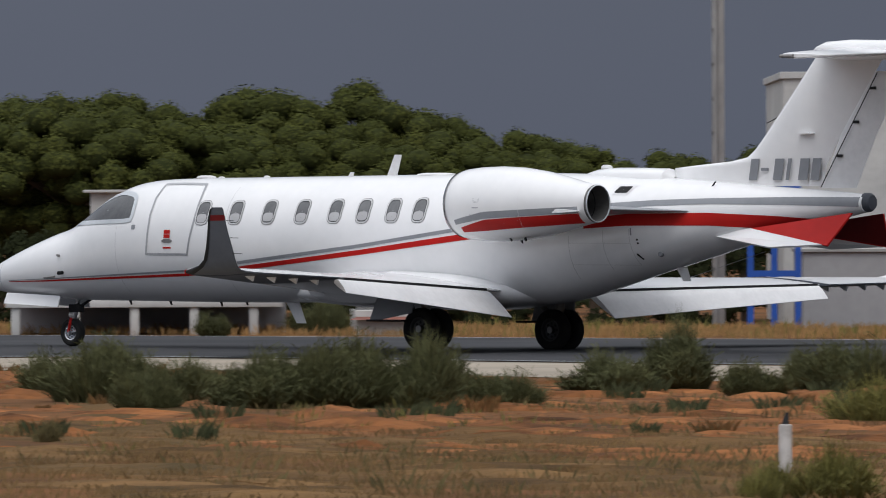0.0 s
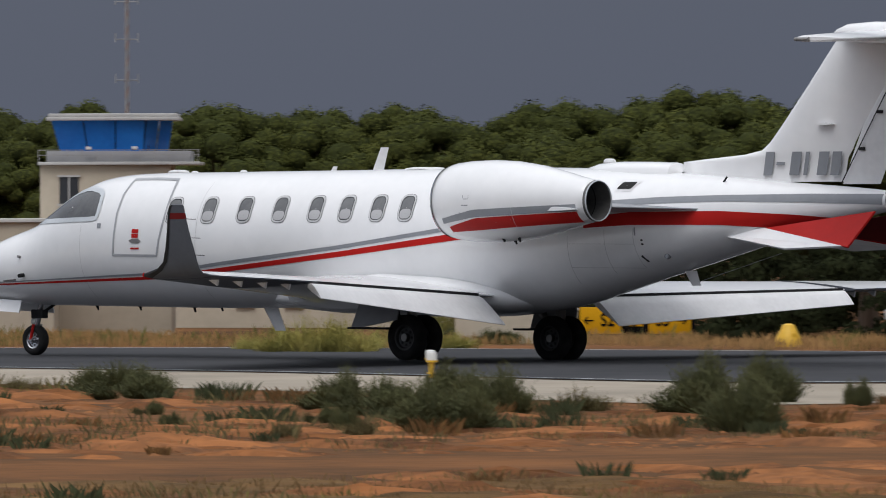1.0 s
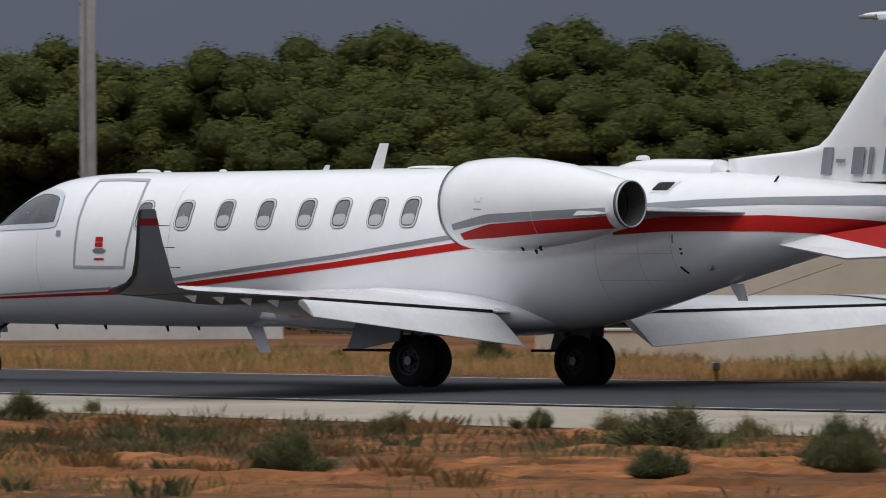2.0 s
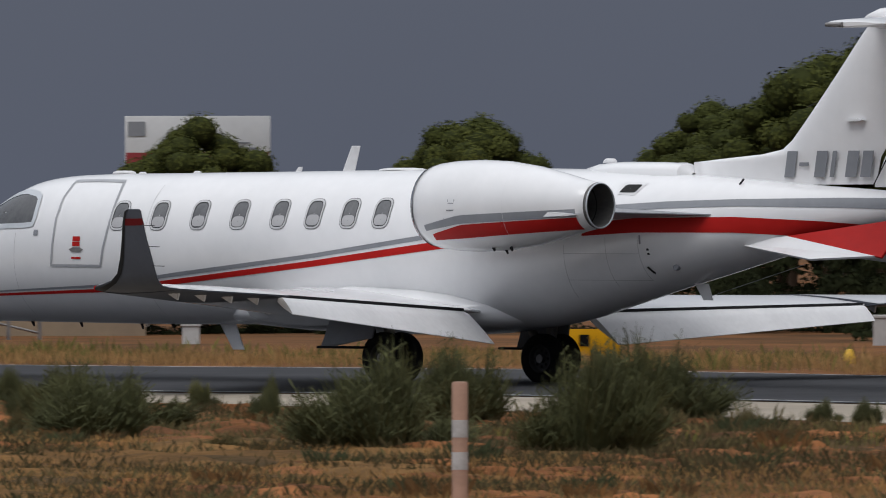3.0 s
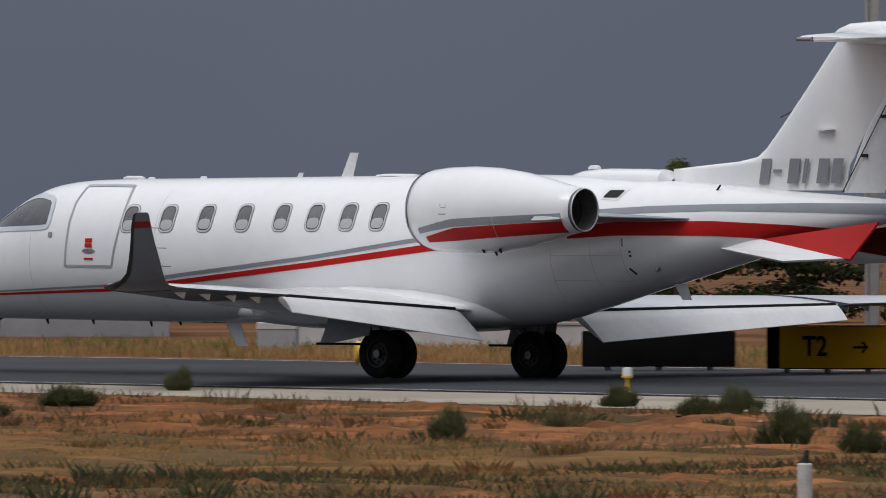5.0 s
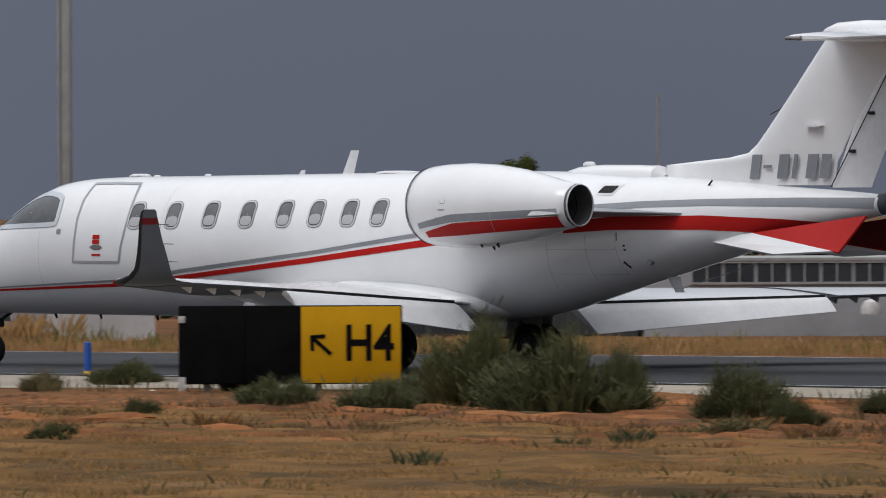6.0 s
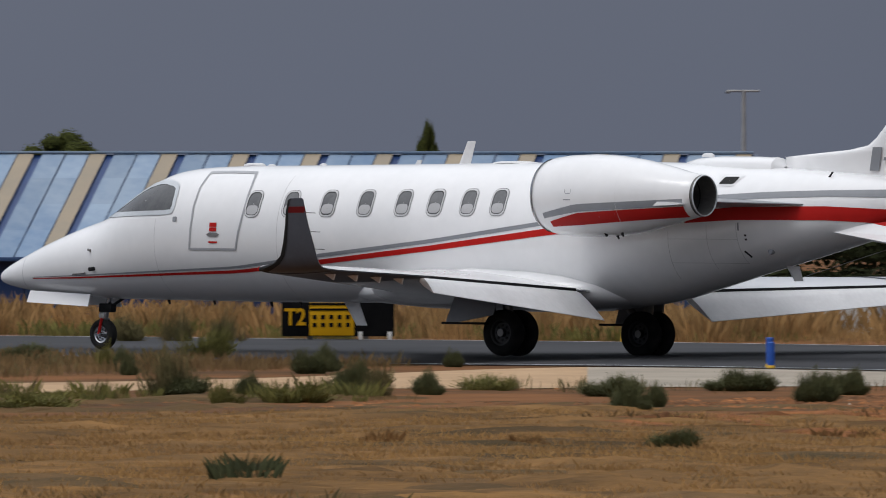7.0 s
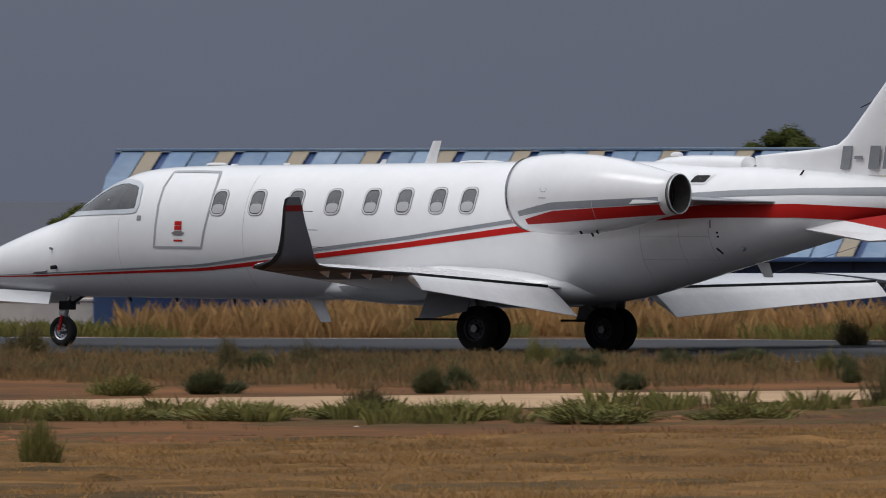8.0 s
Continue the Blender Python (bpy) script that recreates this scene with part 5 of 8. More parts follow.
for k in range(3):
    a, b = -cw2 / 2 + cw2 * 0.78 * k / 3, -cw2 / 2 + cw2 * 0.78 * (k + 1) / 3
    sp = 1.16
    g = loft([[(cab_x + a + 0.01, 0.12, th), (cab_x + b - 0.01, 0.12, th)], [(cab_x + a * sp + 0.01, -0.02, th + ch2), (cab_x + b * (sp if k == 0 else 1.08) - 0.01, -0.02, th + ch2)]], closed=False)
    part("cab_pane", g, CAB_GLASS, tower, "blue tinted cab pane", smooth=False)
a, b = -cw2 / 2 + cw2 * 0.78, cw2 / 2
for k in range(2):
    u0, u1 = k / 2, (k + 1) / 2
    q = lambda u, top: (cab_x + (a + (b - a) * u) * (1.1 if top else 1.0), 0.12 + 0.75 * u - (0.14 if top else 0), th + (ch2 if top else 0))
    part("cab_pane", loft([[q(u0 + 0.02, 0), q(u1 - 0.02, 0)], [q(u0 + 0.02, 1), q(u1 - 0.02, 1)]], closed=False), CAB_GLASS, tower, "blue tinted side pane", smooth=False)
part("cab_core", B(cab_x - cw2 / 2 + 0.04, cab_x + cw2 * 0.33, 0.22, 1.3, th, th + ch2), BLUE_DARK, tower, "dark cab interior", smooth=False)
part("cab_roof", B(cab_x - cw2 * 0.62, cab_x + cw2 * 0.62, -0.12, 1.6, th + ch2, th + ch2 + 0.055, 0.01), PALE, tower, "flat pale roof slab")
part("roof_edge", B(cab_x - cw2 * 0.60, cab_x + cw2 * 0.60, -0.10, 1.55, th + ch2 + 0.055, th + ch2 + 0.11, 0.01), PALE, tower, "pale roof edge")
for x in (0.35, 0.7):
    part("flood_lamp", B(-tw / 2 + tw * x, -tw / 2 + tw * x + 0.09, -0.14, -0.05, th + 0.02, th + 0.07, 0.01), LENS, tower, "small white lamp")
window(tower, -tw * 0.28, th - 0.62, 0.3, 0.42)


def lattice_mast(label, x, y, z, w, arms=True):
    ob = thing("lattice_mast", label, "mast", at=pose(x, y, 0))
    n = 22
    for k in range(3):
        a = 2 * math.pi * k / 3
        part("leg", R((w * math.cos(a), w * math.sin(a), 0), (w * 0.8 * math.cos(a), w * 0.8 * math.sin(a), z), 0.012, seg=6), GREY_STEEL, ob)
    br = bmesh.new()
    for i in range(n):
        for k in range(3):
            a, b = 2 * math.pi * k / 3, 2 * math.pi * (k + 1) / 3
            rod(br, (w * math.cos(a), w * math.sin(a), z * i / n), (w * math.cos(b), w * math.sin(b), z * (i + 1) / n), 0.008, seg=5)
    part("bracing", br, ROOF_RED if arms else GREY_STEEL, ob, "thin diagonal bracing")
    if arms:
        for f in (0.62, 0.74, 0.86, 0.97):
            ar = R((-0.19, 0, z * f), (0.19, 0, z * f), 0.007, seg=6)
            for s in (-1, 1):
                rod(ar, (0.19 * s, 0, z * f - 0.05), (0.19 * s, 0, z * f + 0.10), 0.008, seg=6)
            part("dipole_arm", ar, GREY_STEEL, ob, "side antenna arm")
    return ob


lattice_mast("slender red and grey lattice antenna mast", 31.49, 99.67, 5.52, 0.035)
lattice_mast("thin grey lattice mast far behind the hangar", -6.11, 152.74, 3.75, 0.02, False)
lattice_mast("thin grey lattice mast far behind the hangar", -27.08, 158.83, 4.01, 0.02, False)


def tall_pole(x, y, z, w):
    ob = thing("light_mast", "tall grey concrete light mast with climbing rungs", "mast", "tall light masts", at=pose(x, y, 0))
    part("shaft", B(-w * 0.5, w * 0.5, -w * 0.4, w * 0.4, -0.1, z + 3.0, w * 0.08), GREY_STEEL, ob, "grey shaft")
    rg = bmesh.new()
    for k in range(14):
        box(rg, -w * 0.62, -w * 0.48, -w * 0.15, w * 0.15, 0.4 + k * (z + 2.2) / 14, 0.46 + k * (z + 2.2) / 14)
    box(rg, -w * 0.30, -w * 0.18, -w * 0.45, -w * 0.38, 0, z + 3.0)
    part("rungs", rg, DARK_METAL, ob, "dark cable and rungs", smooth=False)
    part("crossarm", B(-0.8, 0.8, -0.05, 0.05, z + 2.8, z + 2.95), GREY_STEEL, ob, "lamp crossarm")


tall_pole(47.92, 75.27, 5.77, 0.179)
tall_pole(22.27, 130.86, 5.67, 0.244)
tall_pole(-8.40, 148.62, 5.92, 0.235)
tall_pole(-36.86, 156.44, 5.75, 0.226)
lx, ly, lz = -40.71, 157.52, 3.85
lp = thing("street_lamp", "thin grey lamp post with a double arm", "lamp post", at=pose(lx, ly, 0, 0, 0, 14.24))
part("post", R((0, 0, 0), (0, 0, lz), 0.055, 0.035), GREY_STEEL, lp)
part("arm", R((-0.28, 0, lz - 0.01), (0.26, 0, lz - 0.01), 0.02), GREY_STEEL, lp)
part("lamp_head", B(-0.30, -0.22, -0.04, 0.04, lz - 0.05, lz - 0.01, 0.01), DARK_METAL, lp)

# billboard
bx, by, bt, bw, bz = 9.56, 143.67, -5.36, 2.49, 3.67
bill = thing("billboard", "white roadside billboard with a red lower band", "billboard", at=pose(bx, by, 0, 0, 0, bt))
bh = 0.948
part("board", B(-bw / 2, bw / 2, 0, 0.06, bz - bh, bz, 0.005), SIGN_WHITE, bill, "white printed board")
part("red_band", B(-bw / 2 + 0.02, bw / 2 - 0.02, -0.008, 0.0, bz - bh * 0.95, bz - bh * 0.66), SIGN_RED, bill, "red band", smooth=False)
for u0, u1, v0, v1 in ((-0.48, -0.36, 0.36, 0.10), (0.0, 0.36, 0.50, 0.47), (0.1, 0.42, 0.60, 0.57), (0.18, 0.42, 0.86, 0.74)):
    part("print_bar", bars(bmesh.new(), [(bw * u0, bw * u1, bz - bh * v0, bz - bh * v1)], -0.010), SIGN_GREY, bill, "unreadable grey print", smooth=False)
part("emblem", lathe([(0, bw * 0.055), (0.012, bw * 0.05)], "Y", 20, cap=True), BLUE_DARK, bill, "dark round emblem").matrix_basis = Matrix.Translation((bw * 0.06, -0.014, bz - bh * 0.22))
for s in (-0.35, 0.35):
    part("post", B(bw * s - 0.04, bw * s + 0.04, 0.06, 0.14, 0, bz - bh * 0.2), GREY_STEEL, bill, smooth=False)

# white wall, tan shed and the green-roofed hangar
block("boundary_wall", "plain white boundary wall", "wall", 21.32, 123.90, -6.53, 5.79, 0.46, 0.25, PALE, PALE, 0.02, 0.05)
block("wall_stub", "short white wall end beside the hedge", "wall", 8.40, 127.70, -5.36, 0.26, 0.32, 0.4, PALE, PALE, 0.02, 0.05)
shed = block("tan_shed", "tan sheet-metal shed with a shallow gable", "shed", 5.93, 137.00, 0.00, 4.68, 1.83, 6, TAN_WALL)
sx, sy, st, sw, sh_ = 5.60, 133.00, 0.00, 1.48, 0.51
rack = thing("steel_rack", "rusty open steel rack in front of the shed", "rack", at=pose(sx, sy, 0, 0, 0, st))
for k in range(4):
    part("upright", B(-sw / 2 + sw * k / 3 - 0.03, -sw / 2 + sw * k / 3 + 0.03, 0, 0.06, 0, sh_), DARK_METAL, rack, smooth=False)
for a, b in ((0, 1), (1, 0)):
    part("brace", R((-sw / 2, 0.03, sh_ * (0.2 + 0.7 * a)), (sw / 2, 0.03, sh_ * (0.2 + 0.7 * b)), 0.02), DARK_METAL, rack)
part("top_rail", B(-sw / 2 - 0.05, sw / 2 + 0.05, 0, 0.06, sh_ - 0.06, sh_), DARK_METAL, rack, smooth=False)
hx, hy, ht, hw, hh = -1.52, 135.63, 1.73, 10.03, 0.51
ghan = thing("green_hangar", "green-roofed hangar with teal sliding doors", "hangar", at=pose(hx, hy, 0, 0, 0, ht))
part("wall", B(-hw / 2, hw / 2, 0.05, 8, 0, hh), TEAL, ghan, smooth=False)
for k in range(14):
    a, b = -hw / 2 + hw * k / 14, -hw / 2 + hw * (k + 1) / 14
    part("door_leaf", B(a + 0.012, b - 0.012, 0.0 if k % 2 else 0.03, 0.08, 0.02, hh - 0.04, 0.004), TEAL, ghan, "teal door leaf", smooth=False)
rise = 0.692
part("roof", loft([[(-hw / 2 - 0.1, -0.15, hh - 0.02), (hw / 2 + 0.1, -0.15, hh - 0.02)], [(-hw / 2 - 0.1, 4, hh + rise), (hw / 2 + 0.1, 4, hh + rise)], [(-hw / 2 - 0.1, 8.1, hh), (hw / 2 + 0.1, 8.1, hh)]], closed=False), GREEN_ROOF, ghan, "green sheet roof", smooth=False)
wal = block("garden_wall", "pale weathered wall behind reeds", "wall", -14.12, 135.60, 4.37, 4.51, 0.44, 0.3, PALE, GREY_WALL, 0.02, 0.05)
block("van", "parked pale van partly hidden by grass", "vehicle", -16.26, 133.43, 4.37, 0.57, 0.45, 1.0, GREY_WALL, PALE, 0.01, 0.1)

# grey halls and the white low wall
lg = block("grey_hall", "light grey cargo hall with a dark glazed band", "hall", -23.03, 150.67, 11.40, 5.60, 1.26, 6, GREY_WALL, GREY_STEEL, 0.05, 0.06)
w = 5.600
for k in range(9):
    window(lg, -w / 2 + 1.0 + k * 0.52, 1.02, 0.46, 0.30, DARK_GLASS, GREY_STEEL)
for k in range(3):
    part("vent_hood", lathe([(0.0, 0.16), (0.12, 0.16), (0.2, 0.12), (0.24, 0.03)], "Z", 14, cap=True), POST_WHITE, lg, "white vent hood").matrix_basis = Matrix.Translation((-w / 2 + 2.6 + 1.0 * k, -0.4, 0.35))
dg = block("dark_hall", "dark grey sheet-metal hall", "hall", -28.44, 150.30, 14.24, 4.99, 1.30, 6, surf("dark_grey_sheet", (0.055, 0.058, 0.065), (0.04, 0.042, 0.048), 0.8, 0.5), GREY_STEEL, 0.04, 0.04)
for k in range(4):
    part("door_panel", B(-1.8 + k * 0.95, -0.95 + k * 0.95, -0.03, 0.02, 0.02, 0.95, 0.006), DARK_GLASS, dg, "dark door panel", smooth=False)
lwx, lwy, lwt, lww, lwh = -35.34, 145.45, 14.24, 5.14, 0.45
lw_ = thing("low_white_wall", "low white painted wall with a round dark emblem", "wall", at=pose(lwx, lwy, 0, 0, 0, lwt))
for k in range(6):
    part("wall_panel", B(-lww / 2 + lww * k / 6 + 0.006, -lww / 2 + lww * (k + 1) / 6 - 0.006, 0, 0.2, 0, lwh, 0.01), PALE if k not in (1, 3) else GREY_WALL, lw_, smooth=False)
part("emblem", lathe([(0, 0.13), (0.012, 0.12)], "Y", 22, cap=True), BLUE_DARK, lw_, "dark round emblem").matrix_basis = Matrix.Translation((-lww / 2 + 1.437, -0.014, lwh * 0.55))
block("white_panel_shed", "small white shed with a clean front", "shed", -62.47, 145.78, 21.97, 4.97, 0.48, 2, PALE, PALE, 0.02, 0.04)

# Block added to hide bare ground; its haze is only colour.
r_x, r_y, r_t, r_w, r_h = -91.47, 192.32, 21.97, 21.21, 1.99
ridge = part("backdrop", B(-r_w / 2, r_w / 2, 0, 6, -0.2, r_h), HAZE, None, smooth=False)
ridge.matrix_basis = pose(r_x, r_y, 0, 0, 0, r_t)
tagged(ridge, "low stand-in ridge with haze put into its colour", "backdrop", kind="structure")

# the long blue hangar with a patched sheet roof
BH_T = 7.0
gx, gy, gt, gw, gz = -49.61, 149.63, 17.21, 21.86, 1.12
bhan = thing("blue_hangar", "long blue hangar with a weathered roof of blue and tan sheets", "hangar", at=pose(gx, gy, 0, 0, 0, gt))
part("wall", B(-gw / 2, gw / 2, 0.1, 7, 0, gz - 0.02), BLUE_DARK, bhan, "dark blue wall", smooth=False)
for k in range(26):
    a = -gw / 2 + gw * k / 26
    part("wall_panel", B(a + 0.01, a + gw / 26 - 0.01, 0.0 if k % 2 else 0.04, 0.12, 0.0, gz - 0.06, 0.004), BLUE_DARK if k % 3 else BLUE_WALL, bhan, "blue wall panel", smooth=False)
rr = 1.680
lean, run = 0.705, 3.2
nb = 56
step = gw / nb
sheets = []
for k in range(-2, nb):
    for r in range(4):
        x0, u0, u1 = -gw / 2 + (k + 0.5) * step, r / 4, (r + 1) / 4
        tan_one = k % 3 == 2
        mat = TAN_SHEET if tan_one else BLUE_SHEET
        q = []
        for (xx, u) in ((x0 + 0.004, u0), (x0 + step * (0.96 if not tan_one else 0.68) - 0.004, u0), (x0 + step * (0.96 if not tan_one else 0.68) - 0.004, u1), (x0 + 0.004, u1)):
            xs = min(gw / 2 + 0.05, max(-gw / 2 - 0.05, xx + lean * u))
            q.append((xs, -0.25 + run * u, gz + rr * u + (0.012 if tan_one else 0.004 * ((k + r) % 2)) + (0.0 if u == u0 else 0.006)))
        if q[1][0] - q[0][0] < 0.02 and q[2][0] - q[3][0] < 0.02:
            continue
        sheets.append((q, mat, tan_one))
for q, mat, tan_one in sheets[:280]:
    b = bmesh.new()
    b.faces.new([b.verts.new(p) for p in q])
    part("roof_sheet", b, mat, bhan, "", smooth=False)
part("roof_deck", loft([[(-gw / 2, -0.2, gz - 0.03), (gw / 2, -0.2, gz - 0.03)], [(-gw / 2, run - 0.25, gz + rr - 0.03), (gw / 2, run - 0.25, gz + rr - 0.03)], [(-gw / 2, 7, gz), (gw / 2, 7, gz)]], closed=False), BLUE_DARK, bhan, "dark roof deck", smooth=False)
part("ridge_cap", B(-gw / 2, gw / 2, run - 0.33, run - 0.15, gz + rr - 0.01, gz + rr + 0.03, 0.008), BLUE_SHEET, bhan, "blue ridge cap")
part("gutter", B(-gw / 2, gw / 2, -0.34, -0.24, gz - 0.07, gz + 0.0, 0.01), BLUE_WALL, bhan, "blue gutter")
block("blue_annex", "low blue annex with a pale eave", "shed", -48.58, 152.47, 21.97, 4.77, 1.22, 2.2, BLUE_DARK, BLUE_SHEET, 0.06, 0.10)

# ---- vegetation ----
def leaf_cloud(rng, centres, radii, per, size, flat=0.75, ruffle=0.28):
    """Small leaf quads scattered in the shells of many clumps."""
    c = np.repeat(centres, per, axis=0)
    r = np.repeat(radii, per)
    n = len(c)
    d = rng.normal(size=(n, 3))
    d /= np.linalg.norm(d, axis=1)[:, None]
    d[:, 2] = np.where(d[:, 2] < -0.35, -0.5 * d[:, 2], d[:, 2])
    rad = r * (0.62 + 0.42 * rng.random(n) ** 0.6)
    p = c + d * rad[:, None] * np.array([1, 1, flat])
    nrm = d + rng.normal(size=(n, 3)) * ruffle
    nrm /= np.linalg.norm(nrm, axis=1)[:, None]
    u = np.cross(nrm, rng.normal(size=(n, 3)))
    u /= np.linalg.norm(u, axis=1)[:, None]
    v = np.cross(nrm, u)
    s = (size * rng.uniform(0.6, 1.35, n))[:, None]
    quad = np.stack([p - u * s, p - v * s * 0.6, p + u * s, p + v * s * 0.6], 1)
    return quad.reshape(-1, 3)


def quads_mesh(name, verts, material):
    me = bpy.data.meshes.new(name)
    me.from_pydata(verts, [], np.arange(len(verts)).reshape(-1, 4).tolist())
    me.materials.append(material)
    return me


def pine_meshes(seed, slim=False):
    """Trunk and crown of one umbrella pine, one metre high."""
    rng = np.random.default_rng(seed)
    tr = bmesh.new()
    lean = rng.normal(0, 0.03, 2)
    top = Vector((lean[0], lean[1], 0.62))
    rod(tr, (0, 0, -0.02), top * 0.55, 0.030, 0.022, 9)
    rod(tr, top * 0.55, top, 0.022, 0.012, 8)
    n = 50
    cen, rad = [], []
    for k in range(n):
        a = 2.4 * k + rng.normal(0, 0.3)
        f = math.sqrt((k + 0.5) / n)
        q = 0.34 * f
        z = (0.83 - 0.28 * f * f + rng.normal(0, 0.03)) if not slim else rng.uniform(0.42, 0.9)
        if slim:
            q *= 1.1 - z * 0.8
        cen.append((q * math.cos(a) + lean[0], q * math.sin(a) + lean[1], z))
        rad.append(rng.uniform(0.055, 0.098))
        if k % 4 == 0:
            st = top * rng.uniform(0.6, 0.98)
            rod(tr, st, Vector(cen[-1]) - Vector((0, 0, 0.03)), 0.011, 0.004, 6)
    for k in range(26):
        a = rng.uniform(0, 6.28)
        q = rng.uniform(0.08, 0.34)
        cen.append((q * math.cos(a), q * math.sin(a), rng.uniform(0.34, 0.60)))
        rad.append(rng.uniform(0.055, 0.095))
    # Added solid balls in the darker colour give shade between the clumps.
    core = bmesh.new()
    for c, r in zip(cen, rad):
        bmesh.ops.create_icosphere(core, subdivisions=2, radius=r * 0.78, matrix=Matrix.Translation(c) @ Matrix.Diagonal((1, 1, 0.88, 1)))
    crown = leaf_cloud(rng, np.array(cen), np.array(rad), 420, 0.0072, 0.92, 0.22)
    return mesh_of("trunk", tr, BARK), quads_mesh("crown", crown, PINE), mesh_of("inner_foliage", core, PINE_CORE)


PINES = [pine_meshes(s) for s in (3, 5, 8, 13, 21)]


def pine(x, y, z, wide=1.0, k=0, label="dark green umbrella pine with a rounded dense crown"):
    tm, cm, im = PINES[k % 5]
    ob = thing("pine_tree", label, "tree", "pines behind the taxiway", at=pose(x, y, 0, 0, 0, 67 * k) @ Matrix.Diagonal((z * wide / 0.92, z * wide / 0.92, z / 0.92, 1)))
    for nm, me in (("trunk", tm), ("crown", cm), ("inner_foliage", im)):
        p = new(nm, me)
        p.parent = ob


def before_block(x, y):
    """True on the cleared ground before the terminal block."""
    p = cream.matrix_basis.inverted() @ Vector((x, y, 0))
    return abs(p.x + 0.265 * p.y) < cream_w / 2 + 0.9 and -45 < p.y < 7


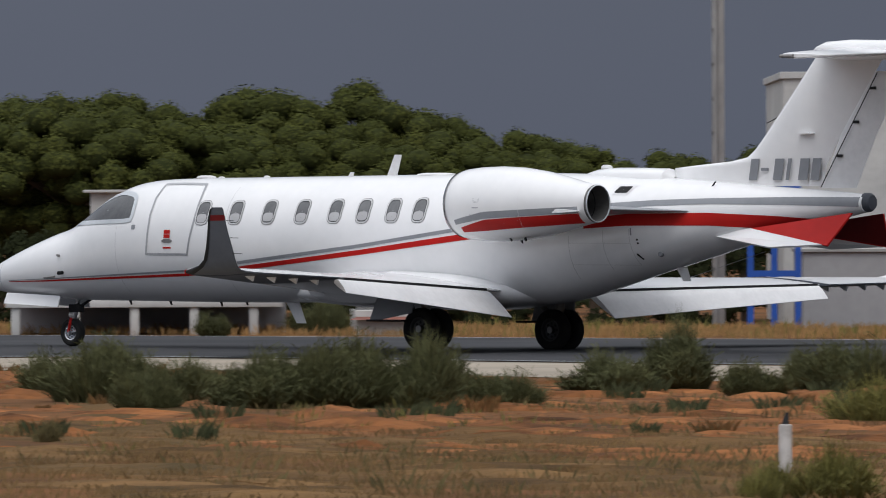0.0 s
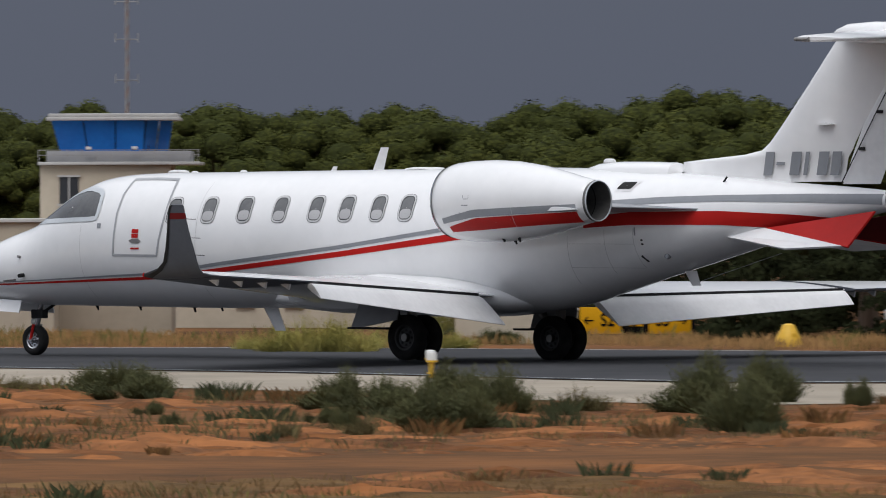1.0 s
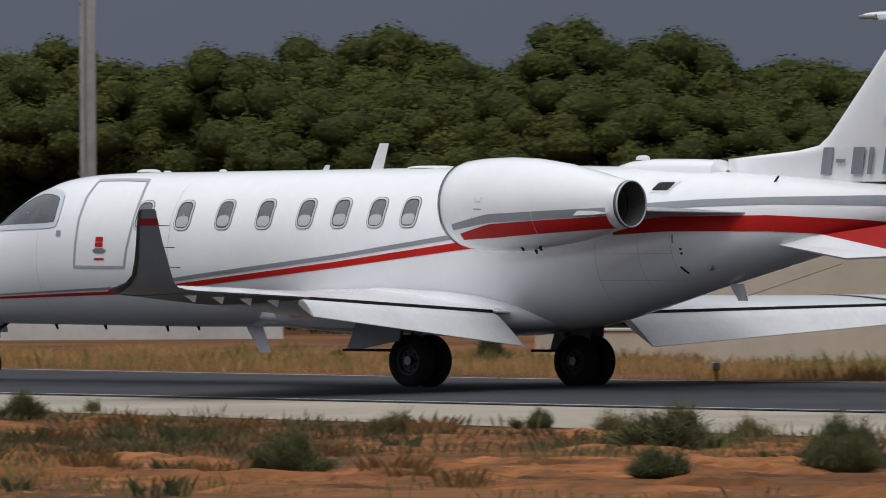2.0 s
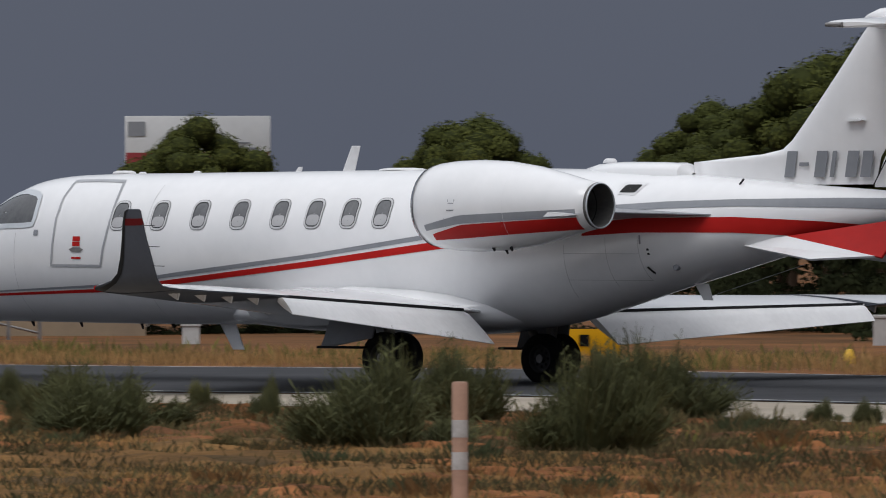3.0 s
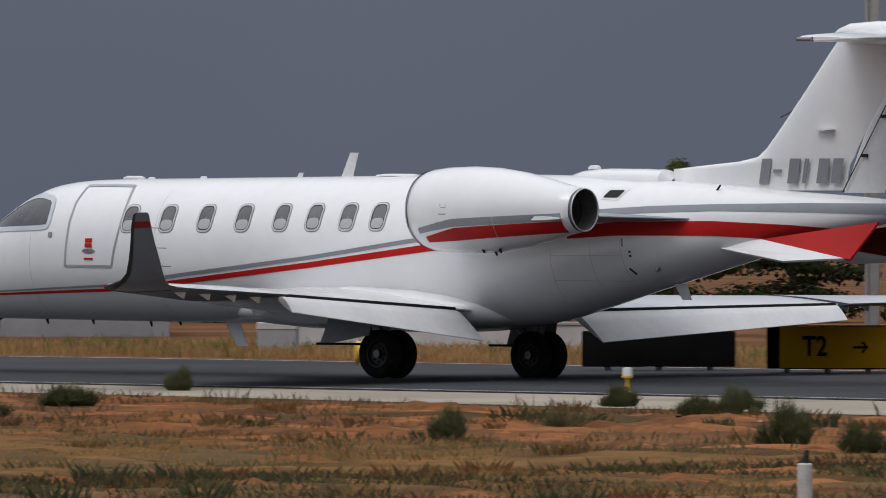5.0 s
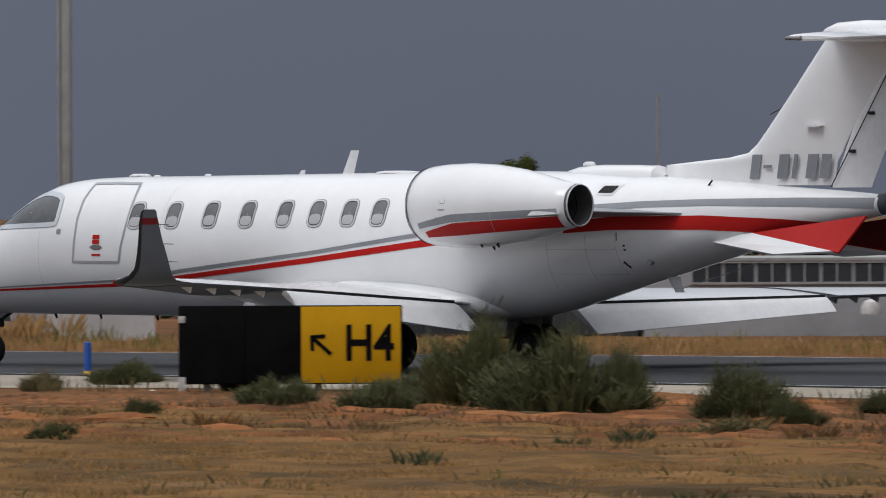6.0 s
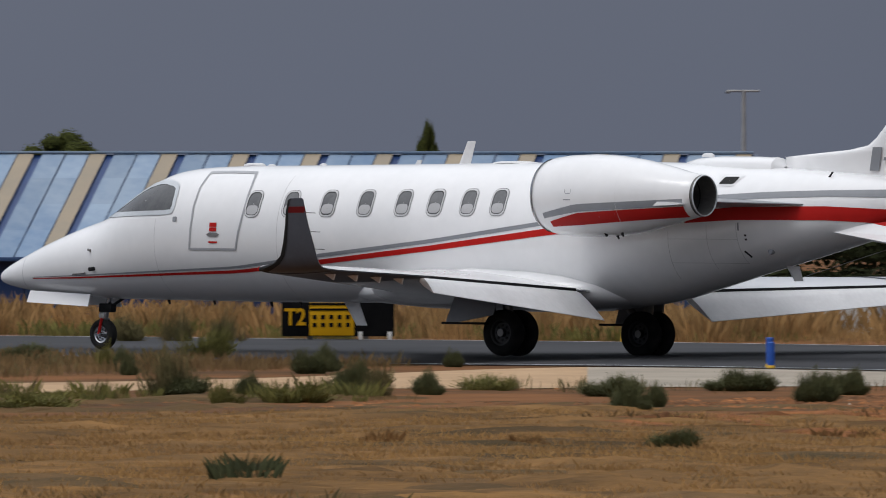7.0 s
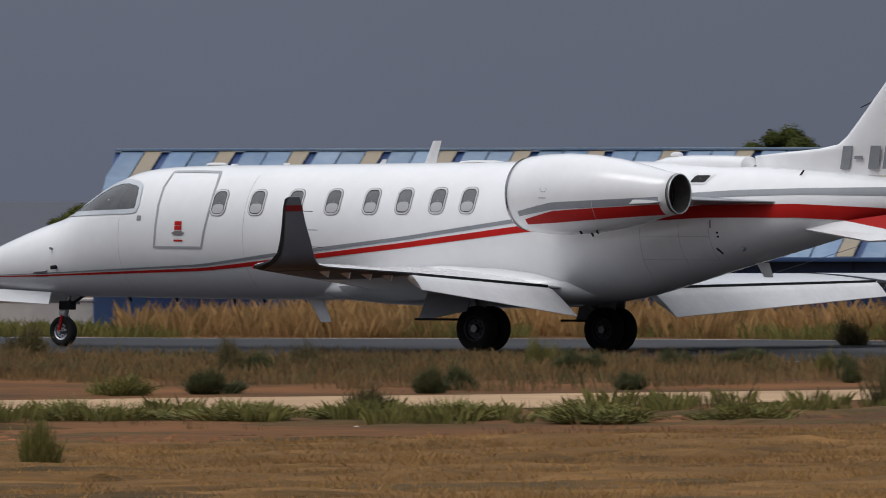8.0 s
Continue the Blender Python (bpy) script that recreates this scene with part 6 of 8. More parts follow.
k = 0
for spec in (
    (45.46, 100.41, 4.28, 1),
    (47.84, 99.36, 4.05, 1),
    (48.93, 98.88, 4.25, 1),
    (50.12, 98.35, 4.40, 1),
    (51.06, 97.94, 4.40, 1),
    (51.70, 97.65, 4.09, 1),
    (52.79, 97.16, 3.78, 1),
    (53.98, 96.64, 3.54, 1),
    (54.87, 96.24, 3.43, 1),
    (40.37, 89.54, 3.85, 1),
    (41.57, 89.01, 3.92, 1),
    (42.49, 88.60, 3.86, 1),
    (43.59, 88.11, 3.60, 1),
    (44.70, 87.62, 3.49, 1),
    (45.71, 87.18, 3.39, 1),
    (46.63, 86.77, 3.34, 1),
    (47.55, 86.36, 3.41, 1),
    (48.38, 85.99, 3.18, 1),
    (49.39, 85.54, 3.10, 1),
    (50.22, 85.18, 3.07, 1),
    (51.87, 84.44, 3.09, 1),
    (52.70, 84.08, 3.09, 1),
    (37.70, 115.16, 3.88, 1),
    (39.25, 114.60, 3.82, 1),
    (40.49, 114.15, 3.67, 1),
    (41.83, 113.66, 3.77, 1),
    (42.86, 113.29, 3.87, 1),
    (43.79, 112.95, 3.93, 1),
    (44.82, 112.58, 4.06, 1),
    (45.75, 112.24, 4.08, 1),
    (47.09, 111.76, 4.14, 1),
    (48.12, 111.38, 4.19, 1),
    (49.25, 110.97, 4.36, 1),
    (50.28, 110.60, 4.40, 1),
    (51.21, 110.26, 4.36, 1),
    (52.24, 109.89, 4.14, 1),
    (34.47, 102.50, 3.23, 1),
    (35.71, 102.05, 3.33, 1),
    (36.95, 101.60, 3.18, 1),
    (38.19, 101.15, 3.26, 1),
    (39.23, 100.77, 3.27, 1),
    (40.18, 100.43, 3.32, 1),
    (41.14, 100.08, 3.22, 1),
    (42.18, 99.70, 3.37, 1),
    (43.23, 99.32, 3.27, 1),
    (44.18, 98.98, 3.35, 1),
    (45.23, 98.60, 3.27, 1),
    (46.28, 98.22, 3.29, 1),
    (35.01, 133.28, 4.46, 1),
    (35.63, 133.09, 4.20, 1),
    (36.51, 132.83, 4.65, 1),
    (37.34, 132.57, 4.36, 1),
    (38.01, 132.36, 3.76, 1),
    (38.94, 132.08, 3.75, 1),
    (39.98, 131.76, 4.07, 1),
    (41.85, 131.19, 4.10, 1),
    (42.88, 130.88, 4.01, 1),
    (44.02, 130.53, 3.98, 1),
    (46.30, 129.83, 4.08, 1),
    (32.61, 122.51, 3.47, 1),
    (33.58, 122.21, 3.61, 1),
    (34.65, 121.89, 3.51, 1),
    (35.71, 121.56, 3.30, 1),
    (39.10, 120.53, 3.42, 1),
    (40.07, 120.23, 3.33, 1),
    (41.23, 119.88, 3.45, 1),
    (28.52, 143.95, 5.20, 1),
    (29.86, 143.63, 5.40, 1),
    (31.50, 143.23, 4.97, 1),
    (33.04, 142.85, 5.42, 1),
    (34.48, 142.50, 5.33, 1),
    (35.82, 142.18, 4.80, 1),
    (36.64, 141.98, 4.65, 1),
    (38.08, 141.63, 4.82, 1),
    (39.11, 141.38, 4.81, 1),
    (40.03, 141.16, 4.26, 1),
    (26.35, 132.12, 4.11, 1.05),
    (27.20, 131.92, 4.01, 1.05),
    (28.25, 131.66, 4.25, 1.05),
    (29.40, 131.38, 4.24, 1.05),
    (30.54, 131.11, 4.28, 1.05),
    (31.59, 130.85, 4.23, 1.05),
    (32.64, 130.60, 3.97, 1.05),
    (33.59, 130.37, 3.82, 1.05),
    (34.54, 130.14, 3.72, 1.05),
    (35.59, 129.88, 3.76, 1.05),
    (36.54, 129.65, 3.65, 1.05),
    (25.90, 138.41, 4.92, 1),
    (24.51, 138.74, 4.57, 1),
    (23.13, 139.08, 4.99, 1),
    (21.74, 139.42, 4.69, 1),
    (20.35, 139.75, 4.91, 1),
    (19.56, 151.29, 4.04, 1),
    (20.74, 151.16, 4.15, 1),
    (21.51, 151.07, 4.28, 1),
    (22.54, 150.95, 4.95, 1),
    (23.36, 150.86, 5.04, 1),
    (24.28, 150.76, 5.06, 1),
    (25.10, 150.66, 4.85, 1),
    (26.54, 150.50, 4.75, 1),
    (27.97, 150.33, 4.90, 1),
    (29.20, 150.19, 4.65, 1),
    (18.02, 141.40, 3.17, 1),
    (19.18, 141.27, 3.32, 1),
    (20.24, 141.15, 3.41, 1),
    (21.29, 141.03, 3.80, 1),
    (22.25, 140.92, 3.90, 1),
    (23.22, 140.81, 3.71, 1),
    (24.47, 140.66, 3.71, 1),
    (25.81, 140.51, 3.80, 1),
    (14.18, 140.83, 3.69, 1),
    (9.36, 139.37, 3.61, 1),
    (4.06, 145.34, 2.77, 0.8),
    (4.54, 145.30, 2.79, 0.8),
    (-11.82, 152.44, 2.90, 0.9),
    (-1.87, 149.00, 2.93, 0.8),
    (-11.92, 153.83, 2.90, 0.7),
    (-29.18, 157.42, 2.95, 0.7),
    (-47.82, 162.76, 3.43, 0.2),
    (-53.83, 160.90, 3.17, 1),
    (-66.16, 159.40, 2.04, 1),
):
    if not before_block(*spec[:2]):
        pine(*spec[:3], spec[3], k)
    k += 1


# Near-black filler foliage, added to darken gaps under trees and hide bare ground.
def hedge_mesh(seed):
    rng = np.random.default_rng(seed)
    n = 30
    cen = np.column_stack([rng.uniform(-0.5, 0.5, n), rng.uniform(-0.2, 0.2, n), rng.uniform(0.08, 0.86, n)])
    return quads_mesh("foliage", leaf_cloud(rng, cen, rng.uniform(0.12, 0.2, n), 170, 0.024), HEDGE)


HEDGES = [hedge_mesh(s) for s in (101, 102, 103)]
k = 0
for spec in (
    (36.72, 84.59, -23.89, 1.18, 1.92),
    (38.15, 85.05, -23.89, 1.18, 1.78),
    (39.60, 85.50, -23.89, 1.19, 1.86),
    (39.95, 83.16, -23.89, 1.18, 1.72),
    (41.40, 83.61, -23.89, 1.18, 1.81),
    (42.87, 84.05, -23.89, 1.19, 1.89),
    (43.17, 81.73, -23.89, 1.18, 1.75),
    (44.65, 82.17, -23.89, 1.18, 1.83),
    (46.13, 82.60, -23.89, 1.19, 1.69),
    (46.40, 80.30, -23.89, 1.18, 1.78),
    (47.89, 80.73, -23.89, 1.18, 1.86),
    (49.40, 81.16, -23.89, 1.19, 1.72),
    (49.63, 78.87, -23.89, 1.18, 1.80),
    (34.62, 93.93, -19.95, 1.14, 1.83),
    (36.02, 94.48, -19.95, 1.15, 1.69),
    (37.43, 95.04, -19.95, 1.16, 1.77),
    (37.85, 92.76, -19.95, 1.14, 1.64),
    (39.27, 93.31, -19.95, 1.15, 1.72),
    (40.70, 93.85, -19.95, 1.16, 1.81),
    (41.08, 91.59, -19.95, 1.14, 1.68),
    (42.51, 92.13, -19.95, 1.15, 1.76),
    (43.97, 92.66, -19.95, 1.16, 1.62),
    (44.30, 90.41, -19.95, 1.14, 1.71),
    (27.93, 114.52, -16.98, 1.15, 1.88),
    (29.26, 115.16, -16.98, 1.15, 1.74),
    (30.61, 115.79, -16.98, 1.16, 1.82),
    (31.21, 113.52, -16.98, 1.15, 1.68),
    (32.57, 114.15, -16.98, 1.15, 1.76),
    (33.94, 114.78, -16.98, 1.16, 1.84),
    (19.17, 128.71, -13.62, 1.25, 1.96),
    (20.55, 129.40, -13.62, 1.26, 1.82),
    (21.94, 130.10, -13.62, 1.27, 1.89),
    (22.83, 127.82, -13.62, 1.25, 1.76),
    (24.23, 128.51, -13.62, 1.26, 1.83),
    (25.64, 129.20, -13.62, 1.27, 1.91),
    (26.48, 126.94, -13.62, 1.25, 1.77),
    (27.90, 127.62, -13.62, 1.26, 1.85),
    (29.34, 128.30, -13.62, 1.27, 1.70),
    (30.14, 126.05, -13.62, 1.25, 1.78),
    (31.58, 126.73, -13.62, 1.26, 1.86),
    (33.05, 127.40, -13.62, 1.27, 1.72),
    (33.79, 125.16, -13.62, 1.25, 1.80),
    (35.26, 125.84, -13.62, 1.26, 1.65),
    (8.48, 138.46, -6.53, 1.18, 0.93),
    (9.72, 139.32, -6.53, 1.19, 0.79),
    (10.97, 140.18, -6.53, 1.19, 0.87),
    (11.99, 138.05, -6.53, 1.18, 0.75),
    (13.25, 138.92, -6.53, 1.19, 0.83),
    (14.53, 139.78, -6.53, 1.19, 0.91),
    (15.50, 137.65, -6.53, 1.18, 0.79),
    (16.78, 138.51, -6.53, 1.19, 0.87),
    (17.69, 137.41, -6.53, 1.26, 2.54),
    (19.07, 138.26, -6.53, 1.27, 2.41),
    (20.48, 139.10, -6.53, 1.28, 2.50),
    (21.44, 136.98, -6.53, 1.26, 2.36),
    (22.85, 137.82, -6.53, 1.27, 2.45),
    (24.28, 138.67, -6.53, 1.28, 2.54),
    (25.20, 136.55, -6.53, 1.26, 2.40),
    (26.64, 137.39, -6.53, 1.27, 2.49),
    (8.87, 138.96, -4.25, 1.26, 1.25),
    (10.20, 139.86, -4.25, 1.27, 1.12),
    (11.55, 140.76, -4.25, 1.28, 1.19),
    (12.65, 138.68, -4.25, 1.26, 1.07),
    (14.01, 139.58, -4.25, 1.27, 1.15),
    (15.39, 140.48, -4.25, 1.28, 1.22),
    (16.43, 138.39, -4.25, 1.26, 1.10),
    (17.82, 139.29, -4.25, 1.27, 1.18),
    (19.22, 140.19, -4.25, 1.28, 1.04),
    (20.21, 138.11, -4.25, 1.26, 1.13),
    (10.87, 139.68, -2.64, 1.04, 1.19),
    (11.99, 140.63, -2.64, 1.05, 1.06),
    (13.12, 141.58, -2.64, 1.05, 1.13),
    (13.98, 139.53, -2.64, 1.04, 1.01),
    (-6.62, 154.23, 4.37, 0.97, 1.29),
    (-5.69, 155.30, 4.37, 0.97, 1.15),
    (-2.68, 163.88, -4.25, 2.17, 2.07),
    (-0.52, 164.73, -4.25, 2.18, 1.92),
    (1.67, 165.57, -4.25, 2.19, 2.01),
    (3.81, 163.40, -4.25, 2.17, 1.86),
    (6.01, 164.24, -4.25, 2.18, 1.95),
    (-21.51, 169.96, 2.97, 2.36, 2.07),
    (-19.27, 171.07, 2.97, 2.38, 1.91),
    (-16.99, 172.19, 2.97, 2.39, 2.01),
    (-14.43, 170.32, 2.97, 2.36, 1.85),
    (-12.14, 171.45, 2.97, 2.38, 1.95),
    (-9.82, 172.57, 2.97, 2.39, 2.05),
    (-7.34, 170.69, 2.97, 2.36, 1.89),
    (-5.01, 171.82, 2.97, 2.38, 1.99),
    (-2.65, 172.94, 2.97, 2.39, 1.83),
    (-0.26, 171.06, 2.97, 2.36, 1.93),
    (2.12, 172.19, 2.97, 2.38, 2.03),
    (-47.79, 173.35, 10.29, 2.46, 2.11),
    (-45.63, 174.76, 10.29, 2.48, 1.95),
    (-43.44, 176.17, 10.29, 2.49, 2.04),
    (-40.52, 174.67, 10.29, 2.46, 1.88),
    (-38.31, 176.09, 10.29, 2.48, 1.97),
    (-36.08, 177.51, 10.29, 2.49, 2.06),
    (-33.25, 175.99, 10.29, 2.46, 1.90),
    (-31.00, 177.42, 10.29, 2.48, 1.99),
    (-28.72, 178.85, 10.29, 2.49, 1.83),
    (-25.97, 177.31, 10.29, 2.46, 1.92),
    (-23.69, 178.75, 10.29, 2.48, 2.01),
    (-60.87, 174.37, 16.08, 2.65, 2.02),
    (-58.65, 176.04, 16.08, 2.67, 1.86),
    (-56.41, 177.73, 16.08, 2.68, 1.96),
    (-53.23, 176.57, 16.08, 2.65, 1.80),
    (-50.97, 178.26, 16.08, 2.67, 1.89),
    (-48.68, 179.96, 16.08, 2.68, 1.99),
    (-45.59, 178.77, 16.08, 2.65, 1.83),
    (-43.29, 180.47, 16.08, 2.67, 1.93),
    (-40.95, 182.19, 16.08, 2.68, 1.77),
    (45.91, 108.96, -23.89, 2.84, 2.03),
    (48.87, 108.74, -23.89, 2.85, 1.86),
    (51.86, 108.51, -23.89, 2.87, 1.95),
    (53.69, 105.51, -23.89, 2.84, 1.78),
    (56.70, 105.27, -23.89, 2.85, 1.88),
    (59.73, 105.02, -23.89, 2.87, 1.97),
    (61.48, 102.06, -23.89, 2.84, 1.80),
    (64.53, 101.80, -23.89, 2.85, 1.89),
    (30.29, 135.86, -18.28, 3.03, 2.04),
    (33.40, 135.88, -18.28, 3.05, 1.87),
    (36.54, 135.90, -18.28, 3.06, 1.96),
    (38.92, 133.01, -18.28, 3.03, 1.80),
    (42.07, 133.02, -18.28, 3.05, 1.89),
    (45.27, 133.02, -18.28, 3.06, 1.98),
    (47.54, 130.16, -18.28, 3.03, 1.82),
    (50.75, 130.15, -18.28, 3.05, 1.91),
    (53.99, 130.14, -18.28, 3.06, 1.74),
    (2.24, 167.36, -6.53, 3.37, 2.07),
    (5.62, 167.98, -6.53, 3.39, 1.92),
    (9.04, 168.59, -6.53, 3.41, 2.02),
    (12.28, 166.21, -6.53, 3.37, 1.86),
    (15.72, 166.82, -6.53, 3.39, 1.96),
    (19.19, 167.43, -6.53, 3.41, 2.07),
    (22.32, 165.06, -6.53, 3.37, 1.91),
    (25.81, 165.67, -6.53, 3.39, 2.01),
):
    k += 1
    if before_block(*spec[:2]):
        continue
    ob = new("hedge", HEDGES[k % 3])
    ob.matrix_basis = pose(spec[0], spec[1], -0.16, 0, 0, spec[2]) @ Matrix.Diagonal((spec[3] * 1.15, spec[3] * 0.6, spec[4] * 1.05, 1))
    tagged(ob, "dense near-black filler foliage below and behind the trees", "undergrowth", "undergrowth under the pines")


# tall silver-leaved tree pair
def poplar(x, y, z, w, seed):
    rng = np.random.default_rng(seed)
    ob = thing("poplar_tree", "slender grey-green poplar with thin wind-blown twigs", "tree", at=pose(x, y, 0))
    tr = R((0, 0, -0.05), (0.02, 0, z * 0.9), 0.06, 0.012, 9)
    cen, rad = [], []
    for k in range(300):
        f = rng.uniform(0.15, 1.0) ** 0.8
        a = rng.uniform(0, 6.28)
        q = w * 0.66 * (1.04 - f) ** 0.85 * rng.uniform(0.3, 1.0)
        c = Vector((q * math.cos(a), q * math.sin(a), z * f))
        rod(tr, (0.01, 0, max(0.1, c.z - q * 1.3)), c, 0.012, 0.004, 5)
        cen.append(c)
        rad.append(rng.uniform(0.07, 0.17) * (1.3 - 0.75 * f))
    tp = part("trunk", tr, BARK, ob)
    cr = new("crown", quads_mesh("crown", leaf_cloud(rng, np.array(cen), np.array(rad), 110, 0.019, 1.5), POPLAR))
    cr.parent = ob


for i, spec in enumerate(((0.34, 134.17, 4.97, 3.712), (1.23, 135.13, 4.16, 3.917))):
    poplar(*spec, 40 + i)


def broom_mesh(seed, n=1700):
    """A bush of fine, loose, upright stems, one metre wide and high."""
    rng = np.random.default_rng(seed)
    m = 11
    lobes = np.column_stack([rng.normal(0, 0.19, m), rng.normal(0, 0.19, m)])
    lh = rng.uniform(0.42, 0.88, m) * (1.05 - 0.9 * np.minimum(0.45, np.linalg.norm(lobes, axis=1)))
    li = rng.integers(0, m, n)
    a = rng.uniform(0, 6.28, n)
    f = np.sqrt(rng.random(n))
    ring = np.stack([np.cos(a), np.sin(a)], 1)
    foot = lobes[li] * 0.85 + ring * (0.10 * f)[:, None]
    tip = lobes[li] * 1.1 + ring * (0.20 * f * rng.uniform(0.5, 1.5, n))[:, None] + rng.normal(0, 0.03, (n, 2)) + np.array([0.04, 0.0])
    h = lh[li] * (1 - 0.45 * f * f) * rng.uniform(0.35, 1.2, n)
    wa = rng.uniform(0, np.pi, n)
    wv = np.stack([np.cos(wa), np.sin(wa)], 1) * 0.0046
    z = np.zeros(n)
    mid = foot * 0.5 + tip * 0.5
    quad = []
    for lo, hi, z0, z1, s0, s1 in ((foot, mid, z - 0.02, h * 0.6, 1.0, 1.2), (mid, tip, h * 0.6, h, 1.2, 0.2)):
        quad.append(np.stack([np.column_stack([lo - wv * s0, z0]), np.column_stack([lo + wv * s0, z0]), np.column_stack([hi + wv * s1, z1]), np.column_stack([hi - wv * s1, z1])], 1).reshape(-1, 3))
    for rep_ in range(2):
        t = rng.uniform(0.2, 0.98, n)
        b0 = foot + (tip - foot) * t[:, None]
        out = b0 + rng.normal(0, 0.04, (n, 2))
        zz = h * t
        up = rng.uniform(0.03, 0.09, n)
        quad.append(np.stack([np.column_stack([b0 - wv * 0.6, zz]), np.column_stack([b0 + wv * 0.6, zz]), np.column_stack([out + wv * 0.5, zz + up]), np.column_stack([out - wv * 0.5, zz + up * 1.2])], 1).reshape(-1, 3))
    return np.concatenate(quad[:2]), np.concatenate(quad[2:])


def bush_pair(seed, n, mat):
    st_v, tw_v = broom_mesh(seed, n)
    return quads_mesh("bush_stems", st_v, mat), quads_mesh("bush_twigs", tw_v, mat)


BUSH = [bush_pair(60 + k, 3200, BROOM) for k in range(5)]
BUSH_GREEN = [bush_pair(80 + k, 1000, WEED) for k in range(2)]
BUSH_GOLD = [bush_pair(85 + k, 500, GOLD_WEED) for k in range(2)]
BUSH_DRY = [bush_pair(90 + k, 600, SCRUB) for k in range(2)]


def bush(x, y, w, h, k, kind="broom"):
    meshes, label = {"broom": (BUSH, "grey-green broom bush growing in dry earth"), "green": (BUSH_GREEN, "fresh green weed clump growing in dry earth"), "gold": (BUSH_GOLD, "tall yellow-green weed clump on the verge"), "dry": (BUSH_DRY, "half-dry brown scrub clump in the grass")}[kind]
    ob = new("bush")
    ob.empty_display_size = 0.3
    for nm, me in zip(("foliage", "brush"), meshes[k % len(meshes)]):
        p = new(nm, me)
        p.parent = ob
    ob.matrix_basis = pose(x, y, 0, 0, 0, 71 * k) @ Matrix.Diagonal((w * 1.12, w * 1.12, h * 1.42, 1))
    return tagged(ob, label, "bush", "bushes beside the taxiway")


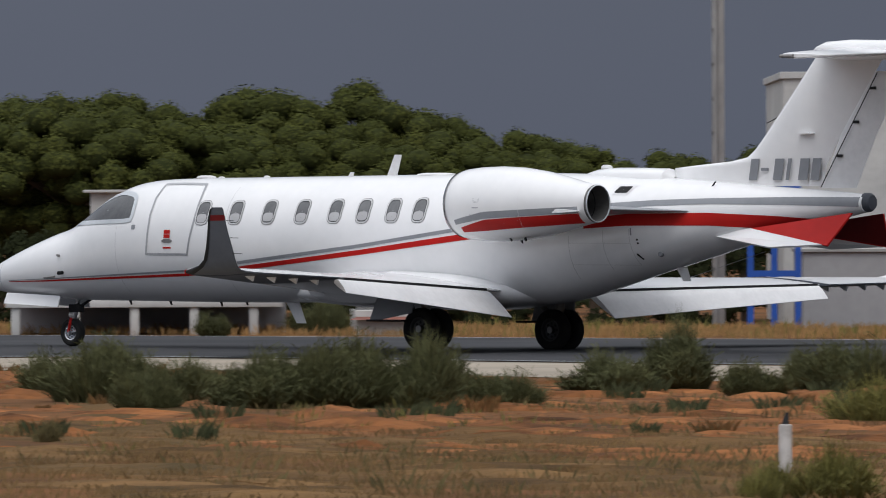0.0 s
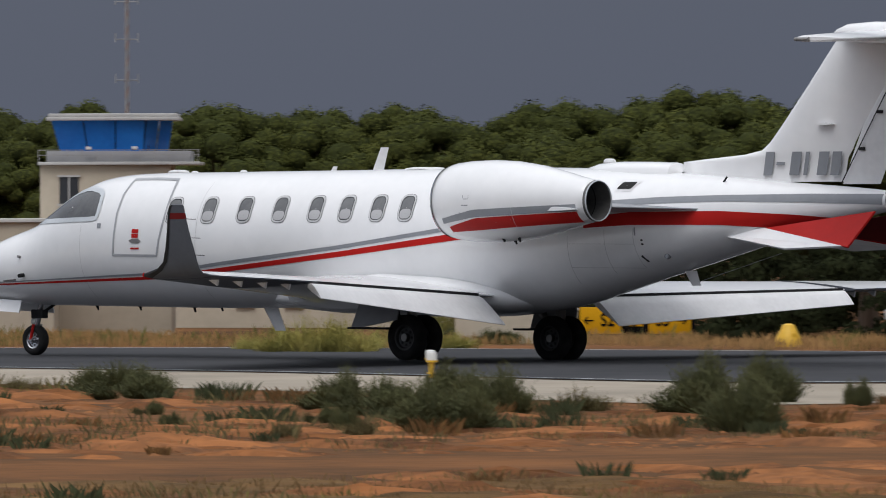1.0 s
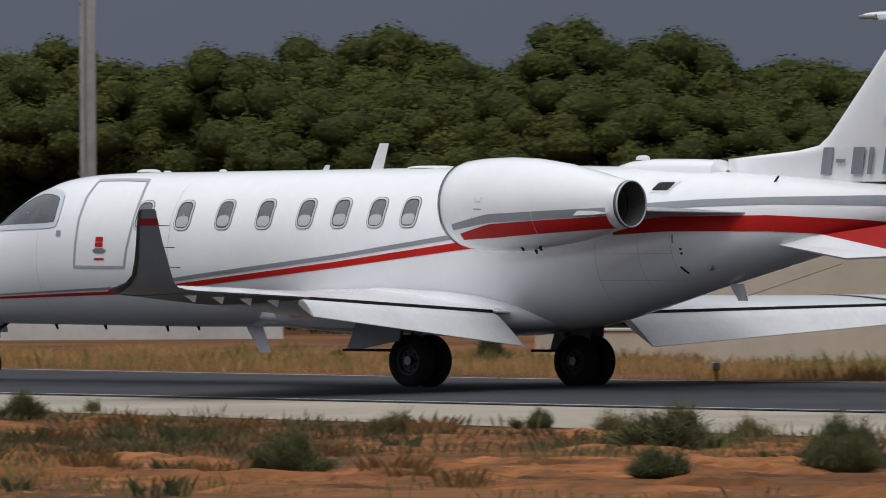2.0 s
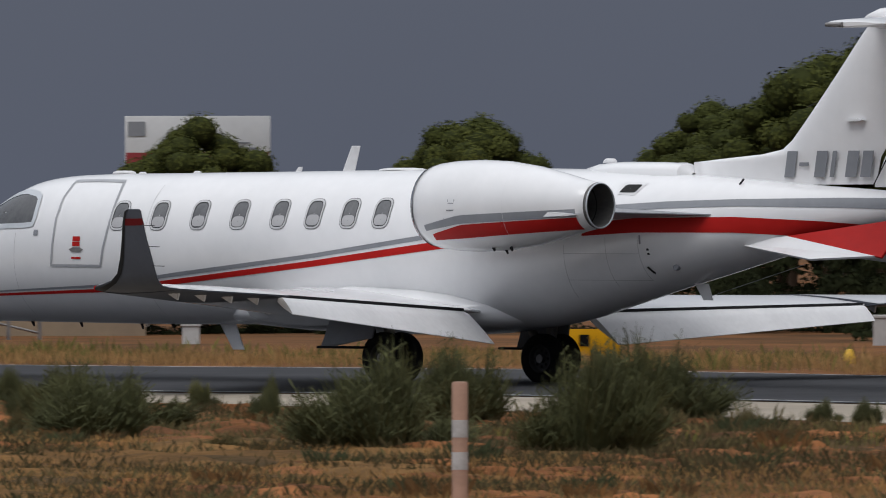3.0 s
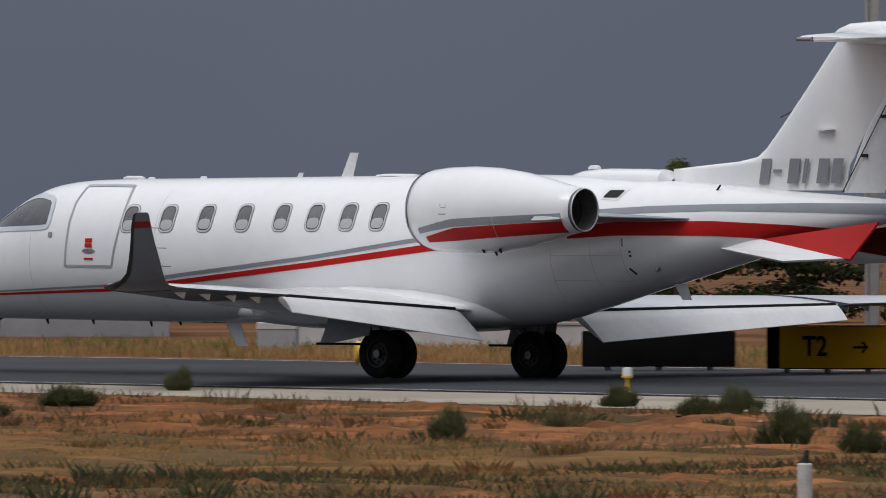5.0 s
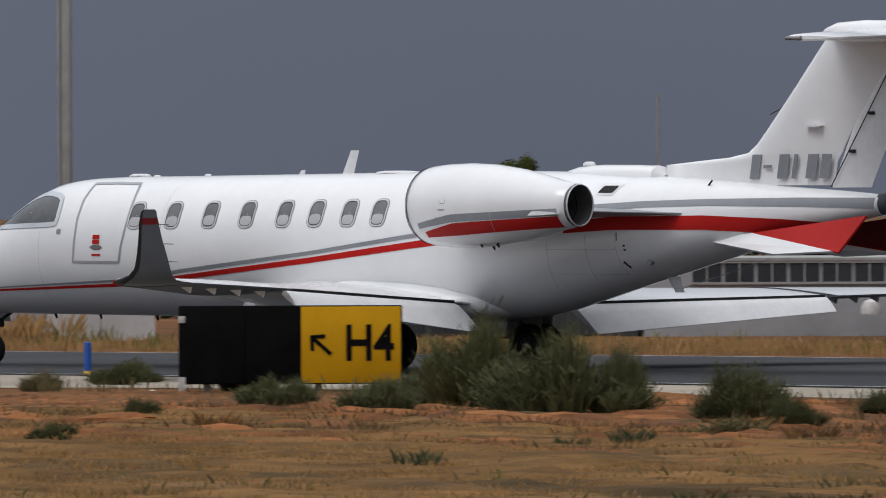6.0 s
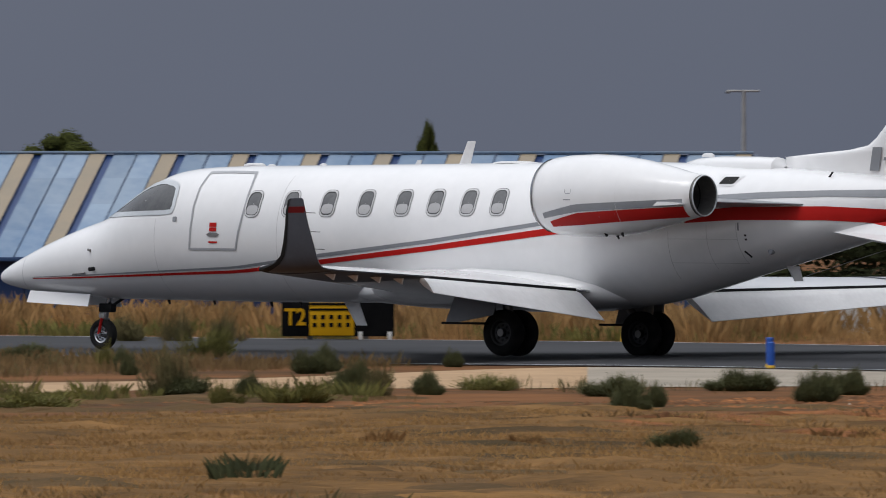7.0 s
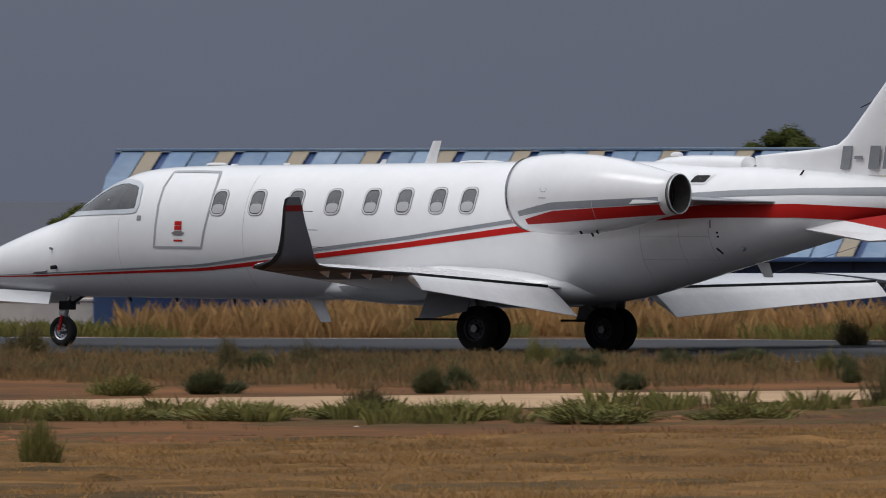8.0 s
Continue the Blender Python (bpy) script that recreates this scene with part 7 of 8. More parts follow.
k = 0
for spec in (
    (19.51, 32.36, 1.17, 0.52),
    (17.37, 24.92, 0.73, 0.45),
    (20.41, 31.08, 0.79, 0.34),
    (18.94, 25.67, 0.98, 0.49),
    (19.58, 25.26, 1.15, 0.60),
    (20.16, 24.88, 1.09, 0.66),
    (21.46, 25.24, 0.87, 0.36),
    (24.89, 30.51, 1.11, 0.44),
    (26.35, 31.32, 1.06, 0.68),
    (25.46, 27.73, 0.78, 0.37),
    (27.59, 30.48, 0.75, 0.50),
    (27.96, 30.23, 1.19, 0.56),
    (21.69, 17.49, 0.75, 0.48, "green"),
    (11.10, -2.28, 0.58, 0.29, "green"),
    (11.47, -2.50, 0.74, 0.43, "green"),
    (10.65, -2.69, 0.42, 0.23, "green"),
    (18.52, 42.40, 0.86, 0.49),
    (17.84, 43.97, 0.81, 0.34),
    (20.61, 42.13, 0.86, 0.52),
    (23.07, 47.17, 0.72, 0.46),
    (23.18, 45.01, 0.29, 0.27),
    (15.85, 38.72, 0.29, 0.20),
    (9.81, 19.05, 0.15, 0.09, "dry"),
    (8.91, 15.52, 0.13, 0.07, "dry"),
    (14.36, 36.02, 0.34, 0.17, "dry"),
    (12.21, 14.48, 0.39, 0.22, "dry"),
    (15.17, 51.84, 0.60, 0.32),
    (17.61, 51.57, 0.82, 0.32),
    (18.05, 45.57, 0.72, 0.36),
    (18.50, 43.59, 0.82, 0.47),
    (14.52, 39.97, 0.23, 0.13),
    (14.02, 44.81, 0.42, 0.27),
    (16.34, 40.98, 0.29, 0.17),
    (12.20, 39.82, 0.19, 0.12),
    (19.85, 43.98, 0.71, 0.25, "dry"),
    (15.25, 36.55, 0.49, 0.16, "dry"),
    (17.66, 56.42, 0.46, 0.17, "dry"),
    (15.77, 65.88, 0.33, 0.18),
    (15.42, 58.37, 0.90, 0.35),
    (15.87, 54.67, 0.58, 0.35),
    (15.01, 48.67, 0.46, 0.27),
    (18.35, 54.78, 0.87, 0.33),
    (15.80, 44.86, 0.25, 0.13),
    (11.08, 52.81, 0.60, 0.32),
    (13.44, 50.77, 0.54, 0.23),
    (14.15, 64.76, 0.65, 0.22, "dry"),
    (16.02, 63.75, 0.54, 0.24, "dry"),
    (16.68, 61.02, 0.47, 0.23, "dry"),
    (6.27, 68.01, 1.22, 0.73),
    (7.59, 76.13, 1.08, 0.70),
    (7.63, 66.06, 1.15, 0.81),
    (9.64, 78.29, 1.23, 0.78),
    (5.93, 77.92, 0.22, 0.33),
    (11.20, 76.94, 0.27, 0.19),
    (11.42, 75.76, 0.33, 0.22),
    (11.63, 70.38, 0.46, 0.28),
    (9.39, 74.83, 0.27, 0.21, "dry"),
    (10.14, 74.31, 0.37, 0.24, "dry"),
    (13.00, 74.04, 0.21, 0.16, "dry"),
    (3.91, 72.04, 1.16, 0.55),
    (3.67, 84.24, 0.35, 0.35),
    (5.61, 83.12, 0.23, 0.29),
    (6.05, 79.31, 0.19, 0.39),
    (2.62, 90.50, 0.48, 0.27),
    (3.03, 81.28, 0.87, 0.41),
    (3.73, 85.56, 0.43, 0.35),
    (4.10, 74.80, 1.16, 0.58),
    (6.15, 80.98, 0.22, 0.33),
    (1.38, 94.15, 0.19, 0.56),
    (3.29, 73.53, 0.30, 0.25, "dry"),
    (0.82, 72.82, 0.54, 0.22, "dry"),
    (4.75, 67.29, 0.55, 0.18, "dry"),
    (0.40, 86.41, 0.22, 0.52, "green"),
    (5.89, 87.43, 0.23, 0.23, "green"),
    (0.25, 94.27, 0.21, 0.38, "green"),
    (-3.93, 83.01, 0.91, 0.75),
    (-2.49, 81.36, 1.31, 0.55),
    (-1.52, 87.66, 0.74, 0.28),
    (-0.60, 89.76, 0.87, 0.38),
    (2.58, 89.48, 0.52, 0.38),
    (2.99, 83.95, 0.81, 0.41),
    (3.69, 87.06, 0.39, 0.34),
    (3.89, 78.70, 0.61, 0.51),
    (0.55, 80.52, 0.36, 0.36, "dry"),
    (1.31, 68.18, 0.40, 0.15, "dry"),
    (-5.43, 82.43, 0.44, 0.39),
    (-4.64, 80.45, 0.40, 0.28),
    (-4.92, 101.49, 0.83, 0.38),
    (-6.69, 94.17, 0.35, 0.24),
    (-7.10, 94.17, 0.41, 0.21),
    (-1.55, 90.39, 0.79, 0.34),
    (-0.59, 90.40, 0.90, 0.42),
    (-7.99, 89.05, 0.50, 0.22, "dry"),
    (-3.65, 77.65, 1.26, 0.19, "dry"),
    (-8.58, 84.44, 0.36, 0.29),
    (-8.21, 98.00, 0.36, 0.24),
    (-6.87, 96.74, 0.36, 0.27),
    (-18.65, 100.72, 1.12, 0.91),
    (-17.25, 97.70, 1.31, 0.74),
    (-16.82, 98.22, 0.69, 0.63),
    (-15.05, 94.92, 0.82, 0.52),
    (-14.20, 92.71, 0.48, 0.29),
    (-13.89, 105.92, 0.37, 0.28),
    (-19.59, 101.49, 0.89, 0.30),
    (-20.68, 100.64, 0.59, 0.27),
    (-14.05, 97.84, 0.57, 0.23),
    (-22.98, 108.71, 0.45, 0.29, "dry"),
    (-14.05, 88.94, 1.02, 0.20, "dry"),
    (-25.74, 98.45, 0.34, 0.26),
    (-27.13, 107.19, 0.56, 0.17),
    (-24.98, 102.47, 0.41, 0.27),
    (-25.49, 105.74, 0.37, 0.25),
    (-25.06, 111.70, 0.78, 0.26),
    (-21.17, 101.69, 0.64, 0.26),
    (-19.21, 98.02, 0.78, 0.33),
    (-21.22, 96.15, 0.33, 0.19),
    (-19.83, 86.73, 0.34, 0.15),
    (-21.63, 85.78, 0.53, 0.17),
    (-25.25, 108.04, 0.44, 0.26, "dry"),
    (-23.09, 108.59, 0.56, 0.35, "dry"),
    (-34.30, 114.69, 0.40, 0.27),
    (-33.89, 119.12, 0.24, 0.22),
    (-30.15, 103.76, 0.53, 0.35),
    (-29.64, 104.42, 0.36, 0.24),
    (-27.59, 104.29, 0.65, 0.21),
    (-26.99, 107.25, 0.55, 0.23),
    (-25.15, 103.45, 0.35, 0.32),
    (-25.83, 107.49, 0.36, 0.24),
    (-25.34, 113.12, 0.70, 0.24),
    (-25.93, 99.94, 0.28, 0.22),
    (-20.14, 88.46, 0.29, 0.13),
    (-29.81, 100.63, 0.74, 0.23, "green"),
    (-30.30, 99.76, 0.34, 0.23, "green"),
    (-29.68, 106.69, 0.73, 0.18, "green"),
    (-32.01, 103.37, 0.59, 0.65, "dry"),
    (-29.60, 102.52, 0.35, 0.35, "dry"),
    (-25.41, 109.05, 0.43, 0.28, "dry"),
    (-38.32, 106.81, 0.42, 0.27),
    (-34.53, 116.01, 0.39, 0.29),
    (-40.89, 123.26, 0.71, 0.18),
    (-40.39, 119.49, 0.41, 0.24),
    (-32.02, 103.35, 0.62, 0.23),
    (-31.11, 103.13, 0.34, 0.23),
    (-36.01, 113.17, 0.25, 0.19),
    (-34.15, 96.52, 1.38, 0.21, "green"),
    (-32.26, 96.03, 1.36, 0.19, "green"),
    (-31.17, 96.84, 1.05, 0.21, "green"),
    (-38.74, 123.96, 0.78, 0.42, "green"),
    (-37.54, 116.76, 0.26, 0.33, "green"),
    (-41.89, 119.00, 0.41, 0.41, "green"),
    (-31.63, 109.03, 0.72, 0.24, "dry"),
    (-36.10, 99.44, 0.66, 0.28, "dry"),
    (-40.36, 105.78, 0.64, 0.26),
    (-38.82, 108.54, 0.42, 0.24),
    (-43.78, 114.79, 0.45, 0.26),
    (-40.78, 117.45, 0.59, 0.26),
    (-37.06, 109.11, 0.36, 0.21),
    (-39.61, 119.59, 0.60, 0.20),
    (-36.84, 115.32, 0.38, 0.25),
    (-37.08, 95.37, 1.03, 0.21, "green"),
    (-35.80, 95.79, 1.34, 0.19, "green"),
    (-34.63, 96.18, 1.23, 0.18, "green"),
    (-32.73, 96.82, 1.23, 0.21, "green"),
    (-41.15, 104.97, 0.87, 0.23, "green"),
    (-31.59, 82.18, 0.38, 0.46, "green"),
    (-44.03, 114.72, 0.45, 0.52, "dry"),
    (-44.52, 118.06, 0.40, 0.40, "dry"),
    (-51.71, 125.69, 0.80, 0.44, "dry"),
    (28.60, 97.85, 0.68, 0.32),
    (30.54, 96.56, 1.10, 0.44),
    (27.88, 99.64, 0.52, 0.19),
    (32.85, 85.00, 0.70, 0.22),
    (32.90, 86.63, 0.71, 0.24),
    (33.44, 90.02, 1.31, 0.51, "green"),
    (35.57, 92.82, 0.67, 0.38, "green"),
    (31.39, 90.97, 0.37, 0.23, "green"),
    (26.60, 95.73, 0.30, 0.21),
    (20.96, 102.15, 0.31, 0.16),
    (22.23, 98.69, 0.46, 0.46),
    (40.10, 73.91, 1.01, 0.57),
    (37.95, 73.25, 0.54, 0.36),
    (-13.69, 138.58, 0.52, 0.35),
    (-13.09, 138.66, 0.61, 0.52),
    (-14.20, 136.77, 0.52, 0.39),
    (-42.66, 136.51, 0.49, 0.49, "dry"),
    (-43.96, 136.06, 0.73, 0.44, "dry"),
    (-43.27, 136.30, 0.49, 0.49, "dry"),
    (27.80, 79.49, 0.82, 0.41, "gold"),
    (28.21, 79.20, 0.95, 0.58, "gold"),
    (28.68, 78.87, 0.81, 0.51, "gold"),
    (27.99, 81.49, 0.56, 0.24, "gold"),
    (30.15, 81.13, 1.18, 0.36, "gold"),
    (30.90, 80.79, 0.82, 0.27, "gold"),
    (34.35, 86.59, 0.67, 0.24, "gold"),
    (18.46, 29.18, 1.14, 0.63),
    (19.11, 28.90, 1.03, 0.49),
    (20.32, 28.38, 1.31, 0.54),
    (20.76, 27.38, 1.47, 0.65),
    (21.63, 27.83, 1.03, 0.60),
    (18.78, 36.44, 0.80, 0.49),
    (16.40, 37.46, 0.86, 0.43),
):
    bush(*spec[:4], k, *spec[4:])
    k += 1

# grass and clods, sown along the shoulder
rng = np.random.default_rng(11)


def sow(line, n, lo, hi, power=1.0, part_lo=0.0, part_hi=1.0, side=1.0):
    """n points at distances lo to hi from a line, on one side of it."""
    p = np.array([(q.x, q.y) for q in line])
    seg = np.diff(p, axis=0)
    ln = np.linalg.norm(seg, axis=1)
    cum = np.concatenate([[0], np.cumsum(ln)])
    s = rng.uniform(cum[-1] * part_lo, cum[-1] * part_hi, n)
    i = np.clip(np.searchsorted(cum, s) - 1, 0, len(seg) - 1)
    u = seg[i] / ln[i][:, None]
    base = p[i] + u * (s - cum[i])[:, None]
    nrm = np.stack([-u[:, 1], u[:, 0]], 1) * side
    d = lo + (hi - lo) * rng.random(n) ** power
    pts = base + nrm * d[:, None]
    if side < 0:
        return pts
    # keep what lies on the open side of the line, clear of the pavement
    edge = np.array([(q.x, q.y) for q in near_line])
    own = ((pts[:, None, :] - p[None]) ** 2).sum(2).min(1)
    return pts[(own < ((pts[:, None, :] - edge[None]) ** 2).sum(2).min(1)) & (own > (0.7 * lo) ** 2)] if line is near_side else pts


def patchy(pts, scale, cut, seed):
    """Keep the points where a slow noise is high, so that growth stands in patches."""
    keep = [noise.noise((x * scale, y * scale, seed)) > cut for x, y in pts]
    return pts[np.array(keep)]


def short_of_shed(pts):
    """Drop what would stand before the white shed."""
    return pts[pts[:, 0] > -56.9]


def stuff(name, me, label, category):
    return tagged(new(name, me), label, category, kind="stuff")


def sized(pts, lo, hi):
    return np.column_stack([pts, rng.uniform(lo, hi, len(pts))])


near_side = smooth_line(SHOULDER_OUT, 40, 40)
far_side = smooth_line(FAR_EDGE, 40, 60)
for nm, mat, n, lo, hi, cut, first, label in (
        ("dry_grass", STRAW, 28000, 0.0, 0.27, -0.30, 19, "short dry straw-coloured grass"), ("brown_grass", STRAW_BROWN, 12000, 0.26, 0.44, -0.10, 17, "short brown withered grass"),
        ("verge_straw", STRAW, 13000, 0.43, 0.56, -0.20, 15, "short pale dry grass on the verge"), ("golden_grass", STRAW_GOLD, 48000, 0.53, 1.0, -0.30, 12, "short golden dry grass")):
    stuff(nm, blades(nm, mat, sized(patchy(sow(near_side, n, first, 64, 0.9, lo, hi), 0.14, cut, 3.0), 0.4, 1.5), 15, 0.056, 0.32, 0.0016, seed=2, lean=0.9), label, "grass")
stuff("creeping_scrub", blades("creeping_scrub", SCRUB, sized(patchy(sow(near_side, 11000, 1.0, 42, 1.0, 0.35, 0.55), 0.42, 0.0, 19.0), 0.3, 1.5), 16, 0.085, 0.28, 0.0022, seed=22, lean=0.8), "low grey-brown scrub on red earth", "scrub")
stuff("verge_scrub", blades("verge_scrub", STRAW_BROWN, sized(patchy(sow(near_side, 3000, 1.0, 14, 1.0, 0.53, 0.66), 0.4, 0.10, 39.0), 0.3, 1.5), 14, 0.075, 0.26, 0.0022, seed=32, lean=0.8), "low brown scrub along the verge", "scrub")
stuff("bank_scrub", blades("bank_scrub", SCRUB, sized(patchy(sow(near_side, 7000, 2.0, 27, 1.0, 0.0, 0.37), 0.4, 0.14, 49.0), 0.3, 1.4), 14, 0.07, 0.26, 0.0022, seed=33, lean=0.8), "low brown scrub on red earth", "scrub")
stuff("dark_scrub", blades("dark_scrub", SCRUB_DARK, sized(patchy(sow(near_side, 17000, 1.5, 46, 1.0, 0.36, 0.515), 0.33, -0.16, 59.0), 0.3, 1.5), 14, 0.085, 0.28, 0.0022, seed=34, lean=0.8), "low dark olive scrub on red earth", "scrub")
for nm, mat, n, lo, hi, d0, d1, cut, seed_, high, label in (
        ("scrub_clumps", CLUMP, 700, 0.0, 0.58, 1.5, 26, 0.02, 35, 0.14, "small round grey-green clumps on red earth"), ("rust_tufts", RUST, 340, 0.0, 0.62, 1.0, 22, -0.05, 36, 0.13, "rust-brown withered tufts on red earth"),
        ("path_clumps", WEED, 460, 0.76, 1.0, 0.0, 5.0, -0.1, 37, 0.15, "green clumps along the sandy path")):
    stuff(nm, blades(nm, mat, sized(patchy(sow(near_side, n, d0, d1, 1.0, lo, hi), 0.35, cut, seed_ * 1.7), 0.4, 1.4), 90, high, 0.17, 0.0022, seed=seed_, lean=0.8), label, "scrub")
stuff("sparse_dry_grass", blades("sparse_dry_grass", STRAW, sized(patchy(sow(near_side, 9000, 0.6, 20), 0.30, 0.18, 5.0), 0.4, 1.2), 11, 0.07, 0.18, 0.0022, seed=3), "sparse dry grass on red earth", "grass")
stuff("low_scrub", blades("low_scrub", SCRUB, sized(patchy(sow(near_side, 6000, 0.8, 40, 1.0, 0.0, 0.50), 0.12, 0.16, 9.0), 0.5, 1.6), 12, 0.10, 0.22, 0.003, seed=4, lean=0.7), "low grey-green scrub", "scrub")
stuff("green_weeds", blades("green_weeds", WEED, sized(patchy(sow(near_side, 3200, 0.8, 26, 1.0, 0.0, 0.56), 0.15, 0.25, 14.0), 0.5, 1.5), 10, 0.10, 0.18, 0.003, seed=5), "patches of green weeds", "weeds")
stuff("roadside_tufts", blades("roadside_tufts", SCRUB, sized(patchy(sow(near_side, 1300, 0.1, 2.2), 0.5, 0.12, 2.0), 0.5, 1.5), 12, 0.14, 0.2, 0.005, seed=6), "tufts along the shoulder's edge", "grass")
stuff("verge_grass", blades("verge_grass", STRAW_TALL, sized(patchy(sow(far_side, 22000, 0.6, 9, 0.8, 0.0, 0.7, -1.0), 0.2, -0.3, 21.0), 0.5, 1.4), 9, 0.14, 0.18, 0.0045, seed=7), "dry grass verge beyond the taxiway", "grass")
stuff("verge_weeds", blades("verge_weeds", WEED, sized(patchy(sow(far_side, 5000, 0.8, 9, 0.8, 0.0, 0.75, -1.0), 0.25, 0.08, 31.0), 0.5, 1.7), 10, 0.17, 0.18, 0.005, seed=8), "green weeds on the far verge", "weeds")
stuff("tall_grass", blades("tall_grass", STRAW_TALL, sized(patchy(short_of_shed(sow(far_side, 17000, 1.2, 8, 0.9, 0.655, 1.0, -1.0)), 0.5, 0.0, 41.0), 0.3, 1.75), 18, 0.33, 0.22, 0.0035, seed=9, lean=0.6), "tall dry orange grass beyond the taxiway", "grass")


stuff("verge_green", blades("verge_green", WEED, sized(patchy(sow(far_side, 6000, 0.6, 3.0, 1.0, 0.66, 1.0, -1.0), 0.45, 0.05, 43.0), 0.4, 1.6), 14, 0.18, 0.2, 0.004, seed=19, lean=0.6), "green weeds at the foot of the tall grass", "weeds")
inner_side = smooth_line(NEAR_EDGE[-4:], 0, 60)
stuff("strip_grass", blades("strip_grass", STRAW, sized(patchy(sow(inner_side, 24000, 0.4, 13, 1.0, 0.04, 1.0), 0.3, -0.30, 61.0), 0.4, 1.6), 11, 0.12, 0.2, 0.0028, seed=12), "dry grass between taxiway and path", "grass")
stuff("strip_weeds", blades("strip_weeds", SCRUB, sized(patchy(sow(inner_side, 10000, 0.3, 13, 1.0, 0.04, 1.0), 0.4, -0.02, 71.0), 0.5, 1.8), 12, 0.12, 0.2, 0.003, seed=13), "weeds between taxiway and path", "weeds")


def clods(pts, size, seed):
    """Low angular lumps of earth, joined."""
    r = np.random.default_rng(seed)
    n = len(pts)
    base = np.array([(1, 0, 0), (0.3, 0.9, 0), (-0.8, 0.55, 0), (-0.75, -0.6, 0), (0.35, -0.9, 0), (0.1, 0.05, 0.30)])
    tri = np.array([(0, 1, 5), (1, 2, 5), (2, 3, 5), (3, 4, 5), (4, 0, 5)])
    s = size * r.uniform(0.3, 1.2, n) ** 1.5
    a = r.uniform(0, 6.28, n)
    v = base[None] * (1 + r.normal(0, 0.18, (n, 6, 3)))
    ca, sa_ = np.cos(a)[:, None], np.sin(a)[:, None]
    x = (v[:, :, 0] * ca - v[:, :, 1] * sa_) * s[:, None] + pts[:, 0][:, None]
    y = (v[:, :, 0] * sa_ + v[:, :, 1] * ca) * s[:, None] + pts[:, 1][:, None]
    z = v[:, :, 2] * s[:, None] - 0.004
    me = bpy.data.meshes.new("earth_clods")
    me.from_pydata(np.stack([x, y, z], 2).reshape(-1, 3), [], (tri[None] + 6 * np.arange(n)[:, None, None]).reshape(-1, 3).tolist())
    me.materials.append(CLOD)
    return me


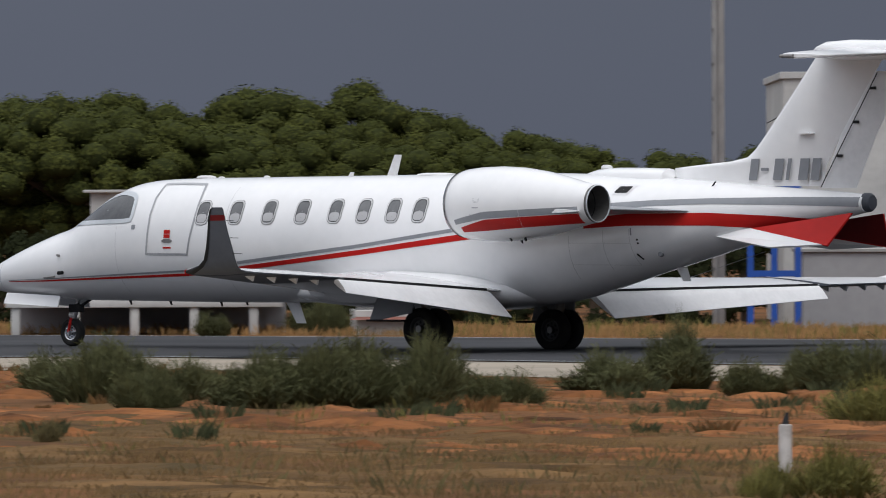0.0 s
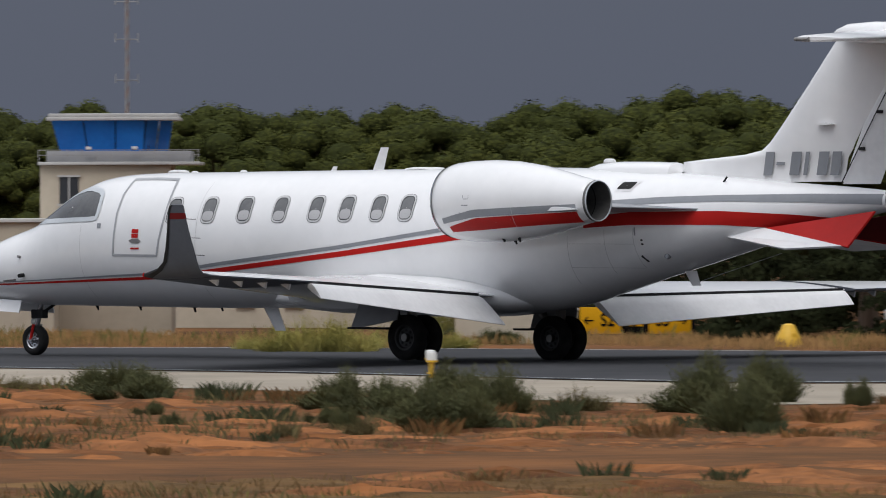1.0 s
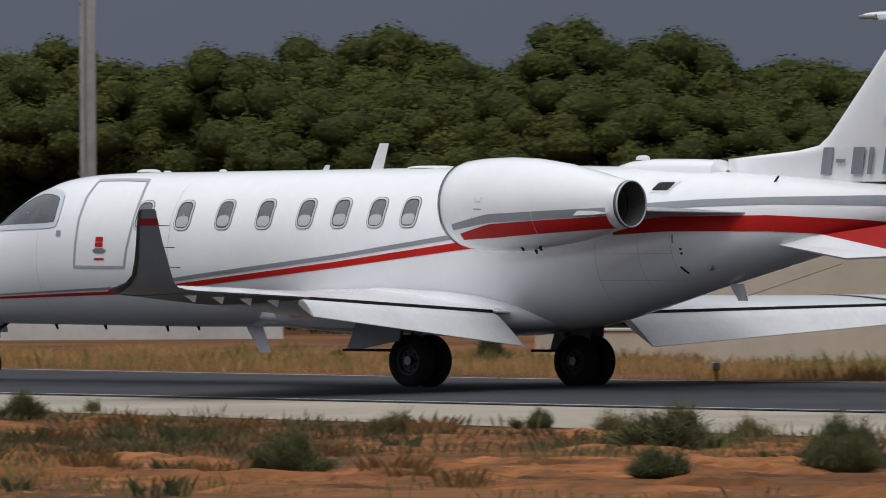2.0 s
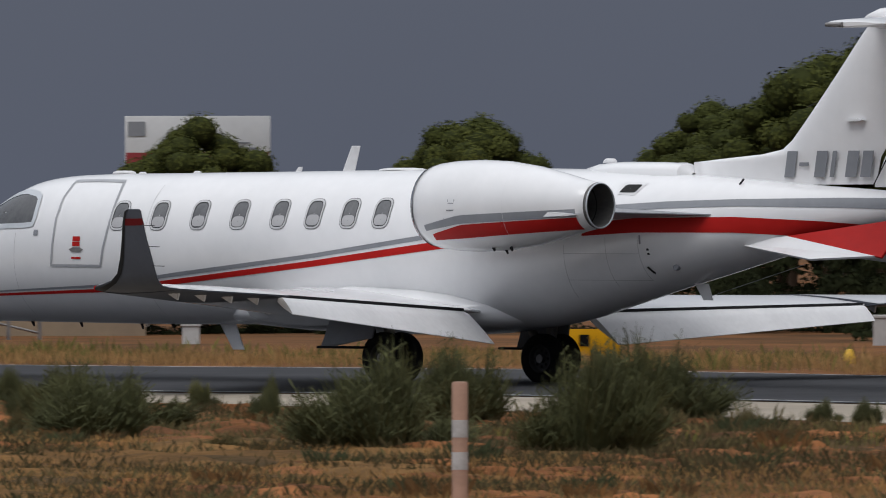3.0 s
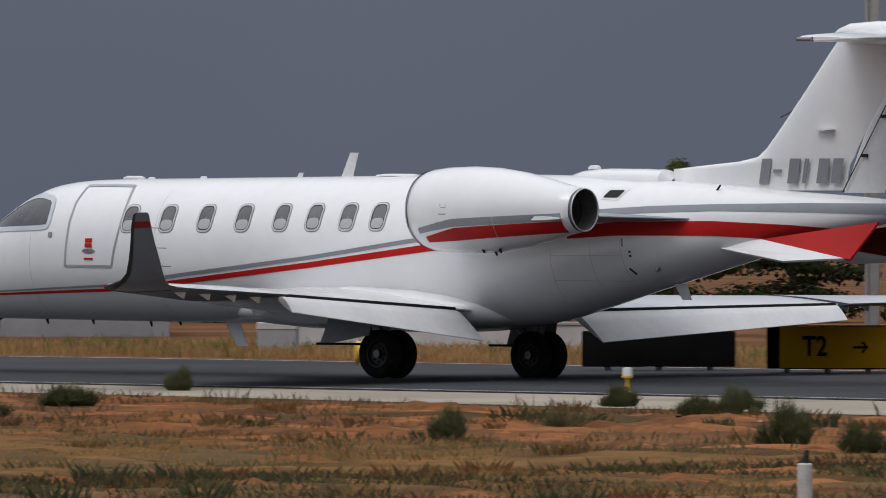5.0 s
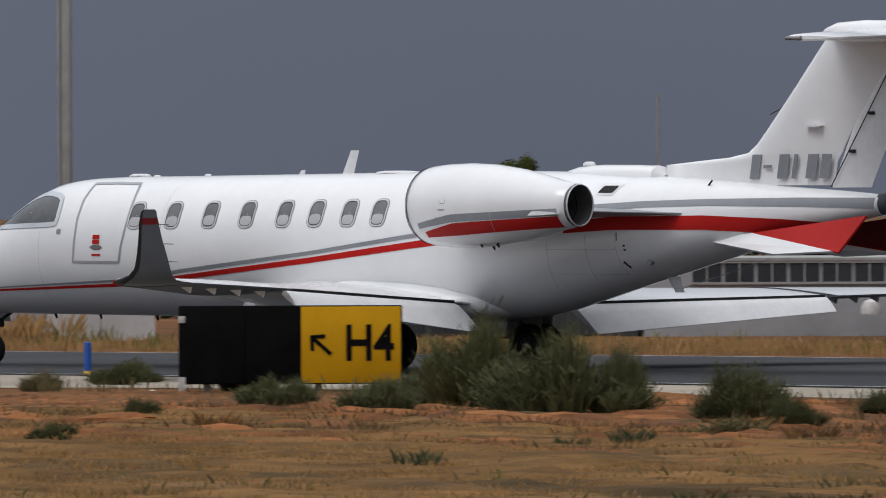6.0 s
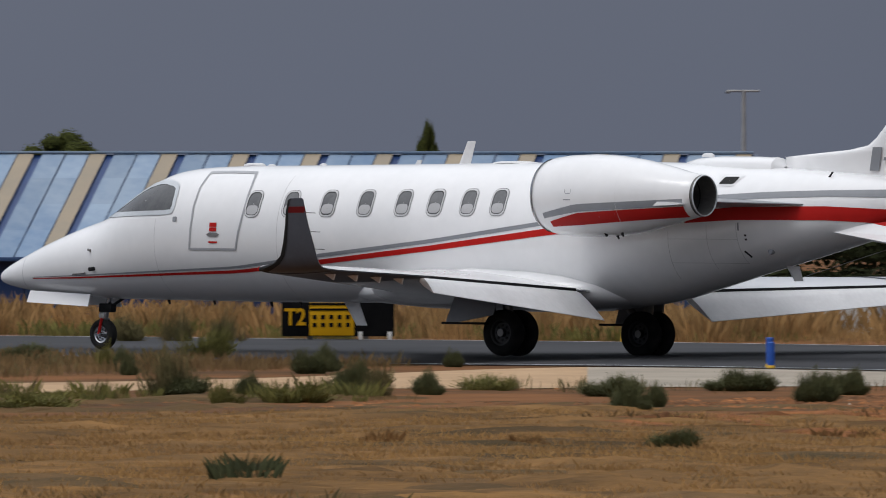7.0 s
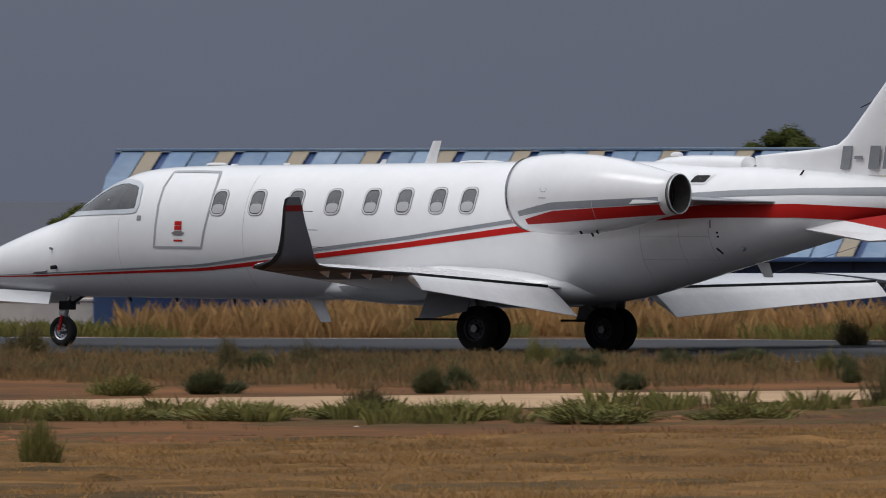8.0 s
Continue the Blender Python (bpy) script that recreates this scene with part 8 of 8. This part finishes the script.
def mounds(line, n, lo, hi, seed, part_lo, part_hi, material, reach=0.95, rise=0.08):
    """Low uneven banks of earth or matted grass, lying along the shoulder, joined."""
    r = np.random.default_rng(seed)
    pts = sow(line, n, lo, hi, 1.0, part_lo, part_hi)
    n = len(pts)
    p = np.array([(q.x, q.y) for q in line])
    near = np.argmin(((pts[:, None, :] - p[None, :-1, :]) ** 2).sum(2), axis=1)
    way = p[near + 1] - p[near]
    way /= np.linalg.norm(way, axis=1)[:, None]
    nu, nv = 9, 5
    u, v = np.meshgrid(np.linspace(-1, 1, nu), np.linspace(-1, 1, nv), indexing="ij")
    form = np.maximum(0, 1 - u ** 2) ** 0.8 * np.maximum(0, 1 - v ** 2) ** 0.7
    size = r.uniform(0.35, 1.0, n) ** 1.6
    long, wide, high = reach * size, 0.28 * reach * size + 0.08, rise * size * r.uniform(0.5, 1.2, n)
    z = form[None] * high[:, None, None] * (1 + r.normal(0, 0.22, (n, nu, nv))) - 0.012
    uu = (u[None] + r.normal(0, 0.06, (n, nu, nv))) * long[:, None, None]
    vv = (v[None] + r.normal(0, 0.10, (n, nu, nv))) * wide[:, None, None]
    a = r.normal(0, 0.25, n)
    dx, dy = way[:, 0] * np.cos(a) - way[:, 1] * np.sin(a), way[:, 0] * np.sin(a) + way[:, 1] * np.cos(a)
    x = pts[:, 0, None, None] + uu * dx[:, None, None] - vv * dy[:, None, None]
    y = pts[:, 1, None, None] + uu * dy[:, None, None] + vv * dx[:, None, None]
    i, j = np.meshgrid(np.arange(nu - 1), np.arange(nv - 1), indexing="ij")
    q = np.stack([i * nv + j, (i + 1) * nv + j, (i + 1) * nv + j + 1, i * nv + j + 1], -1).reshape(-1, 4)
    me = bpy.data.meshes.new("earth_banks")
    me.from_pydata(np.stack([x, y, z], -1).reshape(-1, 3), [], (q[None] + nu * nv * np.arange(n)[:, None, None]).reshape(-1, 4).tolist())
    me.materials.append(material)
    return me


stuff("earth_banks", mounds(near_side, 3300, 1.2, 25, 77, 0.0, 0.51, BANK), "low uneven banks of loose orange-red earth", "earth")
stuff("earth_banks", mounds(near_side, 800, 1.0, 15, 78, 0.50, 0.66, BANK), "low uneven banks of loose orange-red earth", "earth")
for n, lo, hi, first, seed_, mat, label in (
        (1900, 0.0, 0.27, 19, 81, THATCH, "matted pale dry grass"), (700, 0.26, 0.44, 17, 82, THATCH_BROWN, "matted brown dry grass"), (900, 0.43, 0.56, 15, 83, THATCH, "matted pale dry grass"),
        (4200, 0.53, 1.0, 12, 84, THATCH_GOLD, "matted golden dry grass"), (900, 0.76, 1.0, 1.6, 85, THATCH_BROWN, "matted brown grass along the path")):
    stuff("grass_mat", mounds(near_side, n, first, 57, seed_, lo, hi, mat, 1.9, 0.075), label, "grass")
stuff("earth_clods", clods(patchy(sow(near_side, 60000, 0.0, 17, 0.9), 0.13, -0.16, 55.0), 0.062, 5), "loose clods of red earth", "earth")
PALE_STONE = surf("pale_stone", (0.5, 0.45, 0.38), (0.38, 0.33, 0.27), 3.0, 0.9)
st_me = clods(sow(near_side, 260, 0.3, 40), 0.05, 15)
st_me.materials.clear()
st_me.materials.append(PALE_STONE)
stuff("pale_stones", st_me, "scattered pale stones", "stones")


def motions():
    walk(jet, [(r[0], pose(r[1], r[2], 0.014, 0, 0, r[3]) @ pose(0, 0.03, 0, 1.0, 0, 0)) for r in JET_ROWS])
    total = [0.0]
    for a, b in zip(JET_ROWS, JET_ROWS[1:]):
        total.append(total[-1] + math.hypot(b[1] - a[1], b[2] - a[2]))
    for ob, (x, y, r) in WHEELS:
        rows, turn = [], 0.0
        for f in range(0, 241):
            rows.append((f / 30, pose(x, y, r, 0, turn % 360, 0)))
            k = min(len(total) - 2, int(f / 30 / 0.25))
            turn += min(78.0, math.degrees((total[k + 1] - total[k]) / 0.25 / r / 30))
        walk(ob, rows)


motions()
